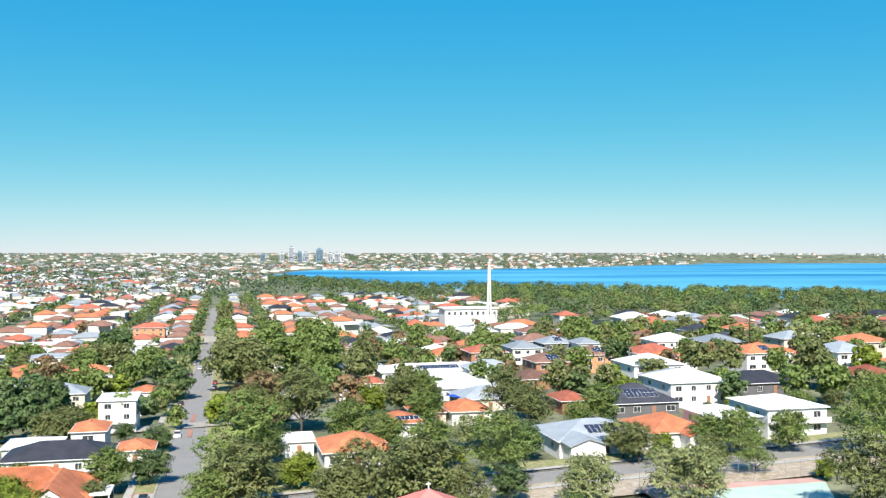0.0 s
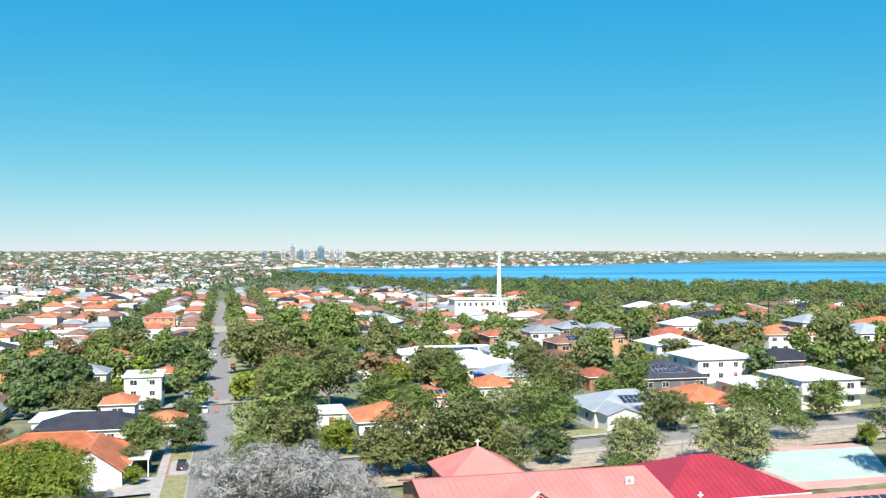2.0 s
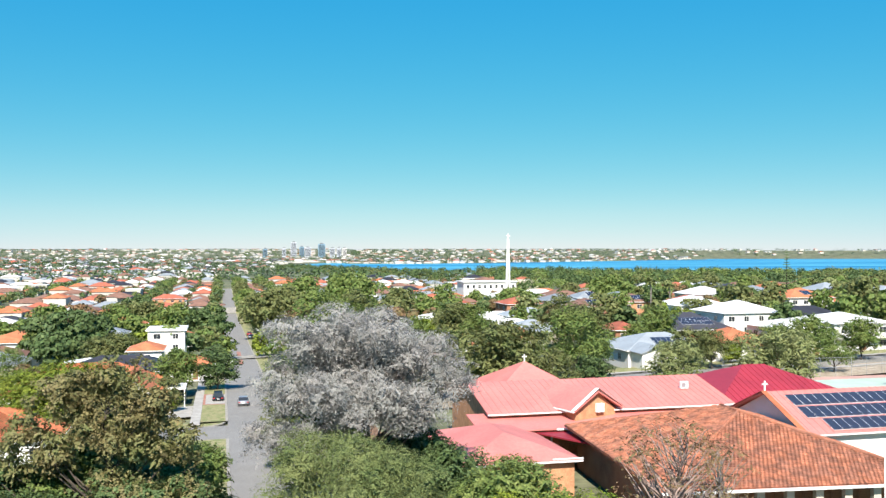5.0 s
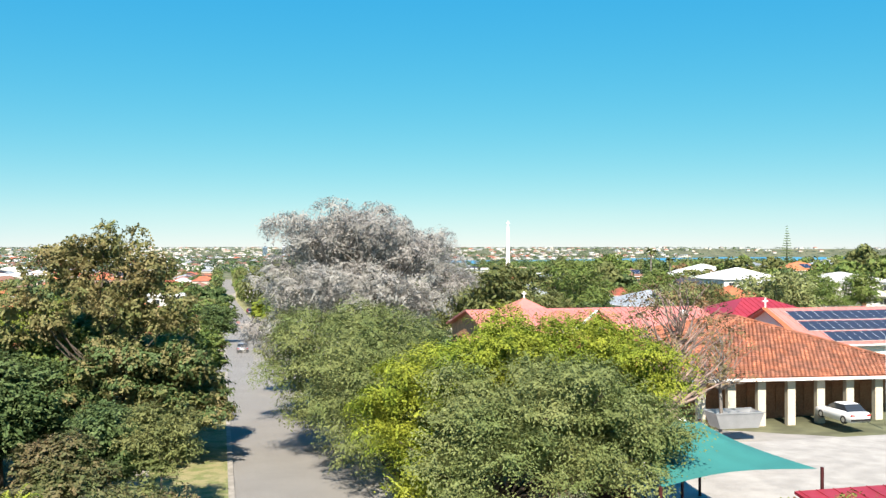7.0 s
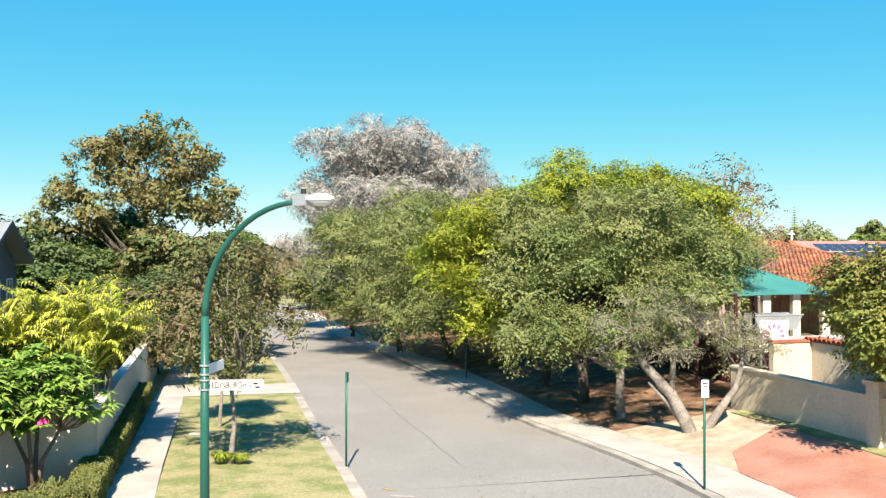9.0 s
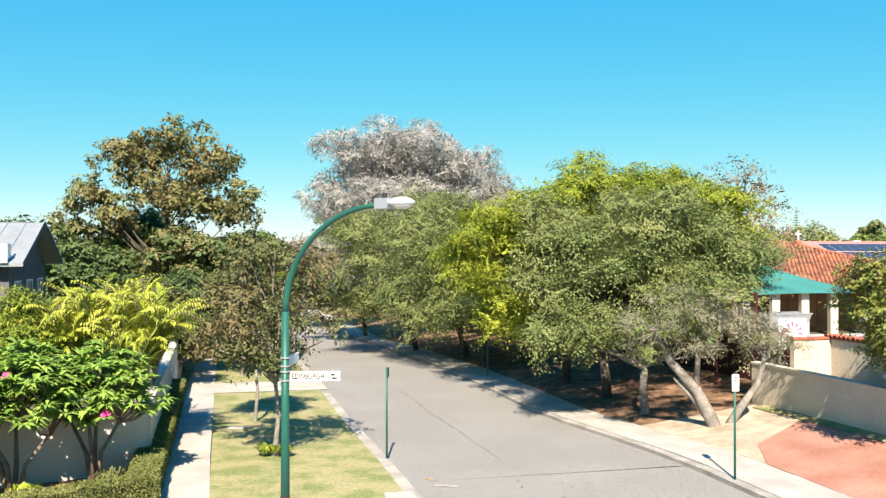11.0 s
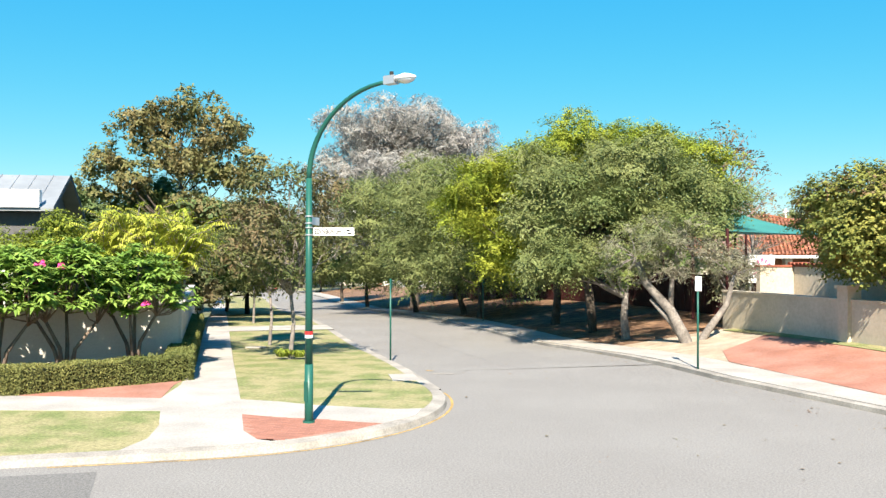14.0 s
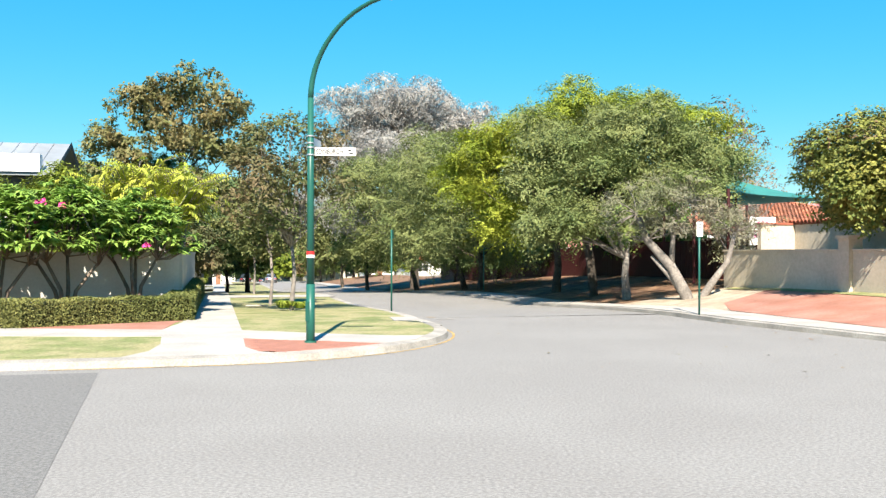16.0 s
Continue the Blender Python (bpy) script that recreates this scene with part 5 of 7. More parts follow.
scatter_trees()
canopy = thing("suburban_canopy", pose(0, 0, 0), "garden and street trees between the farther roofs", "trees", kind="stuff")
for k, (kind, lumps) in enumerate(FAR_LUMPS.items()):
    put("canopy", blob_leaves("canopy", lumps, 24 * len(lumps), 1.2, 700 + k, LEAF[kind], 0, 0.5, 0.6, 0.45), canopy)


def norfolk_pine(x, y, h):
    root = thing("norfolk_pine", pose(x, y, ground_z(x, y)), "tall tiered pine rising over the roofs", "tree")
    g, v, f = Geo().tube([(0, 0, -0.5), (0, 0, h)], [0.4, 0.05], 8), [], []
    rng = random.Random(6)
    for i in range(int(h / 0.9)):
        z = 3 + i * 0.9
        r = (h - z) * 0.2 + 0.4
        for k in range(7):
            a = 2 * math.pi * k / 7 + i * 0.4 + rng.uniform(-0.15, 0.15)
            o, sd = Vector((math.cos(a), math.sin(a), 0.12)), Vector((-math.sin(a), math.cos(a), 0))
            for t in range(5):
                p, n = o * r * (t + 0.5) / 5 + Vector((0, 0, z)), len(v)
                v += [p - sd * 0.3, p + o * 0.45, p + sd * 0.3, p + Vector((0, 0, 0.3))]
                f += [(n, n + 1, n + 3), (n + 1, n + 2, n + 3)]
    part("trunk", g, BARK, root)
    part("foliage", Geo().add(v, f), LEAF["dark"], root)["kind"] = "stuff"


norfolk_pine(112, 330, 19)
norfolk_pine(-18, 640, 22)


def fan_palm(x, y, h):
    root = thing("fan_palm", pose(x, y, ground_z(x, y)), "tall slender palm above the roofs", "palm")
    g, v, f = Geo().tube([(0, 0, -0.5), (0.15, 0, h)], [0.25, 0.16], 8), [], []
    rng = random.Random(9)
    for k in range(26):
        a, e = rng.uniform(0, 6.3), rng.uniform(-0.7, 1.0)
        o, sd = Vector((math.cos(a), math.sin(a), e)).normalized(), Vector((-math.sin(a), math.cos(a), 0))
        p, n = Vector((0.15, 0, h)), len(v)
        v += [p, p + o * 1.1 - sd * 0.45, p + o * 2.0 - Vector((0, 0, 0.4)), p + o * 1.1 + sd * 0.45]
        f.append((n, n + 1, n + 2, n + 3))
    part("trunk", g, BARK_PALE, root)
    part("frond", Geo().add(v, f), LEAF["olive"], root)


fan_palm(47, 262, 14)
fan_palm(62, 300, 11)


# ---- the parish school: joined halls under pink and red steel roofs ----
def sheet_ribs(w, d, z, rise, over, gap=0.8):
    """Standing ribs on the two slopes of a gabled steel roof whose ridge runs along x."""
    g = Geo()
    a, b = w / 2 + over, d / 2 + over
    n = int(2 * a / gap)
    for i in range(n + 1):
        x = -a + 2 * a * i / n
        for sgn in (-1, 1):
            g.add([(x - 0.025, sgn * b, z + 0.19), (x + 0.025, sgn * b, z + 0.19), (x + 0.025, 0, z + rise + 0.01), (x - 0.025, 0, z + rise + 0.01), (x, sgn * b, z + 0.235), (x, 0, z + rise + 0.05)], [(0, 4, 5, 3), (4, 1, 2, 5)])
    return g


def cross_finial(parent, x, y, z, h=1.1):
    part("cross", Geo().box(x - 0.07, x + 0.07, y - 0.07, y + 0.07, z - 0.3, z + h).box(x - 0.32, x + 0.32, y - 0.06, y + 0.06, z + h * 0.58, z + h * 0.58 + 0.14), SIGNWHITE, parent, "small white roof cross")


def aircon(parent, x, y, z):
    ob = part("air_conditioner", Geo().box(x - 0.5, x + 0.5, y - 0.2, y + 0.2, z, z + 0.85), SIGNWHITE, parent, "white air-conditioning unit")
    part("fan_grille", Geo().tube([(x - 0.12, y - 0.205, z + 0.43), (x - 0.12, y - 0.23, z + 0.43)], [0.3, 0.3], 14), STEEL, ob)


def tile_courses(root, w, d, ev, rise, over, material=OLDTILE, words="weathered orange clay tiles", across=False):
    """Rows of clay tiles on a hip roof whose ridge runs along y, or along x with across: each tile a small lapped slab."""
    a, b = w / 2 + over, d / 2 + over
    up = rise - 0.18
    rng = random.Random(8)
    g = Geo()
    rows, tw = 36, 0.36
    for side in range(3):
        run = a
        for r in range(rows):
            t0, t1 = r / rows, (r + 1.25) / rows
            half = (a if side == 0 else b) - run * t0
            n = int(2 * half / tw)
            for i in range(n):
                u0 = -half + i * tw + (0.18 if r % 2 else 0)
                lift = 0.035 + rng.uniform(0, 0.03)
                q = []
                for u, t, e in ((u0, t0, lift + 0.03), (u0 + tw * 0.94, t0, lift + 0.03), (u0 + tw * 0.94, min(t1, 1), 0.015), (u0, min(t1, 1), 0.015), (u0 + tw * 0.47, t0, lift + 0.085), (u0 + tw * 0.47, min(t1, 1), 0.06)):
                    z = ev + 0.18 + up * t + e
                    q.append((u, -b + run * t, z) if side == 0 else (a - run * t, u, z) if side == 1 else (-a + run * t, -u, z))
                g.add(q, [(0, 4, 5, 3), (4, 1, 2, 5)])
    swing = (lambda v: [(-q[1], q[0], q[2]) for q in v]) if across else list
    g.v = swing(g.v)
    ob = part("roof_tiles", g, material, root, words)
    ob["kind"] = "stuff"
    k = b - a
    caps = Geo().tube([(0, -k, ev + rise + 0.05), (0, k, ev + rise + 0.05)], [0.14, 0.14], 8)
    for sx in (-1, 1):
        caps.tube([(sx * a, -b, ev + 0.25), (0, -k, ev + rise + 0.05)], [0.13, 0.13], 8)
    caps.v = swing(caps.v)
    part("ridge_cap", caps, material, root)


tile_courses(TILED_A, 16, 25, 2.9, 4.3, 0.5, ROOF["orange"], "bright orange clay tiles", True)
tile_courses(TILED_B, 18, 18, 2.9, 2.9, 0.5, ROOF["orange"], "bright orange clay tiles")


def carport(x, y):
    root = thing("carport", pose(x, y, ground_z(x, y), 0, 0, STREET), "white flat-roofed carport beside the orange-roofed house", "carport")
    part("roof", Geo().box(-1.7, 1.7, -3.2, 3.2, 2.7, 2.9), WHITE, root)
    for sx in (-1.5, 1.5):
        for sy in (-3.0, 3.0):
            part("post", Geo().box(sx - 0.08, sx + 0.08, sy - 0.08, sy + 0.08, -0.6, 2.7), WHITE, root)
    part("infill_wall", Geo().box(-1.5, 1.5, 2.7, 2.84, -0.6, 2.7), GREYWALL, root)


carport(-57.6, 153.2)


def halls():
    TURN = 14.0
    def hall(name, x, y, w, d, eave, rise, roof, wall, label, gable=False, turn=TURN, ribs=True, z=None):
        root = thing(name, pose(x, y, ground_z(x, y) if z is None else z, 0, 0, turn), label, "building", "parish school halls")
        part("hall_wall", Geo().box(-w / 2, w / 2, -d / 2, d / 2, -2.5, eave), wall, root)
        if gable:
            for end in (-w / 2, w / 2):
                inner = end * (1 - 0.3 / w)
                part("gable_wall", Geo().add([(end, -d / 2, eave), (end, d / 2, eave), (end, 0, eave + rise * 0.96), (inner, -d / 2, eave), (inner, d / 2, eave), (inner, 0, eave + rise * 0.96)], [(0, 1, 2) if end > 0 else (0, 2, 1), (3, 5, 4) if end > 0 else (3, 4, 5), (0, 2, 5, 3), (1, 4, 5, 2)]), wall, root)
            if ribs:
                part("roof_ribs", sheet_ribs(w, d, eave, rise, 0.6), roof, root)
        part("roof", gable_roof(w, d, eave, rise, 0.6) if gable else hip_roof(w, d, eave, rise, 0.6), roof, root)
        part("gutter", Geo().box(-w / 2 - 0.6, w / 2 + 0.6, -d / 2 - 0.72, -d / 2 - 0.603, eave + 0.02, eave + 0.16), SIGNWHITE, root)
        return root
    a = hall("chapel_hall", -1.7, 125, 10.4, 10.4, 4.5, 3.4, PINKROOF, ORANGE_BRICK, "brick hall under a faded pink pyramid roof with a cross")
    cross_finial(a, 0, 0, 7.9, 0.9)
    b = hall("classroom_wing", 4.5, 112, 29, 17, 4.6, 2.4, PINKROOF, ORANGE_BRICK, "long brick wing with a faded pink steel roof", True)
    aircon(b, 11.0, -4.4, 6.0)
    # brick gable that stands forward
    c = hall("gabled_porch", 2.5, 104.4, 6.4, 5.6, 4.95, 2.2, PINKROOF, ORANGE_BRICK, "orange brick gable with white barge boards", True, TURN - 74, False)
    part("barge_board", Geo().add([(3.28, -3.5, 4.9), (3.28, 0, 7.17), (3.28, 3.5, 4.9), (3.28, -3.5, 5.17), (3.28, 0, 7.45), (3.28, 3.5, 5.17), (3.85, -3.5, 5.17), (3.85, 0, 7.45), (3.85, 3.5, 5.17)], [(0, 1, 4, 3), (1, 2, 5, 4), (3, 4, 7, 6), (4, 5, 8, 7)]), SIGNWHITE, c)
    put("air_conditioner", Geo().box(-0.5, 0.5, -0.2, 0.2, 0, 0.95).mesh("air_conditioner", SIGNWHITE), c, "white air-conditioning unit", pose(3.45, 0.4, 4.75, 0, 0, 90))
    # low verandah roofs in front
    d = thing("verandah", pose(4, 101.5, ground_z(4, 101.5), 0, 0, TURN), "low pink steel verandah roof with white gutters", "verandah", "parish school halls")
    part("roof", Geo().add([(-14, 3.0, 4.5), (15, 3.0, 4.5), (15, -2.6, 3.6), (-14, -2.6, 3.6), (-14, 3.0, 4.35), (15, 3.0, 4.35), (15, -2.6, 3.45), (-14, -2.6, 3.45)], [(0, 3, 2, 1), (4, 5, 6, 7), (3, 7, 6, 2), (0, 1, 5, 4), (1, 2, 6, 5), (0, 4, 7, 3)]), PINKROOF, d)
    part("gutter", Geo().box(-5.5, 8, -2.75, -2.603, 3.42, 3.6), SIGNWHITE, d)
    part("hall_wall", Geo().box(-13, 14, -1.6, 2.6, -2, 3.4), ORANGE_BRICK, d)
    e = thing("covered_walk", pose(3.5, 94, ground_z(3.5, 94), 0, 0, TURN), "deep red steel roof over a covered walk", "walkway roof", "parish school halls")
    part("roof", Geo().add([(-5.5, 5.0, 3.2), (8, 4.6, 3.2), (8, -6, 3.6), (-1.5, -6, 3.6), (-5.5, 5.0, 3.05), (8, 4.6, 3.05), (8, -6, 3.45), (-1.5, -6, 3.45)], [(0, 3, 2, 1), (4, 5, 6, 7), (3, 7, 6, 2), (0, 1, 5, 4), (1, 2, 6, 5), (0, 4, 7, 3)]), REDROOF, e)
    for px_ in (-4, 0, 4, 7.5):
        part("post", Geo().box(px_ - 0.08, px_ + 0.08, 3.9, 4.06, -2, 3.1), SIGNWHITE, e)
    w2 = hall("front_wing", -7.5, 91.5, 10.5, 15, 3.4, 1.9, PINKROOF, ORANGE_BRICK, "low brick wing under a faded pink steel hip roof")
    part("valley_gutter", Geo().box(3.0, 6.0, -7.9, -7.75, 3.6, 3.72), SIGNWHITE, w2)
    f = hall("assembly_hall", 27.2, 118, 19, 16, 3.5, 3.6, REDROOF, CREAM, "assembly hall under a deep red steel hip roof")
    ribs = Geo()
    for i in range(25):
        x = -9.6 + 0.8 * i
        k = max(0.0, min(1.0, (10.1 - abs(x)) / 8.6))
        for sg in (-1, 1):
            ribs.add([(x - 0.04, sg * 8.6, 3.69), (x + 0.04, sg * 8.6, 3.69), (x + 0.04, sg * 8.6 * (1 - k), 3.68 + 3.42 * k + 0.02), (x - 0.04, sg * 8.6 * (1 - k), 3.68 + 3.42 * k + 0.02), (x, sg * 8.6, 3.76), (x, sg * 8.6 * (1 - k), 3.75 + 3.42 * k)], [(0, 4, 5, 3), (4, 1, 2, 5)])
    part("roof_ribs", ribs, REDROOF, f)
    ap = Vector((20.8, 95.0))
    cx, cy = ap.x + 20 * math.cos(radians(TURN)), ap.y + 20 * math.sin(radians(TURN))
    g = hall("solar_hall", cx, cy, 40, 13.4, 4.0, 3.3, PINKROOF, WHITE, "long hall with solar panels on its pink steel roof", True, z=0.0)
    tilt = math.degrees(math.atan2(3.12, 7.3))
    sl = math.hypot(3.12, 7.3)
    for r0 in (0.5, 2.75, 5.0):
        solar(g, 1, 34, -18.6 + (1.4 if r0 < 1 else 0), -7.3 + r0 * 7.3 / sl, 4.18 + r0 * 3.12 / sl + 0.03, tilt, ph=2.0)
    cross_finial(g, -20.3, 0, 7.4, 1.0)
    part("gable_tiles", Geo().add([(-20.75, -7.4, 4.15), (-20.2, -7.4, 4.22), (-20.2, 0, 7.42), (-20.75, 0, 7.36), (-20.75, 7.4, 4.15), (-20.2, 7.4, 4.22)], [(0, 1, 2, 3), (3, 2, 5, 4)]), ROOF["orange"], g)
    # tiled hall with a colonnade
    h = thing("tiled_hall", pose(13.8, 85.4, 0.1, 0, 0, 8), "low hall with a weathered orange tiled hip roof and posts", "building", "parish school halls")
    w, dd, ev, rs = 22.5, 26.0, 3.1, 4.0
    part("hall_wall", Geo().box(-w / 2 + 0.5, w / 2 - 0.5, -dd / 2 + 3.2, dd / 2, -2, ev), BRICK, h)
    part("roof", hip_roof(w, dd, ev, rs, 0.7), OLDTILE, h)
    tile_courses(h, w, dd, ev, rs, 0.7)
    part("fascia", Geo().box(-w / 2 - 0.75, w / 2 + 0.75, -dd / 2 - 0.8, -dd / 2 - 0.703, ev - 0.05, ev + 0.17), SIGNWHITE, h)
    for i in range(10):
        part("post", Geo().box(-0.32, 0.32, -0.25, 0.25, -0.6, ev), CREAM, h).matrix_basis = pose(-w / 2 + 0.3 + i * 2.48, -dd / 2 + 0.3, 0)
    for i in range(9):
        part("screen", Geo().box(-0.95, 0.95, -0.03, 0.03, 0, 2.3), BRICK, h).matrix_basis = pose(-w / 2 + 1.55 + i * 2.48, -dd / 2 + 3.15, 0)


halls()


def shade_sail():
    root = thing("shade_sail", pose(-2.0, 42.2, 0.5), "green shade-cloth sail on red posts over the playground", "shade sail")
    apex = Vector((0, 0, 5.1))
    corners = [Vector(c) for c in ((-3.1, -3.8, 4.2), (-2.8, -7.7, 4.0), (4.3, -4.4, 3.9), (2.1, 4.7, 4.1), (-3.0, 2.0, 4.2))]
    g = Geo()
    n, m = len(corners), 8
    rim = []
    for i in range(n):
        a, b = corners[i], corners[(i + 1) % n]
        for j in range(6):
            t = j / 6
            p = a.lerp(b, t)
            rim.append(p + (Vector((0, 0, p.z)) - p) * 0.16 * 4 * t * (1 - t))
    verts, faces = [], []
    k = len(rim)
    for i in range(m + 1):
        t = i / m
        for p in rim:
            q = p.lerp(apex, t)
            q.z = p.z + (apex.z - p.z) * t ** 1.7
            if i == m:
                q = apex + (p - apex).normalized() * 0.12
            verts.append(q)
    for i in range(m):
        for j in range(k):
            faces.append((i * k + j, i * k + (j + 1) % k, (i + 1) * k + (j + 1) % k, (i + 1) * k + j))
    part("canopy", Geo().add(verts, faces), SAIL, root, "", True)
    part("mast_cap", Geo().tube([(0, 0, 5.02), (0, 0, 5.14)], [0.2, 0.1], 10), SIGNWHITE, root)
    for c in corners:
        part("post", Geo().tube([(c.x * 1.03, c.y * 1.03, -0.6), (c.x * 1.03, c.y * 1.03, c.z + 0.1)], [0.07, 0.07], 10), FENCE, root)
    part("mast", Geo().tube([(0, 0, -0.6), (0, 0, 5.1)], [0.07, 0.07], 8), FENCE, root)


shade_sail()

def blue_sail(x, y):
    root = thing("shade_sail", pose(x, y, ground_z(x, y), 0, 0, STREET), "blue shade-cloth sail beside the white-roofed halls", "shade sail")
    n, verts, faces = 8, [], []
    for i in range(n + 1):
        for j in range(n + 1):
            u, v = i / n - 0.5, j / n - 0.5
            verts.append((11 * u * (1 - 0.5 * (0.25 - v * v)), 8 * v * (1 - 0.5 * (0.25 - u * u)), 3.6 + 3.2 * u * v))
    faces = [(i * (n + 1) + j, (i + 1) * (n + 1) + j, (i + 1) * (n + 1) + j + 1, i * (n + 1) + j + 1) for i in range(n) for j in range(n)]
    part("canopy", Geo().add(verts, faces), BLUESAIL, root, "", True)
    for u in (-5.6, 5.6):
        for v in (-4.1, 4.1):
            part("post", Geo().tube([(u, v, -0.5), (u, v, 4.5)], [0.07, 0.07], 8), STEEL, root)


BLUESAIL = mat("blue_shade_cloth", (0.02, 0.07, 0.42), 0.8, vary=0.1, scale=0.6, fine=20, bump=0.05)
blue_sail(4.5, 243)

# ---- street furniture ----
def arc_pts(h, reach, bend, n=14):
    pts = [Vector((0, 0, 0)), Vector((0, 0, h - bend))]
    for i in range(1, n + 1):
        a = math.pi / 2 * i / n
        pts.append(Vector((reach * (1 - math.cos(a)), 0, h - bend + bend * math.sin(a))))
    return pts


def lamp_post(x, y):
    root = thing("street_lamp", pose(x, y, VERGE, 0, 0, -37), "dark green street lamp with a curved arm and a street-name sign", "street lamp")
    pts = arc_pts(6.72, 2.12, 1.75)
    part("pole", Geo().tube([(0, 0, -0.3), (0, 0, 1.2)], [0.088, 0.088], 16).tube([(0, 0, 1.2), (0, 0, 4.99)], [0.08, 0.06], 16), GREENPAINT, root, "", True)
    part("base_collar", Geo().tube([(0, 0, -0.02), (0, 0, 0.05)], [0.13, 0.12], 16), GREENPAINT, root)
    part("service_door", Geo().box(-0.05, 0.05, -0.094, -0.08, 0.45, 0.85), GREENPAINT, root)
    part("arm", Geo().tube([(p.x, p.y, p.z) for p in pts[1:]], [0.058 - 0.02 * i / 14 for i in range(len(pts) - 1)], 12), GREENPAINT, root, "", True)
    head = part("lamp_head", Geo().add(*lamp_shell(2.3, 6.74, 0.46, 0.15, 0.09)), SIGNWHITE, root, "pale lamp casing", True)
    part("driver_box", Geo().box(2.06, 2.32, -0.085, 0.085, 6.66, 6.82), STEEL, head, "dull grey gear box")
    part("diffuser", Geo().add(*lamp_shell(2.36, 6.70, 0.36, 0.12, 0.10)), ALU, head, "glass bowl", True)
    part("photo_cell", Geo().tube([(2.2, 0, 6.82), (2.2, 0, 6.9)], [0.04, 0.04], 10), BLACK, head)
    part("band", Geo().tube([(0, 0, 1.80), (0, 0, 1.87)], [0.086, 0.086], 16), REDTAPE, root, "red band")
    part("band", Geo().tube([(0, 0, 1.735), (0, 0, 1.795)], [0.086, 0.086], 16), SIGNWHITE, root, "white band")
    for cz in (3.82, 3.97, 4.06, 4.2):
        part("clamp", Geo().tube([(0, 0, cz), (0, 0, cz + 0.025)], [0.083, 0.083], 14), STEEL, root)
    def blade(turn, length, z, words):
        sign = put("street_sign", Geo().box(0.09, 0.09 + length, -0.012, 0.012, -0.08, 0.08).mesh("street_sign", SIGNWHITE), root, "white street-name plate with black letters", pose(0, 0, z, 0, 0, turn))
        if words:
            cu = bpy.data.curves.new("lettering", "FONT")
            cu.body, cu.size, cu.extrude = words, 0.135, 0.002
            cu.align_x, cu.align_y = "LEFT", "CENTER"
            cu.materials.append(INK)
            t = put("lettering", cu, sign, "black capital letters", pose(0.11, -0.016, -0.004, 90, 0, 0))
            t.scale = (0.72, 1.0, 1.0)
            cu.offset = 0.003
            part("small_print", Geo().box(0.70, 0.73, -0.016, -0.0125, -0.03, -0.005).box(0.76, 0.83, -0.016, -0.0125, 0.005, 0.04).box(0.78, 0.87, -0.016, -0.0125, -0.05, -0.02), INK, sign)
        return sign
    blade(37 + 3, 0.83, 3.90, "EDINBURGH")
    blade(37 + 84, 0.75, 4.13, "")


def lamp_shell(x, z, length=0.6, wide=0.15, high=0.12):
    """A rounded, flattened lamp casing."""
    v, f, n, m = [], [], 10, 8
    for i in range(m + 1):
        t = i / m
        r = math.sin(math.pi * min(max(t, 0.04), 0.96)) ** 0.45
        for j in range(n):
            a = 2 * math.pi * j / n
            v.append((x + length * t, wide * r * math.cos(a), z + high * r * math.sin(a) * (0.6 if math.sin(a) < 0 else 1)))
    for i in range(m):
        for j in range(n):
            f.append((i * n + j, i * n + (j + 1) % n, (i + 1) * n + (j + 1) % n, (i + 1) * n + j))
    f += [tuple(range(n))[::-1], tuple(m * n + j for j in range(n))]
    return v, f


lamp_post(-19.39, 15.27)


def sign_pole(x, y, h, plate, turn, label, colour=None):
    root = thing("sign_post", pose(x, y, VERGE, 0, 0, turn), label, "sign post", "parking sign posts")
    part("pole", Geo().tube([(0, 0, -0.2), (0, 0, h)], [0.032, 0.032], 10), GREENPAINT, root, "", True)
    w, hh = plate
    p = part("plate", Geo().box(-w / 2, w / 2, -0.045, -0.033, h - hh, h - 0.02), colour or SIGNWHITE, root, "small parking plate")
    if not colour:
        part("lettering_bar", Geo().box(-w / 2 + 0.03, w / 2 - 0.03, -0.049, -0.0455, h - 0.12, h - 0.09).box(-w / 2 + 0.05, w / 2 - 0.05, -0.049, -0.0455, h - 0.2, h - 0.17).box(-w / 2 + 0.05, w / 2 - 0.06, -0.049, -0.0455, h - 0.27, h - 0.25), INK, p)


sign_pole(-18.38, 26.8, 2.6, (0.16, 0.3), 75, "green steel pole with a parking plate on the verge", GREENPAINT)
sign_pole(-9.0, 24.0, 2.78, (0.2, 0.46), 10, "green steel pole with a white parking plate on the footpath")
sign_pole(-14.46, 45.7, 2.2, (0.2, 0.4), 60, "green steel pole with a parking plate under the trees", GREENPAINT)

# ---- trees close to the camera ----
GUM_FORMS = ((-4.83, 0, 15.1, 3.39, 3.02), (-0.63, 0, 15.8, 3.71, 3.22), (3.78, 0, 14.1, 3.18, 2.81), (6.72, 0, 12.5, 2.33, 2.29), (-6.51, 0, 11.3, 2.86, 3.12), (-2.1, -2.4, 11.0, 4.03, 3.54), (3.15, -2.0, 10.0, 3.71, 3.33), (0.0, 3.0, 11.5, 5.3, 4.37), (-7.14, 0, 7.1, 2.65, 2.7), (-3.36, -3.0, 6.5, 3.39, 2.91), (0.5, 3.5, 14.6, 3.6, 2.8), (-3.5, 3.2, 13.6, 3.0, 2.6))
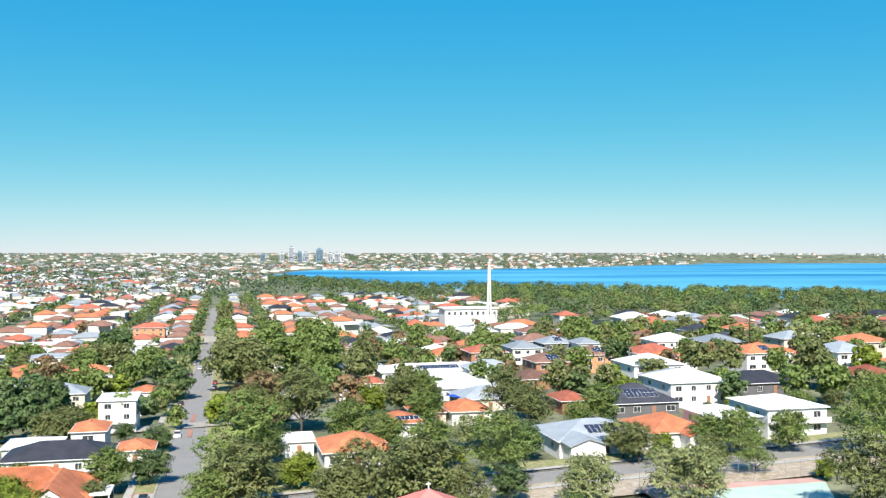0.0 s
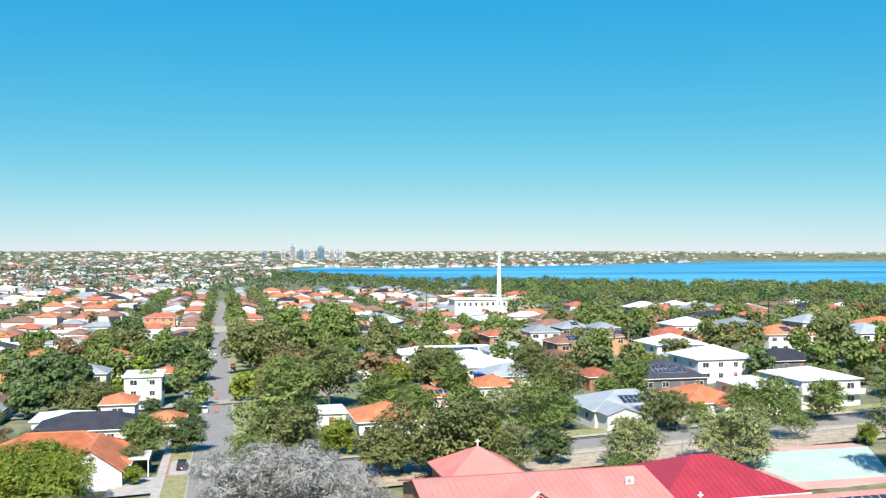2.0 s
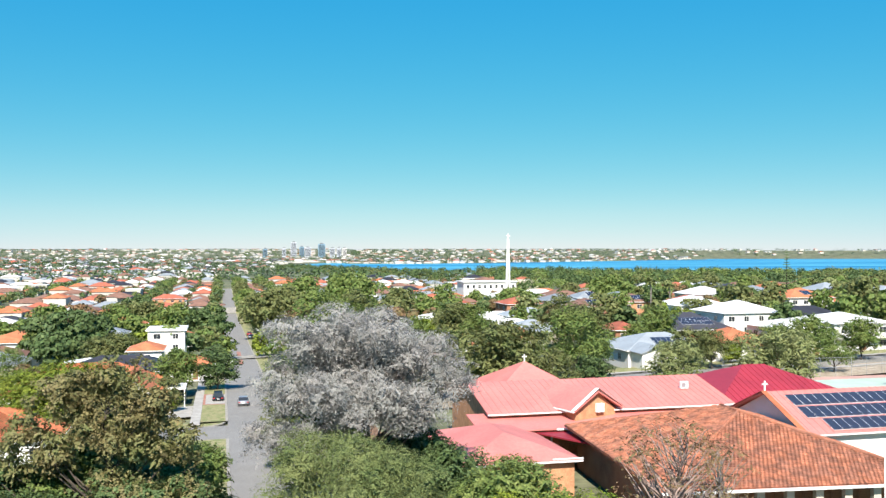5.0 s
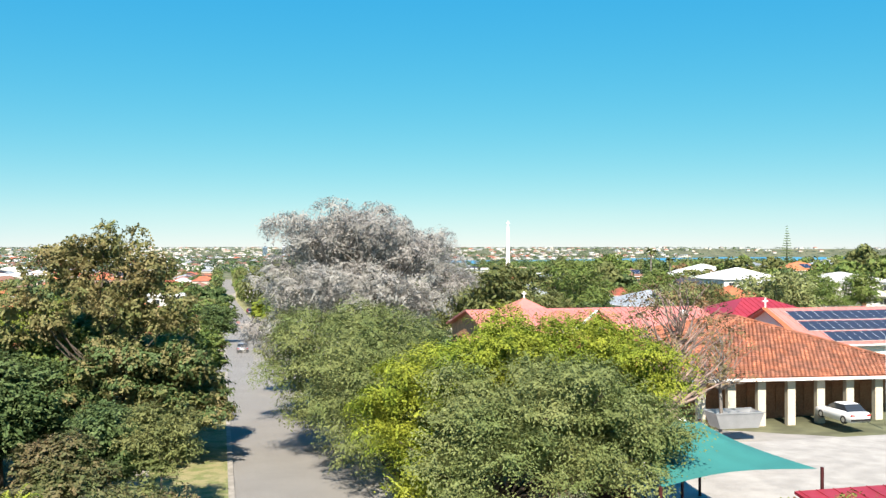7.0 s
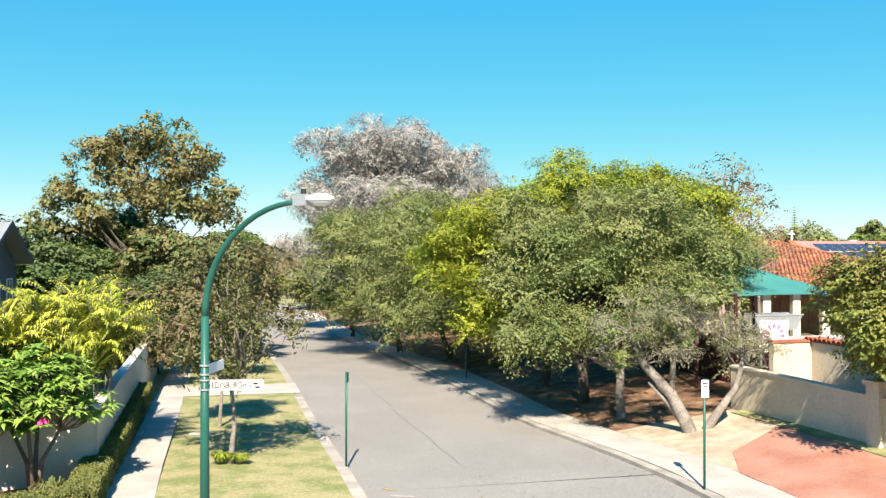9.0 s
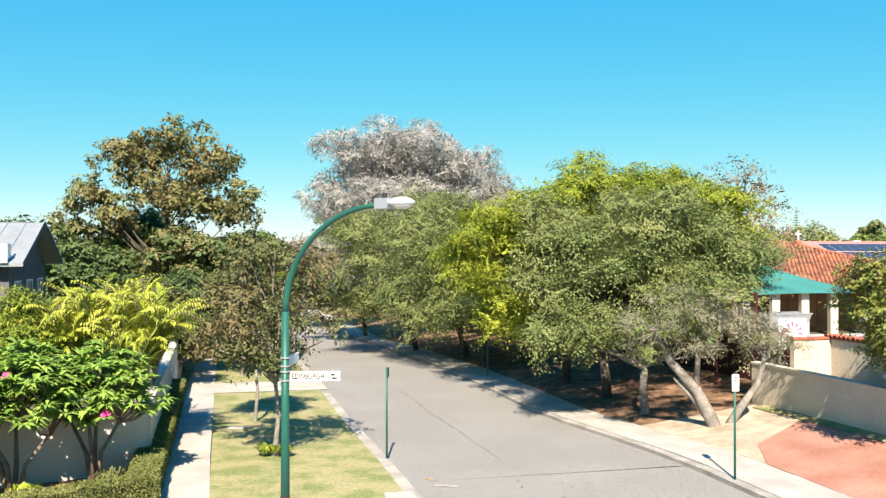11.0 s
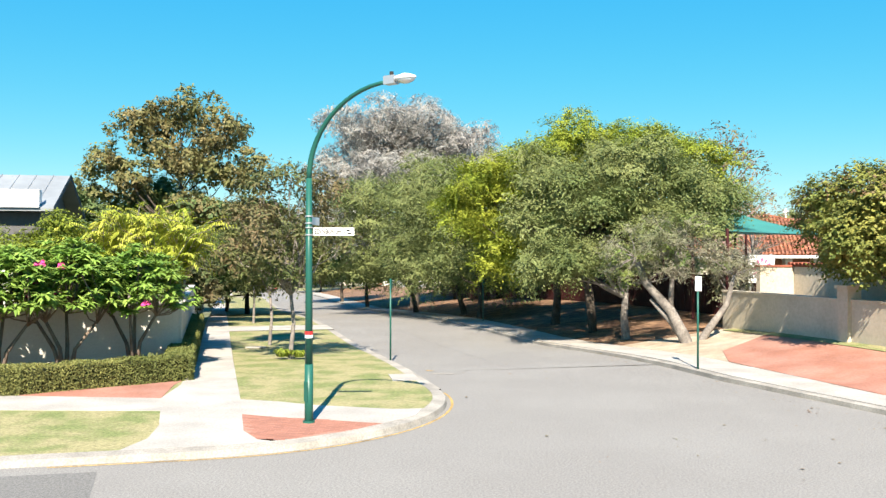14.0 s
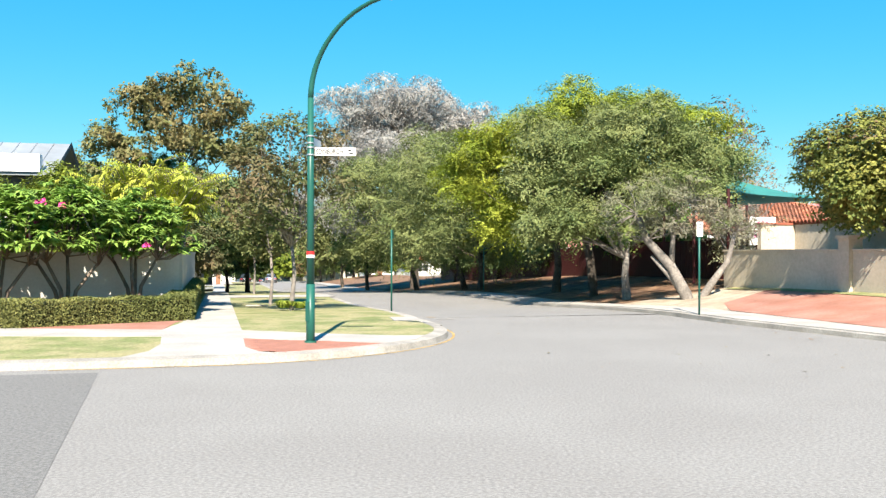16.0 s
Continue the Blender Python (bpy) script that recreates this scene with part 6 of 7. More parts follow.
tree(-19.1, 77, 18.5, 7.9, 2.6, "gum", 901, "big silvery-grey gum tree beside the street", sprays=5200, per=34, size=0.18, spread=0.75, girth=0.4, wide=0.36, droop=0.55, forms=GUM_FORMS, each=15, inner=0.35, up=0.3, under=0.3, leader=True)
AMBER_FORMS = ((-0.6, 0, 14.1, 1.89, 2.02), (1.4, 0, 13.7, 1.77, 2.02), (3.2, 0, 12.3, 1.77, 2.02), (-3.0, 0, 12.7, 1.89, 2.13), (-1.2, 0, 11.3, 2.01, 1.79), (4.6, 0, 9.9, 1.65, 1.79), (-5.2, 0, 10.7, 1.65, 1.57), (1.4, 0, 10.3, 2.24, 2.02), (-3.6, 0, 8.9, 1.53, 1.34), (-6.6, 0, 8.7, 1.42, 1.12), (1.6, -0.5, 7.3, 2.6, 2.13), (4.6, 0, 6.7, 2.38, 2.31), (-7.2, 0.4, 7.3, 1.19, 0.95), (-1.6, 0, 5.3, 2.38, 1.99), (2.5, -1.0, 4.1, 2.81, 2.31), (-4.8, 0.6, 5.3, 2.05, 1.89), (5.6, 0.5, 3.7, 2.38, 1.99), (0.4, 0, 2.5, 2.59, 1.58), (-4.0, 0.5, 2.9, 2.38, 1.68))
tree(-34.8, 60, 16.2, 6.4, 1.8, "amber", 902, "tall liquidambar with leaves turning brown", sprays=3900, per=20, size=0.18, spread=0.46, girth=0.24, wide=0.75, droop=0.3, forms=AMBER_FORMS, each=13, inner=0.14, up=0.25, under=0.4, leader=True, second=("dark", 0.5, "darker green lower leaves", lambda l: l[2] < 8.6))
DOME_FORMS = ((-1.5, 0, 6.6, 2.5, 1.7), (1.6, -0.3, 7.0, 2.7, 1.7), (3.9, 0, 6.4, 2.2, 1.7), (5.4, 0.2, 5.7, 1.6, 1.5), (0, -1.2, 5.7, 2.6, 1.6), (2.6, -1.8, 4.7, 2.2, 1.4), (-2.6, -1.4, 4.9, 1.7, 1.4), (5.0, 0.3, 4.6, 1.4, 1.4), (0.5, 1.5, 5.2, 3.0, 1.9))
tree(-9.6, 38.0, 8.6, 4.6, 2.6, "feather", 903, "broad feathery green tree on the sandy bank", sprays=1700, per=60, size=0.115, spread=0.78, girth=0.17, dz=0.4, wide=0.5, droop=0.4, forms=DOME_FORMS, each=9, up=0.6, stems=2, inner=0.2)
tree(-9.1, 34.2, 4.3, 2.2, 1.6, "feather", 933, "low leaning feathery tree at the edge of the bank", sprays=560, per=60, size=0.105, spread=0.68, girth=0.17, dz=0.4, wide=0.5, droop=0.4, forms=((-3.2, 0, 2.8, 1.2, 0.8), (-1.7, -0.6, 3.0, 1.3, 0.8), (-0.4, 0.2, 3.2, 1.1, 0.7), (-2.5, 0.9, 3.4, 1.2, 0.8)), each=6, up=0.6, bark=BARK_PALE, inner=0.2)
FLUSH_FORMS = ((2.6, -0.5, 8.7, 2.4, 1.7), (-0.2, -0.5, 8.4, 2.5, 1.8), (-3.0, -0.6, 7.2, 2.1, 1.6), (5.5, 0, 8.5, 2.4, 1.7), (7.6, 0.2, 7.2, 1.9, 1.6), (-4.6, -0.4, 5.6, 1.6, 1.4), (-3.4, -1.6, 4.4, 1.6, 1.3), (-2.8, -2.0, 3.0, 1.4, 1.1), (6.9, 0.3, 6.2, 1.4, 1.5), (0, 1.5, 6.5, 3.8, 2.1))
tree(-10.9, 43, 10.6, 5.5, 1.8, "yellow", 904, "yellow-green feathery tree on the bank", sprays=2250, per=60, size=0.12, spread=0.78, girth=0.22, dz=0.3, wide=0.5, droop=0.4, forms=FLUSH_FORMS, each=9, up=0.6, inner=0.2)
tree(-14.4, 51.5, 8.2, 4.0, 1.2, "feather", 930, "green feathery tree between larger ones on the bank", sprays=900, per=50, size=0.135, spread=0.82, inner=0.2, n=36, girth=0.18, dz=0.2, droop=0.5, skirt=(12, 2.3))
tree(-40, 57, 7.5, 4.2, 0.8, "dark", 931, "dense dark green garden tree beside the house", sprays=1000, size=0.22, n=32, girth=0.18, wide=0.6)
tree(-42.5, 67, 8.0, 4.4, 0.8, "green", 932, "leafy green garden tree behind the corner house", sprays=1000, size=0.22, n=32, girth=0.18, wide=0.6)
tree(-15.2, 56.5, 10.0, 4.9, 1.2, "feather", 905, "green feathery street tree on the bank", sprays=1250, per=50, size=0.145, spread=0.85, inner=0.2, n=44, girth=0.2, dz=0.2, droop=0.5, lean=(-1.2, 0), skirt=(14, 2.5))
tree(-18.6, 64.5, 9.8, 5.0, 1.2, "feather", 906, "green feathery street tree near the gum", sprays=1100, per=50, size=0.155, spread=0.88, inner=0.2, n=38, girth=0.2, dz=0.1, droop=0.5, lean=(-1.2, 0), skirt=(14, 2.5))
tree(-8.5, 60, 8.0, 4.0, 1.2, "green", 915, "green tree behind the school fence", sprays=900, size=0.22, n=32, girth=0.2, dz=0.5, wide=0.6)
tree(-4.6, 50, 6.6, 3.4, 0.9, "green", 926, "green tree behind the school fence", sprays=900, size=0.2, n=30, girth=0.15, dz=0.7, wide=0.6)
tree(-12.0, 72, 7.0, 3.6, 0.9, "dark", 927, "dark green tree behind the school fence", sprays=700, size=0.24, n=28, girth=0.15, dz=0.2, wide=0.6)
tree(-15.5, 82, 7.0, 3.8, 0.9, "dark", 928, "dark green tree behind the school fence", sprays=600, size=0.26, n=28, girth=0.15, wide=0.6)
tree(-24, 86, 9.0, 4.4, 2.0, "green", 907, "green street tree past the gum", sprays=900, size=0.25, spread=0.75, n=30, girth=0.2, wide=0.5)
tree(-28, 100, 9.0, 4.2, 2.0, "olive", 929, "olive-green street tree past the gum", sprays=700, size=0.28, spread=0.8, n=28, girth=0.2, wide=0.5)
tree(1.2, 56, 12.6, 4.2, 2.6, "rust", 908, "half-bare tree with a few rust-brown leaves", sprays=420, per=12, size=0.15, spread=0.45, n=120, lump=0.35, leader=True, girth=0.24, reach=118, bark=TWIG, dz=0.5, wide=0.7, inner=0.0, fill=0.2)
tree(7.0, 66, 9.0, 3.0, 2.5, "rust", 916, "half-bare tree beside the car park", sprays=130, per=10, size=0.16, n=60, lump=0.35, leader=True, girth=0.13, reach=58, bark=BARK_PALE, dz=0.4, wide=0.7, inner=0.0, fill=0.2)
tree(-2.35, 25.6, 5.7, 2.75, 2.0, "mixed", 910, "round tree behind the wall with yellow and red leaves", sprays=1700, per=24, size=0.115, spread=0.4, n=38, girth=0.13, dz=0.5, wide=0.6, droop=0.2, second=("rust", 0.1, "reddish leaves at the top", lambda l: l[2] > 4.3))
tree(-21.76, 27.2, 6.6, 2.5, 1.9, "thin", 911, "young street tree with thin brown-green foliage", sprays=640, per=18, size=0.13, spread=0.4, lump=0.7, n=46, girth=0.08, dz=VERGE, reach=42, bark=BARK_PALE, wide=0.45, inner=0.12, fill=0.2, droop=0.5, up=0.4)
tree(-23.7, 33.8, 4.8, 1.7, 2.0, "olive", 912, "young olive-leaved street tree on the lawn", sprays=380, per=20, size=0.15, spread=0.4, n=22, girth=0.07, dz=VERGE, bark=BARK_PALE)
tree(-27.2, 47.5, 5.5, 2.0, 2.0, "olive", 918, "young olive-leaved street tree on the lawn", sprays=400, per=20, size=0.17, spread=0.45, n=22, girth=0.07, dz=VERGE, bark=BARK_PALE)
tree(-65, 126, 8.6, 8.6, 1.4, "lime", 913, "broad bright green street tree", sprays=2300, per=24, size=0.3, spread=0.8, n=64, girth=0.3, wide=0.5, inner=0.35, under=0.6)
tree(-55.6, 143.5, 3.0, 1.5, 0.3, "lime", 940, "clipped bright green bush by the carport", sprays=500, per=18, size=0.16, spread=0.4, n=26, girth=0.1, wide=0.6, name="bush")
tree(-46, 92, 10.5, 5.0, 2.0, "amber", 914, "brown-green street tree beside the lawn", sprays=1000, size=0.28, spread=0.8, n=36, girth=0.2, wide=0.7)
tree(-39, 64, 10, 5.0, 1.5, "green", 919, "dense green tree behind the garden wall", sprays=1400, size=0.22, spread=0.7, n=36, girth=0.2, wide=0.7)
tree(-31.5, 66, 8.5, 4.0, 1.5, "green", 920, "green street tree shading the lawn", sprays=1100, size=0.22, spread=0.65, n=32, girth=0.2, wide=0.7)
tree(-44, 56, 8.5, 4.6, 1.5, "dark", 921, "dark green tree in the corner garden", sprays=1000, size=0.23, spread=0.7, n=32, girth=0.2, wide=0.7)
tree(-35.5, 76, 7.5, 3.6, 1.5, "dark", 922, "dark green street tree on the lawn", sprays=800, size=0.23, n=30, girth=0.18, wide=0.7)
tree(-31, 50, 5.5, 2.6, 1.2, "dark", 923, "dark green garden shrub behind the wall", sprays=700, size=0.18, spread=0.5, n=24, girth=0.12, wide=0.6)
tree(-30.3, 28.2, 4.9, 1.9, 1.2, "lime", 924, "rounded bright green garden bush", sprays=900, per=22, size=0.12, spread=0.36, n=26, girth=0.1, dz=0.1, name="bush")
tree(-30.5, 44, 4.6, 2.4, 1.0, "thin", 925, "brownish garden shrub behind the wall", sprays=600, size=0.17, spread=0.45, n=24, girth=0.1, wide=0.6)


def paperbark(x, y):
    """Leaning pale stems out of one foot, under ragged grey foliage."""
    root = thing("paperbark", pose(x, y, ground_z(x, y) + 0.3), "leaning grey paperbark with ragged thin foliage", "tree", "trees")
    rng = random.Random(909)
    stems = (((0.15, 0, -0.5), (-0.1, 0, 0.3), (-0.6, 0.1, 1.3), (-1.5, 0.1, 2.3), (-1.9, 0.1, 3.3)), ((0, 0.1, 0.1), (-0.5, 0.2, 0.8), (-1.3, 0.3, 1.7)), ((0.3, 0.1, -0.3), (0.9, 0.2, 0.6), (1.6, 0.3, 1.5), (1.9, 0.4, 2.6)), ((-0.6, 0.1, 1.3), (-0.5, 0.2, 2.4), (-0.3, 0.2, 3.6)))
    for i, pts in enumerate(stems):
        g = (0.24, 0.15, 0.16, 0.11)[i]
        part("trunk" if i in (0, 2) else "bough", Geo().tube(pts, [g * (1.15 - 0.75 * k / (len(pts) - 1)) for k in range(len(pts))], 10), BARK_PALE, root, "", True)
    forms = ((-1.9, 0, 3.5, 1.3, 1.1), (-0.5, 0.1, 3.9, 1.4, 1.2), (0.4, 0.2, 3.2, 1.0, 0.9), (-2.4, 0.1, 2.4, 0.8, 0.7), (2.0, 0.4, 2.8, 0.9, 0.7), (-0.9, -0.2, 2.7, 1.1, 0.7))
    lumps = form_lumps(forms, 909, 8, 0.5)
    tw = Geo()
    for l in lumps:
        s0 = min((Vector(p) for pts in stems for p in pts[2:]), key=lambda q: (q - Vector(l[:3])).length)
        tw.tube([s0, s0.lerp(Vector(l[:3]), 0.5) + Vector((rng.uniform(-.1, .1), 0, rng.uniform(0, .15))), l[:3]], [0.035, 0.02, 0.008], 5, False)
    part("fine_wood", tw, BARK_PALE, root, "", True)["kind"] = "stuff"
    put("crown", spray_leaves("crown", lumps, 620, 24, 0.11, 0.42, 909, LEAF["scrub"], 0.35, 0.2, 0.15, 0.3), root)
    put("crown_flush", spray_leaves("crown_flush", lumps[::5], 110, 22, 0.13, 0.36, 910, LEAF["green"], 0.4, 0.4, 0.0, 0.5), root, "fresh green shoots")


paperbark(-7.5, 30.8)
tree(-4.6, 34.6, 3.8, 1.4, 1.2, "scrub", 917, "thin grey shrub tree beside the gate", sprays=260, per=20, size=0.12, spread=0.36, n=20, girth=0.1, stems=2, bark=BARK_PALE, dz=0.4, wide=0.25, reach=14)


# ---- the garden corner on the left ----
def wall_run(name, pts, z0, z1, thick, material, label, cap=None):
    """A free-standing wall along plan points, with a slightly proud coping."""
    root = thing(name, pose(0, 0, 0), label, "wall", kind="structure")
    for (ax, ay), (bx, by) in zip(pts, pts[1:]):
        d = Vector((bx - ax, by - ay))
        seg = put("wall_panel", Geo().box(0, d.length, -thick / 2, thick / 2, z0, z1).mesh("wall_panel", material), root, "", pose(ax, ay, 0, 0, 0, math.degrees(math.atan2(d.y, d.x))))
        put("coping", Geo().box(-0.03, d.length + 0.03, -thick / 2 - 0.04, thick / 2 + 0.04, z1, z1 + 0.07).mesh("coping", cap or material), seg)
    return root


wall_run("garden_wall", [(-35.0, 20.0), (-29.7, 21.95), (-24.9, 25.0), st(60, -10.9)], -1.6, 1.92, 0.25, WHITEWALL, "pale rendered garden wall round the corner block")


def hedge(pts, w, h):
    """A clipped hedge: a solid core, near-black for the shade among the twigs, wrapped in small leaves, with cut edges
    gone soft.
    """
    root = thing("hedge", pose(0, 0, VERGE), "low clipped box hedge along the footpath", "hedge")
    body, lumps = Geo(), []
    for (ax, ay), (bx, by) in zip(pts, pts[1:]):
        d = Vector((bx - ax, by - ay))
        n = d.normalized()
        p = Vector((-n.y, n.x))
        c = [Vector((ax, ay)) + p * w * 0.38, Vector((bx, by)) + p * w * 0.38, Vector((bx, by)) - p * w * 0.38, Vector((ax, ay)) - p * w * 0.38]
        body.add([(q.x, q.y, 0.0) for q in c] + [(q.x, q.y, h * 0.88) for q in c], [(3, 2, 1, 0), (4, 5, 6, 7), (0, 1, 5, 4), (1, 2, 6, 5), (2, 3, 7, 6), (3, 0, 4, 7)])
    # near-black green puts the shade between the leaves into the core's colour
    part("hedge_core", body, mat("hedge_inner_shade", (0.03, 0.035, 0.012), 0.95, vary=0.3, scale=5, bump=0.3), root)
    rng = np.random.default_rng(3)
    V = []
    for (ax, ay), (bx, by) in zip(pts, pts[1:]):
        d = np.array([bx - ax, by - ay])
        ln = np.linalg.norm(d)
        n = d / ln
        p = np.array([-n[1], n[0]])
        k = int(ln * 4200)
        face = rng.random(k)
        u, a, b = rng.random(k) * (ln + w * 0.9) - w * 0.45, rng.random(k), rng.random(k)
        off = np.where(face < 0.36, (a - 0.5) * w, np.where(face < 0.68, -w / 2, w / 2))
        z = np.where(face < 0.36, h, b * h)
        wob = 0.025 * np.sin(u * 5) + rng.normal(size=k) * 0.018
        off = off + np.where(face < 0.36, 0, np.sign(off) * wob)
        z = z + np.where(face < 0.36, wob, 0)
        c = np.stack([ax + n[0] * u + p[0] * off, ay + n[1] * u + p[1] * off, z], 1)
        t = rng.normal(size=(k, 3))
        t /= np.linalg.norm(t, axis=1)[:, None]
        q = np.cross(t, rng.normal(size=(k, 3)))
        q /= np.linalg.norm(q, axis=1)[:, None]
        V.append(np.stack([c - t * 0.028, c + q * 0.016, c + t * 0.028, c - q * 0.016], 1))
    V = np.concatenate(V)
    me = bpy.data.meshes.new("foliage")
    k = len(V)
    me.vertices.add(4 * k)
    me.vertices.foreach_set("co", V.ravel())
    me.loops.add(4 * k)
    me.loops.foreach_set("vertex_index", np.arange(4 * k, dtype=np.int32))
    me.polygons.add(k)
    me.polygons.foreach_set("loop_start", np.arange(0, 4 * k, 4, dtype=np.int32))
    me.update(calc_edges=True)
    me.materials.append(LEAF["hedge"])
    put("foliage", me, root)


hedge([(-34.0, 19.1), (-27.2, 19.1), (-23.9, 21.6), st(16, -10.35)], 0.72, 0.65)
sheet("garden_bed", [(-35, 19.5), (-27.4, 19.5), (-24.2, 21.9), (-24.8, 24.85), (-29.7, 21.8), (-35, 19.9)], VERGE + 0.03, DIRT, "dark mulched garden bed between hedge and wall", "garden bed", 0.05)


def frangipani(x, y, h, r, seed, label):
    """A few bare crooked stems under a thick dome of leaf rosettes."""
    rng = random.Random(seed)
    root = thing("frangipani", pose(x, y, VERGE), label, "shrub", "frangipani shrubs")
    stems, tips = [], []
    for k in range(4):
        a = 2 * math.pi * k / 4 + rng.uniform(-.5, .5)
        e = Vector((math.cos(a) * r * 0.5, math.sin(a) * r * 0.3, h * rng.uniform(0.42, 0.52)))
        stems.append(e)
        m = Vector((e.x * 0.35, e.y * 0.35, e.z * 0.5)) + Vector((rng.uniform(-.08, .08), rng.uniform(-.08, .08), 0))
        part("branch", Geo().tube([(e.x * 0.1, e.y * 0.1, -0.15), m, e], [0.075, 0.055, 0.04], 8), FRANGI_BARK, root, "", True)
    for k in range(230):
        a, u = rng.uniform(0, 2 * math.pi), rng.uniform(-0.45, 1)
        ring = math.sqrt(max(1 - u * u, 0.02)) * rng.uniform(0.6, 1.0)
        lump = 1 + 0.16 * math.sin(3 * a + seed) + 0.1 * math.sin(7 * a + 2 * seed)
        tips.append((Vector((math.cos(a) * ring * r * lump, math.sin(a) * ring * r * 0.75 * lump, h * 0.66 + u * h * 0.31 * lump)), Vector((math.cos(a) * ring, math.sin(a) * ring, max(u, 0) + 0.3)).normalized()))
    g = Geo()
    for p, d in tips[::6]:
        s0 = min(stems, key=lambda q: (q - p).length)
        m = s0.lerp(p, 0.5) + Vector((rng.uniform(-.15, .15), rng.uniform(-.15, .15), -0.1))
        g.tube([s0 - Vector((0, 0, 0.05)), m, p], [0.028, 0.02, 0.014], 5)
    part("crown_wood", g, FRANGI_BARK, root, "", True)["kind"] = "stuff"
    v, f, fv, ff = [], [], [], []
    for p, d in tips:
        for k in range(13):
            a = 2 * math.pi * k / 13 + rng.uniform(-.25, .25)
            o = (Vector((math.cos(a), math.sin(a), rng.uniform(-0.2, 0.45))) + d * 0.35).normalized()
            ln, wd = rng.uniform(0.3, 0.46), rng.uniform(0.045, 0.068)
            side = o.cross(Vector((0, 0, 1))).normalized()
            m1, e = p + o * ln * 0.5 + Vector((0, 0, 0.02)), p + o * ln - Vector((0, 0, rng.uniform(0.02, 0.17)))
            i = len(v)
            v += [p + side * 0.01, p - side * 0.01, m1 - side * wd - Vector((0, 0, 0.012)), e, m1 + side * wd - Vector((0, 0, 0.012)), m1]
            f += [(i, i + 1, i + 2, i + 5), (i, i + 5, i + 4), (i + 5, i + 2, i + 3), (i + 4, i + 5, i + 3)]
        if rng.random() < 0.025 and d.y < 0.3:
            for k in range(8):
                c = p + d * 0.12 + Vector((rng.uniform(-.1, .1), rng.uniform(-.1, .1), rng.uniform(0.04, 0.16)))
                i = len(fv)
                for j in range(5):
                    a = 2 * math.pi * j / 5
                    fv.append(c + Vector((math.cos(a) * 0.06, 0.02 * math.sin(3 * a) - 0.03, math.sin(a) * 0.06)))
                fv.append(c)
                ff += [(i + 5, i + j, i + (j + 1) % 5) for j in range(5)]
    part("leaves", Geo().add(v, f), LEAF["glossy"], root, "long glossy green leaves")
    if fv:
        part("flower", Geo().add(fv, ff), PINKFLOWER, root, "pink flowers")["kind"] = "stuff"


FRANGI_BARK = mat("frangipani_bark", (0.17, 0.13, 0.10), 0.9, vary=0.25, scale=3, fine=30, bump=0.3, bump_scale=25)
frangipani(-28.7, 21.3, 3.5, 1.75, 41, "frangipani shrub with pink flowers by the wall")
frangipani(-27.2, 22.2, 3.65, 1.7, 42, "frangipani shrub with glossy leaves and pink flowers")
frangipani(-25.7, 23.4, 3.45, 1.6, 43, "frangipani shrub beside the end of the garden wall")
frangipani(-30.4, 20.8, 3.5, 1.7, 44, "frangipani shrub with pink flowers by the wall")


def golden_palm(x, y, h, seed):
    """A clump of slim stems with arching feather fronds."""
    rng = random.Random(seed)
    root = thing("palm", pose(x, y, 0.0), "clump of golden-yellow feather palms behind the wall", "palm", "golden palms")
    stems, v, f = Geo(), [], []
    for k in range(7):
        a, r = rng.uniform(0, 6.28), rng.uniform(0.1, 0.7)
        top = Vector((math.cos(a) * r, math.sin(a) * r, h * rng.uniform(0.42, 0.6)))
        stems.tube([(top.x * 0.5, top.y * 0.5, -0.1), top], [0.06, 0.045], 7)
        for j in range(12):
            b = 2 * math.pi * j / 12 + rng.uniform(-.3, .3)
            out, reach, up = Vector((math.cos(b), math.sin(b), 0)), rng.uniform(1.0, 2.1), h * rng.uniform(0.3, 0.55)
            side = Vector((-out.y, out.x, 0))
            sag = rng.uniform(0.5, 1.1)
            pts = [top + out * reach * (0.45 * t + 0.55 * t * t) + Vector((0, 0, up * (1.55 * t - sag * t ** 3))) for t in (i / 9 for i in range(10))]
            stems.tube(pts[::3], [0.02, 0.016, 0.012, 0.006], 4, False)
            for i in range(2, 26):
                q0 = i * 9 / 26
                p = pts[int(q0)].lerp(pts[min(int(q0) + 1, 9)], q0 - int(q0))
                along = (pts[min(int(q0) + 1, 9)] - pts[int(q0)]).normalized()
                ll = 0.48 * math.sin(math.pi * min(i / 26 + 0.15, 0.95)) + 0.08
                for sg in (-1, 1):
                    dirn = (side * sg * 0.8 + along * 0.9 + Vector((0, 0, rng.uniform(-.25, .2)))).normalized()
                    q, n = len(v), dirn.cross(Vector((0.3, 0.2, 1))).normalized() * 0.027
                    v += [p - n * 0.6, p + dirn * ll * 0.5 - n, p + dirn * ll + Vector((0, 0, -0.12)), p + dirn * ll * 0.5 + n, p + n * 0.6]
                    f.append((q, q + 1, q + 2, q + 3, q + 4))
    part("stem", stems, BARK_PALE, root, "", True)
    part("frond", Geo().add(v, f), LEAF["palm"], root, "arching yellow-green fronds")


golden_palm(-26.0, 27.9, 4.8, 51)
golden_palm(-27.6, 28.8, 5.1, 52)
golden_palm(-26.6, 29.9, 5.1, 53)
golden_palm(-28.6, 28.4, 4.6, 54)


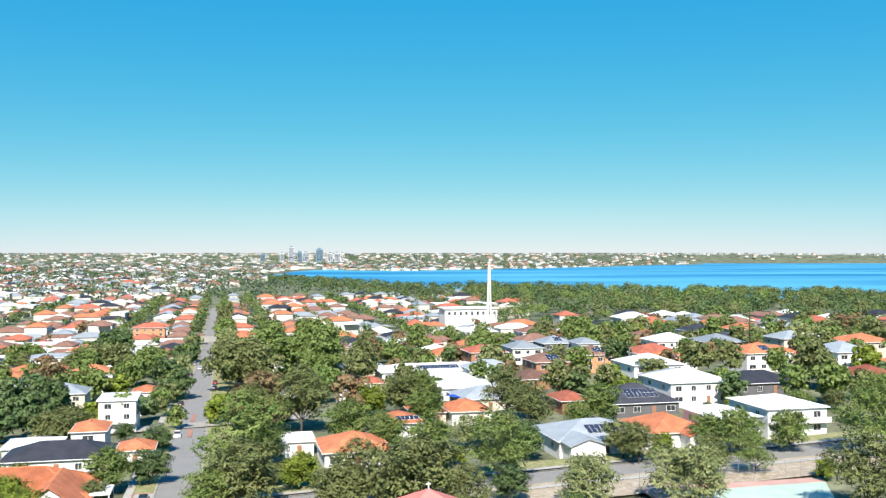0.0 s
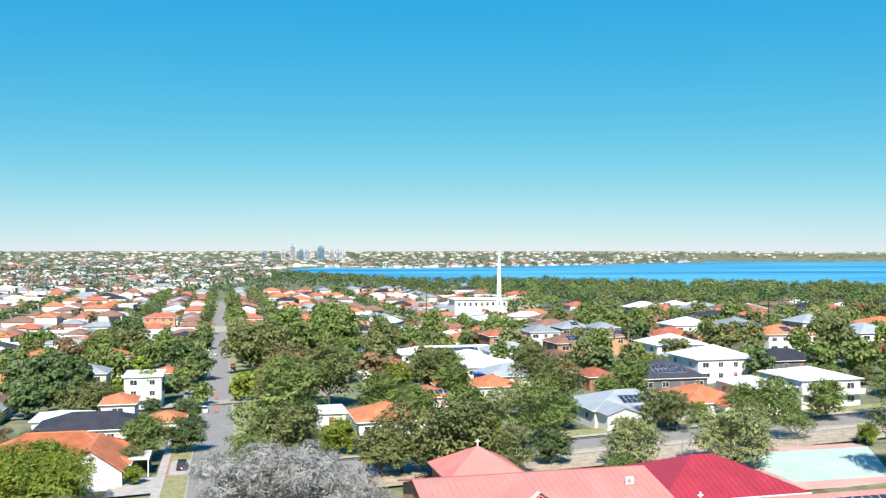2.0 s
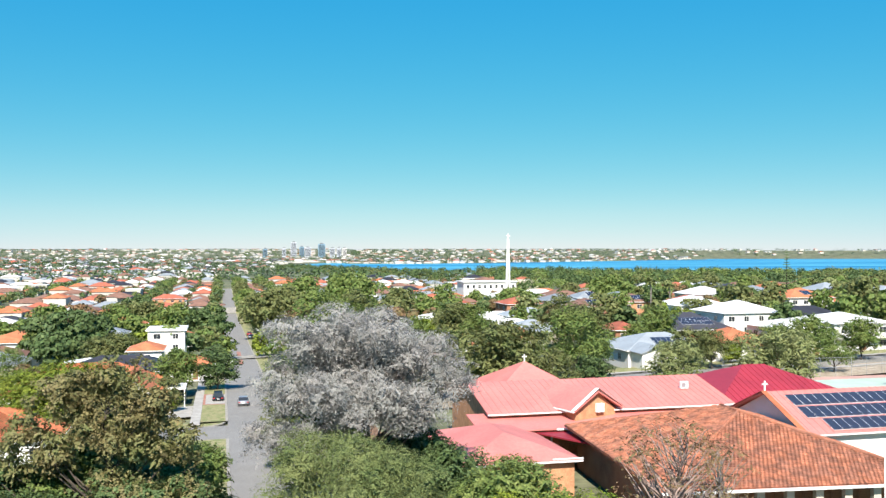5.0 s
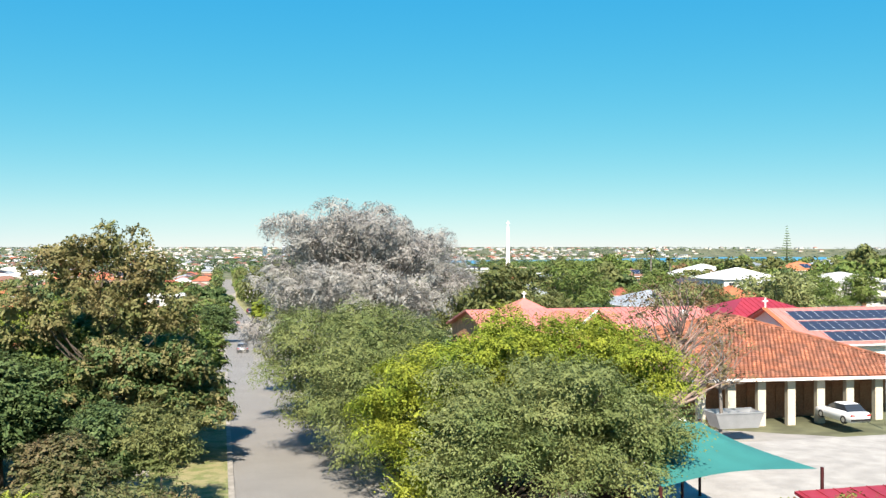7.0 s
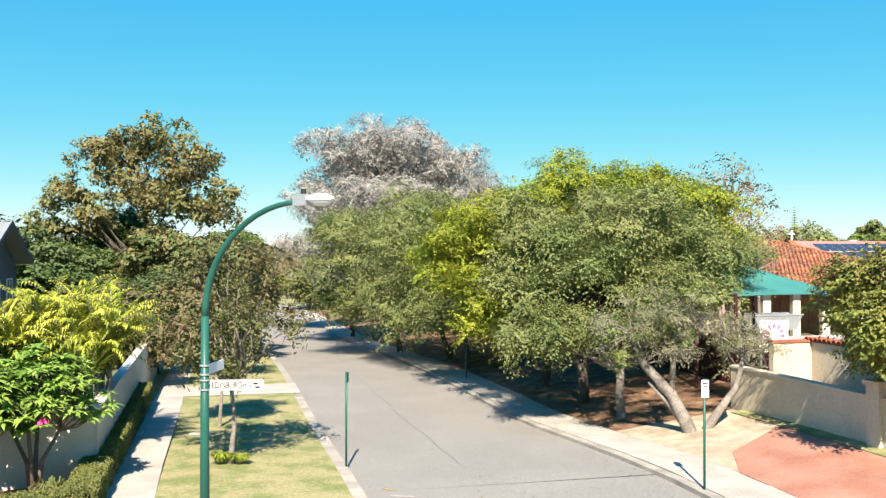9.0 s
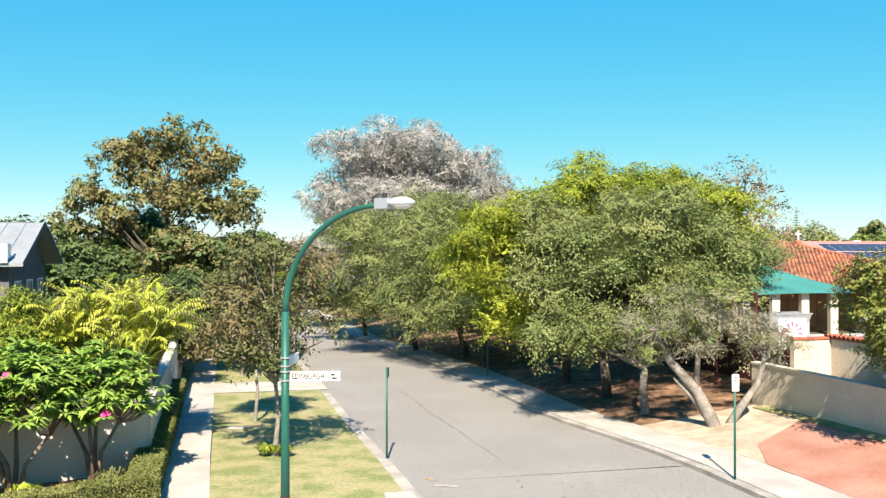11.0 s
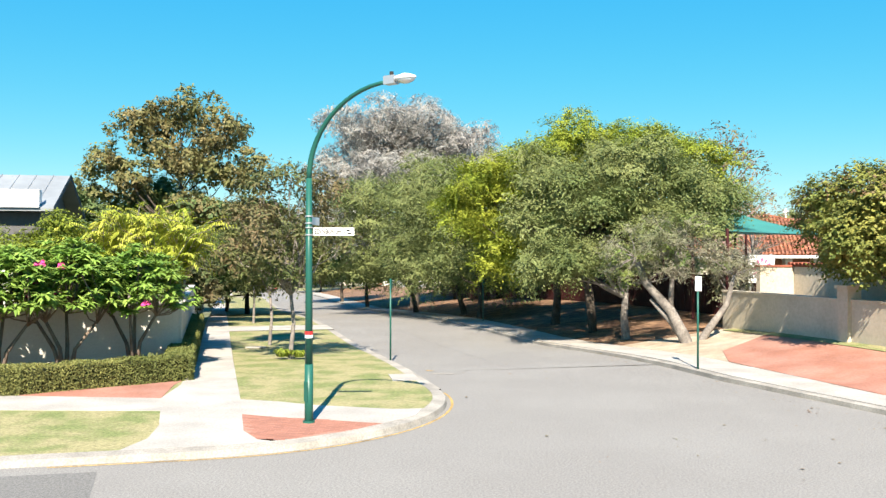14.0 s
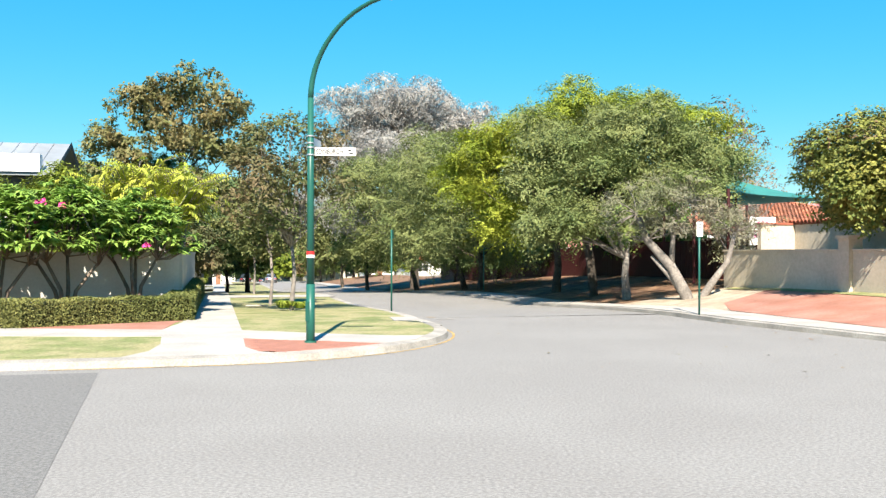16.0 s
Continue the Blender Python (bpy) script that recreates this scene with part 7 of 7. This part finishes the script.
def corner_house():
    root = thing("house", pose(-45.2, 41.2, 0.0, 0, 0, STREET), "two-storey house with shade-darkened grey walls and a pale steel gable roof", "house")
    part("house_wall", Geo().box(-9, 9, -4.2, 4.2, -0.2, 5.5).add([(9, -4.2, 5.5), (9, 4.2, 5.5), (9, 0, 7.3), (-9, -4.2, 5.5), (-9, 4.2, 5.5), (-9, 0, 7.3)], [(0, 1, 2), (3, 5, 4)]), GREYWALL, root)
    part("roof", gable_roof(18, 8.4, 5.5, 2.05, 0.7), ROOF["grey"], root)
    part("roof_ribs", sheet_ribs(18, 8.4, 5.5, 2.05, 0.7), ROOF["grey"], root)
    part("barge_board", Geo().add([(9.72, -4.95, 5.42), (9.72, 0, 7.42), (9.72, 4.95, 5.42), (9.72, -4.95, 5.72), (9.72, 0, 7.66), (9.72, 4.95, 5.72)], [(0, 1, 4, 3), (1, 2, 5, 4)]), GREYWALL, root)
    # closed box; the porch's shade is only in its wall colour
    part("porch", Geo().box(-9, 5.6, -8.4, -4.203, -0.2, 4.9), GREYWALL, root)
    part("porch_roof", Geo().add([(-9.5, -9.1, 4.95), (6.2, -9.1, 4.95), (6.2, -4.25, 6.2), (-9.5, -4.25, 6.2), (-9.5, -9.1, 4.8), (6.2, -9.1, 4.8), (6.2, -4.25, 6.05), (-9.5, -4.25, 6.05)], [(0, 1, 2, 3), (4, 7, 6, 5), (0, 4, 5, 1), (1, 5, 6, 2), (3, 2, 6, 7), (0, 3, 7, 4)]), ROOF["grey"], root)
    part("downpipe", Geo().tube([(6.0, -8.6, -0.2), (6.0, -8.6, 4.8)], [0.05, 0.05], 8), SIGNWHITE, root)
    for i in range(3):
        window(root, 8.99 + 0.02, -2.6 + 2.6 * i, 4.2, 1.2, 1.3, 90)
    for i in range(4):
        window(root, -7 + 3.6 * i, -8.4, 3.6, 1.8, 1.5, 0)
    part("parapet", Geo().box(3.6, 9.1, -5.02, -4.98, 5.68, 6.5).box(9.06, 9.1, -4.98, -4.3, 5.9, 6.5), SIGNWHITE, root, "white parapet panel above the eave")
    part("screen_wall", Geo().box(2.5, 9.5, -12, -11.8, -0.2, 3.4), WHITE, root)


corner_house()

# ---- the school's boundary on the right ----
lowL, lowR = st(6.2, 10.7), st(-22, 10.9)
wall_run("retaining_wall", [lowL, lowR], -0.3, 2.02, 0.3, LIMESTONE, "cream rendered retaining wall beside the driveway")
pier = st(-1.2, 10.72)
tagged(put("wall_pier", Geo().box(-0.26, 0.26, -0.26, 0.26, 0.0, 2.42).box(-0.33, 0.33, -0.33, 0.33, 2.42, 2.54).mesh("wall_pier", LIMESTONE), None, "", pose(*pier, 0, 0, 0, STREET)), "cream rendered pier with a square cap", "pier")
wall_run("upper_wall", [st(4.4, 11.0), st(4.4, 12.6), st(-22, 12.8)], 0.2, 3.05, 0.25, LIMESTONE, "cream rendered upper wall with a tiled coping", ROOF["red"])
sheet("planter_bed", [st(4.2, 10.9), st(4.2, 12.5), st(-22, 12.7), st(-22, 11.0)], 1.7, DIRT, "raised planting bed between two walls", "garden bed", 0.1)
gate_pole = thing("flower_board", pose(-2.9, 35.9, 1.75, 0, 0, STREET), "white school board with a painted flower", "sign board")
part("board", Geo().box(-0.62, 0.62, -0.03, 0.03, 0.55, 1.75), SIGNWHITE, gate_pole)
fl = Geo()
for i in range(12):
    a = 2 * math.pi * i / 12
    fl.add([(0.18 * math.cos(a), -0.036, 1.15 + 0.18 * math.sin(a)), (0.46 * math.cos(a + 0.12), -0.036, 1.15 + 0.46 * math.sin(a + 0.12)), (0.46 * math.cos(a - 0.12), -0.036, 1.15 + 0.46 * math.sin(a - 0.12))], [(0, 2, 1)])
part("petal", fl, PINKFLOWER, gate_pole, "pink painted petals")
part("post", Geo().tube([(-0.5, 0.06, -1.5), (-0.5, 0.06, 1.8)], [0.04, 0.04], 8).tube([(0.5, 0.06, -1.5), (0.5, 0.06, 1.8)], [0.04, 0.04], 8), STEEL, gate_pole)


def picket_fence(s0, s1, v, h, gap, dz):
    root = thing("school_fence", pose(0, 0, 0), "dark red steel picket fence along the school bank, tree shade put into its colour", "fence")
    n = int((s1 - s0) / gap)
    slat = Geo().box(-0.105, 0.105, -0.012, 0.012, 0.05, h).mesh("slat", FENCE)
    post = Geo().box(-0.045, 0.045, -0.045, 0.045, -0.5, h + 0.1).mesh("post", FENCE)
    turn = math.degrees(math.atan2(E_Y, E_X))
    for i in range(n + 1):
        x, y = st(s0 + gap * i, v)
        z = ground_z(*st(s0 + gap * i, 0)) + dz
        put("slat", slat, root, "", pose(x, y, z, 0, 0, turn))
        if i % 12 == 0:
            put("post", post, root, "", pose(*st(s0 + gap * i, v + 0.06), z, 0, 0, turn))
    for zz in (0.3, h - 0.25):
        a, b = st(s0, v + 0.04), st(s1, v + 0.04)
        part("rail", Geo().tube([(*a, ground_z(*st(s0, 0)) + dz + zz), (*st((s0 + s1) / 2, v + 0.04), ground_z(*st((s0 + s1) / 2, 0)) + dz + zz), (*b, ground_z(*st(s1, 0)) + dz + zz)], [0.03, 0.03, 0.03], 6), FENCE, root)


picket_fence(6.6, 66, 13.2, 1.9, 0.24, 0.98)


def red_shed():
    root = thing("school_shed", pose(1.6, 33.5, 0.8, 0, 0, STREET), "low shed with a dark red steel roof by the playground", "shed")
    part("shed_wall", Geo().box(0.6, 16, 0.6, 3.0, -0.8, 2.4), FENCE, root)
    part("roof", Geo().add([(0.2, 0.2, 2.5), (17, 0.2, 2.5), (17, 3.4, 2.95), (0.2, 3.4, 2.95), (0.2, 0.2, 2.38), (17, 0.2, 2.38), (17, 3.4, 2.83), (0.2, 3.4, 2.83)], [(0, 1, 2, 3), (4, 7, 6, 5), (0, 4, 5, 1), (1, 5, 6, 2), (3, 2, 6, 7), (0, 3, 7, 4)]), REDROOF, root)
    for i in range(22):
        x = 0.4 + 0.77 * i
        part("roof_rib", Geo().tube([(x, 0.22, 2.515), (x, 3.38, 2.965)], [0.02, 0.02], 5), REDROOF, root)


red_shed()


# ---- cars ----
def car_body(w, l, h, hood):
    """A car's lower body and cabin as one smooth lofted shell; nose towards +y."""
    prof = [(-l / 2, 0.32, 0.78), (-l / 2 + 0.08, 0.2, 0.92), (-l * 0.3, 0.18, 0.96), (l * 0.12, 0.18, 0.95), (l * 0.34, 0.18, 0.86), (l / 2 - 0.12, 0.22, 0.72), (l / 2, 0.34, 0.6)]
    g = Geo()
    n = len(prof)
    for y, z0, z1 in prof:
        e = 0.88 if abs(y) > l / 2 - 0.1 else 1.0
        g.v += [(-w / 2 * e, y, z0), (-w / 2 * e, y, z0 + (z1 - z0) * 0.6), (-w / 2 * e * 0.93, y, z1), (w / 2 * e * 0.93, y, z1), (w / 2 * e, y, z0 + (z1 - z0) * 0.6), (w / 2 * e, y, z0)]
    for i in range(n - 1):
        for j in range(5):
            g.f.append((6 * i + j, 6 * i + j + 1, 6 * i + j + 7, 6 * i + j + 6))
        g.f.append((6 * i + 5, 6 * i, 6 * i + 6, 6 * i + 11))
    g.f += [tuple(range(6))[::-1], tuple(6 * (n - 1) + j for j in range(6))]
    return g


def car(x, y, turn, paint, label, suv=False, dz=0.0):
    w, l, h = (1.86, 4.5, 1.7) if suv else (1.78, 4.4, 1.45)
    root = thing("car", pose(x, y, ground_z(x, y) + dz, 0, 0, turn), label, "car", "parked cars")
    part("body", car_body(w, l, h, 0.9), paint, root, "", True)
    b0, b1, t0, t1 = (-l * 0.47, l * 0.2, -l * 0.43, l * 0.02) if suv else (-l * 0.4, l * 0.2, -l * 0.25, l * 0.02)
    k, q = w / 2 * 0.9, w / 2 * 0.72
    cab = [(-k, b0, 0.93), (k, b0, 0.93), (k, b1, 0.93), (-k, b1, 0.93), (-q, t0, h - 0.05), (q, t0, h - 0.05), (q, t1, h - 0.05), (-q, t1, h - 0.05)]
    part("window", Geo().add(cab, [(0, 1, 5, 4), (1, 2, 6, 5), (2, 3, 7, 6), (3, 0, 4, 7)]), GLASS, root, "dark glass")
    part("roof", Geo().add([(-q, t0, h - 0.06), (q, t0, h - 0.06), (q, t1, h - 0.06), (-q, t1, h - 0.06), (-q * 0.9, t0 + 0.12, h), (q * 0.9, t0 + 0.12, h), (q * 0.9, t1 - 0.12, h), (-q * 0.9, t1 - 0.12, h)], [(4, 5, 6, 7), (0, 1, 5, 4), (1, 2, 6, 5), (2, 3, 7, 6), (3, 0, 4, 7)]), paint, root, "", True)
    for sx in (-1, 1):
        for sy in (-l * 0.3, l * 0.31):
            wh = part("wheel", Geo().tube([(sx * (w / 2 - 0.2), sy, 0.31), (sx * (w / 2 + 0.01), sy, 0.31)], [0.31, 0.31], 16), BLACK, root, "black tyre")
            part("rim", Geo().tube([(sx * (w / 2 + 0.011), sy, 0.31), (sx * (w / 2 + 0.02), sy, 0.31)], [0.19, 0.17], 12), ALU, wh)
        part("tail_light", Geo().box(sx * w * 0.36 - 0.16, sx * w * 0.36 + 0.16, -l / 2 - 0.012, -l / 2 + 0.1, 0.68, 0.8), REDTAPE, root)
    part("bumper", Geo().box(-w * 0.45, w * 0.45, -l / 2 - 0.03, -l / 2 + 0.05, 0.3, 0.48), BLACK, root)
    part("number_plate", Geo().box(-0.18, 0.18, -l / 2 - 0.02, -l / 2 + 0.02, 0.55, 0.66), SIGNWHITE, root)


P_WHITE = mat("white_car_paint", (0.78, 0.78, 0.77), 0.25, vary=0.0, bump=0, spec=0.6)
P_DARK = mat("black_car_paint", (0.015, 0.016, 0.02), 0.2, vary=0.0, bump=0, spec=0.6)
P_SILVER = mat("silver_car_paint", (0.45, 0.47, 0.50), 0.3, metal=0.6, vary=0.0, bump=0)
P_RED = mat("red_car_paint", (0.25, 0.02, 0.02), 0.25, vary=0.0, bump=0, spec=0.6)
car(17.6, 70.3, 12, P_WHITE, "white sedan parked in front of the tiled hall", dz=0.35)
car(-50.6, 153.5, STREET, P_DARK, "black off-roader parked on the verge", True, 0.1)
car(*st(127, -1.2), STREET, P_SILVER, "silver sedan on the street", dz=0.02)
car(*st(202, -2.9), STREET + 180, P_WHITE, "white hatchback on the street", dz=0.02)
for i, (s, v, p, suv) in enumerate(((176, -6.0, P_WHITE, True), (250, 5.2, P_DARK, True), (262, -4.6, P_DARK, False), (287, -4.6, P_SILVER, False), (300, -4.6, P_WHITE, False), (318, 5.2, P_RED, False), (336, -4.6, P_SILVER, False), (352, -4.6, P_DARK, False), (380, -1.8, P_WHITE, False), (405, -4.6, P_SILVER, True), (300, 5.2, P_SILVER, False))):
    car(*st(s, v), STREET, p, ("off-roader" if suv else "car") + " parked beside the street, " + ("dark" if p is P_DARK else "pale" if p in (P_WHITE, P_SILVER) else "red"), suv, 0.06)


def court():
    root = thing("sports_court", pose(49, 139, 0, 0, 0, STREET), "pale green school sports court with a pink border", "court", kind="structure")
    z = ground_z(49, 139) + 0.12
    part("court_border", Geo().box(-14, 22, -12, 12, z - 0.3, z), mat("faded_pink_court", (0.44, 0.27, 0.23), 0.9, vary=0.1, scale=0.3, bump=0.1), root)
    part("court_surface", Geo().box(-8, 20, -9, 9, z - 0.2, z + 0.012), mat("pale_green_court", (0.36, 0.46, 0.39), 0.9, vary=0.1, scale=0.3, bump=0.1), root)
    post = Geo().tube([(0, 0, -0.5), (0, 0, 3.2)], [0.035, 0.035], 6).mesh("fence_post", STEEL)
    for i in range(13):
        put("fence_post", post, root, "", pose(-14 + 3 * i, 12.3, z))
    for zz in (1.5, 3.1):
        part("fence_rail", Geo().tube([(-14, 12.3, z + zz), (22, 12.3, z + zz)], [0.025, 0.025], 6), STEEL, root)


court()


def flagpole(x, y):
    root = thing("flagpole", pose(x, y, 0.5), "slim white flagpole beside the car park", "flagpole")
    part("pole", Geo().tube([(0, 0, -0.3), (0, 0, 6.2)], [0.06, 0.04], 10), SIGNWHITE, root, "", True)
    part("finial", Geo().tube([(0, 0, 6.2), (0, 0, 6.32)], [0.07, 0.03], 8), SIGNWHITE, root)


flagpole(20.6, 69.5)


def skip_bin(x, y):
    root = thing("skip_bin", pose(x, y, 0.45, 0, 0, 12), "grey steel skip bin in the car park", "skip bin")
    g = Geo().add([(-1.5, -0.8, 0.1), (1.5, -0.8, 0.1), (1.5, 0.8, 0.1), (-1.5, 0.8, 0.1), (-1.9, -0.9, 1.2), (1.9, -0.9, 1.2), (1.9, 0.9, 1.2), (-1.9, 0.9, 1.2)], [(3, 2, 1, 0), (0, 1, 5, 4), (1, 2, 6, 5), (2, 3, 7, 6), (3, 0, 4, 7)])
    part("tub", g, STEEL, root)
    part("rim", Geo().box(-1.95, 1.95, -0.95, -0.87, 1.15, 1.25).box(-1.95, 1.95, 0.87, 0.95, 1.15, 1.25), STEEL, root)


skip_bin(8.2, 66.7)


def road_wear():
    """A sealed crack and dry leaves on the road."""
    dark = mat("tyre_worn_asphalt", (0.217, 0.212, 0.198), 0.92, vary=0.24, scale=26, fine=75, bump=0.2, bump_scale=90)
    rng = random.Random(4)
    def ribbon(pts, w):
        g = Geo()
        for i, (x, y) in enumerate(pts):
            d = Vector(pts[min(i + 1, len(pts) - 1)]) - Vector(pts[max(i - 1, 0)])
            n = Vector((-d.y, d.x)).normalized() * w * (0.6 + 0.5 * rng.random())
            g.v += [(x + n.x, y + n.y, 0.006), (x - n.x, y - n.y, 0.006)]
        g.f = [(2 * i + 1, 2 * i + 3, 2 * i + 2, 2 * i) for i in range(len(pts) - 1)]
        return g
    pts = [st(2 + 0.8 * i, -0.4 + rng.uniform(-.06, .06)) for i in range(30)]
    tagged(new("sealed_crack", ribbon(pts, 0.008).mesh("sealed_crack", dark)), "thin dark sealed crack in the asphalt", "road marking", kind="structure")
    leaf_bits = Geo()
    for i in range(260):
        s, v = rng.uniform(-24, 14), rng.choice((rng.uniform(-3.5, 4.3), rng.uniform(3.6, 4.4)))
        x, y = st(s, v)
        a, r = rng.uniform(0, 6.3), rng.uniform(0.02, 0.05)
        leaf_bits.add([(x + r * math.cos(a + q) * (1 if q % 3 < 1 else 0.5), y + r * math.sin(a + q), 0.012 + 0.015 * rng.random()) for q in (0, 1.57, 3.14, 4.71)], [(0, 1, 2, 3)])
    tagged(new("fallen_leaves", leaf_bits.mesh("fallen_leaves", LEAF["rust"])), "scattered dry leaves on the road", "leaves", kind="stuff")


road_wear()


def plant_tuft(x, y, r, h, seed, kind, label):
    """A low clump of strap leaves."""
    rng = random.Random(seed)
    root = thing("garden_plant", pose(x, y, VERGE), label, "plant", "low garden plants")
    v, f = [], []
    for i in range(110):
        a, k = rng.uniform(0, 6.28), rng.uniform(0, 0.6) * r
        p, o = Vector((math.cos(a) * k, math.sin(a) * k, 0)), Vector((math.cos(a), math.sin(a), 0))
        sd, ln = Vector((-o.y, o.x, 0)) * 0.018, r * rng.uniform(0.5, 0.9)
        m, e = p + o * ln * 0.5 + Vector((0, 0, h * rng.uniform(0.7, 1.1))), p + o * ln + Vector((0, 0, h * rng.uniform(0.2, 0.9)))
        n = len(v)
        v += [p - sd, p + sd, m + sd * 1.3, m - sd * 1.3, e]
        f += [(n, n + 1, n + 2, n + 3), (n + 3, n + 2, n + 4)]
    part("leaves", Geo().add(v, f), LEAF[kind], root)["kind"] = "stuff"


plant_tuft(-22.0, 27.1, 0.34, 0.24, 1, "lime", "clump of green strap leaves round the tree trunk")
plant_tuft(-21.45, 27.05, 0.3, 0.2, 2, "lime", "clump of green strap leaves round the tree trunk")
plant_tuft(-27.4, 20.7, 0.4, 0.5, 3, "palm", "yellowish strap-leaved plant behind the hedge")
plant_tuft(-26.6, 21.3, 0.38, 0.5, 4, "palm", "yellowish strap-leaved plant behind the hedge")
plant_tuft(-25.0, 22.6, 0.4, 0.55, 5, "olive", "pale strap-leaved plant behind the hedge")


def coping_tiles():
    """A row of terracotta barrel tiles on top of the upper wall, each a piece of its own."""
    root = thing("wall_tiles", pose(0, 0, 0), "row of terracotta barrel tiles capping the upper wall", "roof tiles", kind="structure")
    g, n = Geo(), 7
    for k, y in enumerate((-0.24, 0.24)):
        for r in (0.12, 0.1):
            g.v += [(r * math.cos(math.pi * i / (n - 1)), y, r * math.sin(math.pi * i / (n - 1)) * 0.8) for i in range(n)]
    for i in range(n - 1):
        g.f += [(i, i + 1, 2 * n + i + 1, 2 * n + i), (n + i, 3 * n + i, 3 * n + i + 1, n + i + 1), (i, n + i, n + i + 1, i + 1), (2 * n + i, 2 * n + i + 1, 3 * n + i + 1, 3 * n + i)]
    me = g.mesh("tile", ROOF["red"], True)
    rng = random.Random(8)
    for i in range(62):
        s = 4.4 - 0.235 * i
        put("tile", me, root, "", pose(*st(s, 12.6 + 0.2 * (4.4 - s) / 26.4), 3.121 + rng.uniform(0, 0.012), rng.uniform(-3, 3), 0, STREET + 90 + rng.uniform(-3, 3)))


coping_tiles()
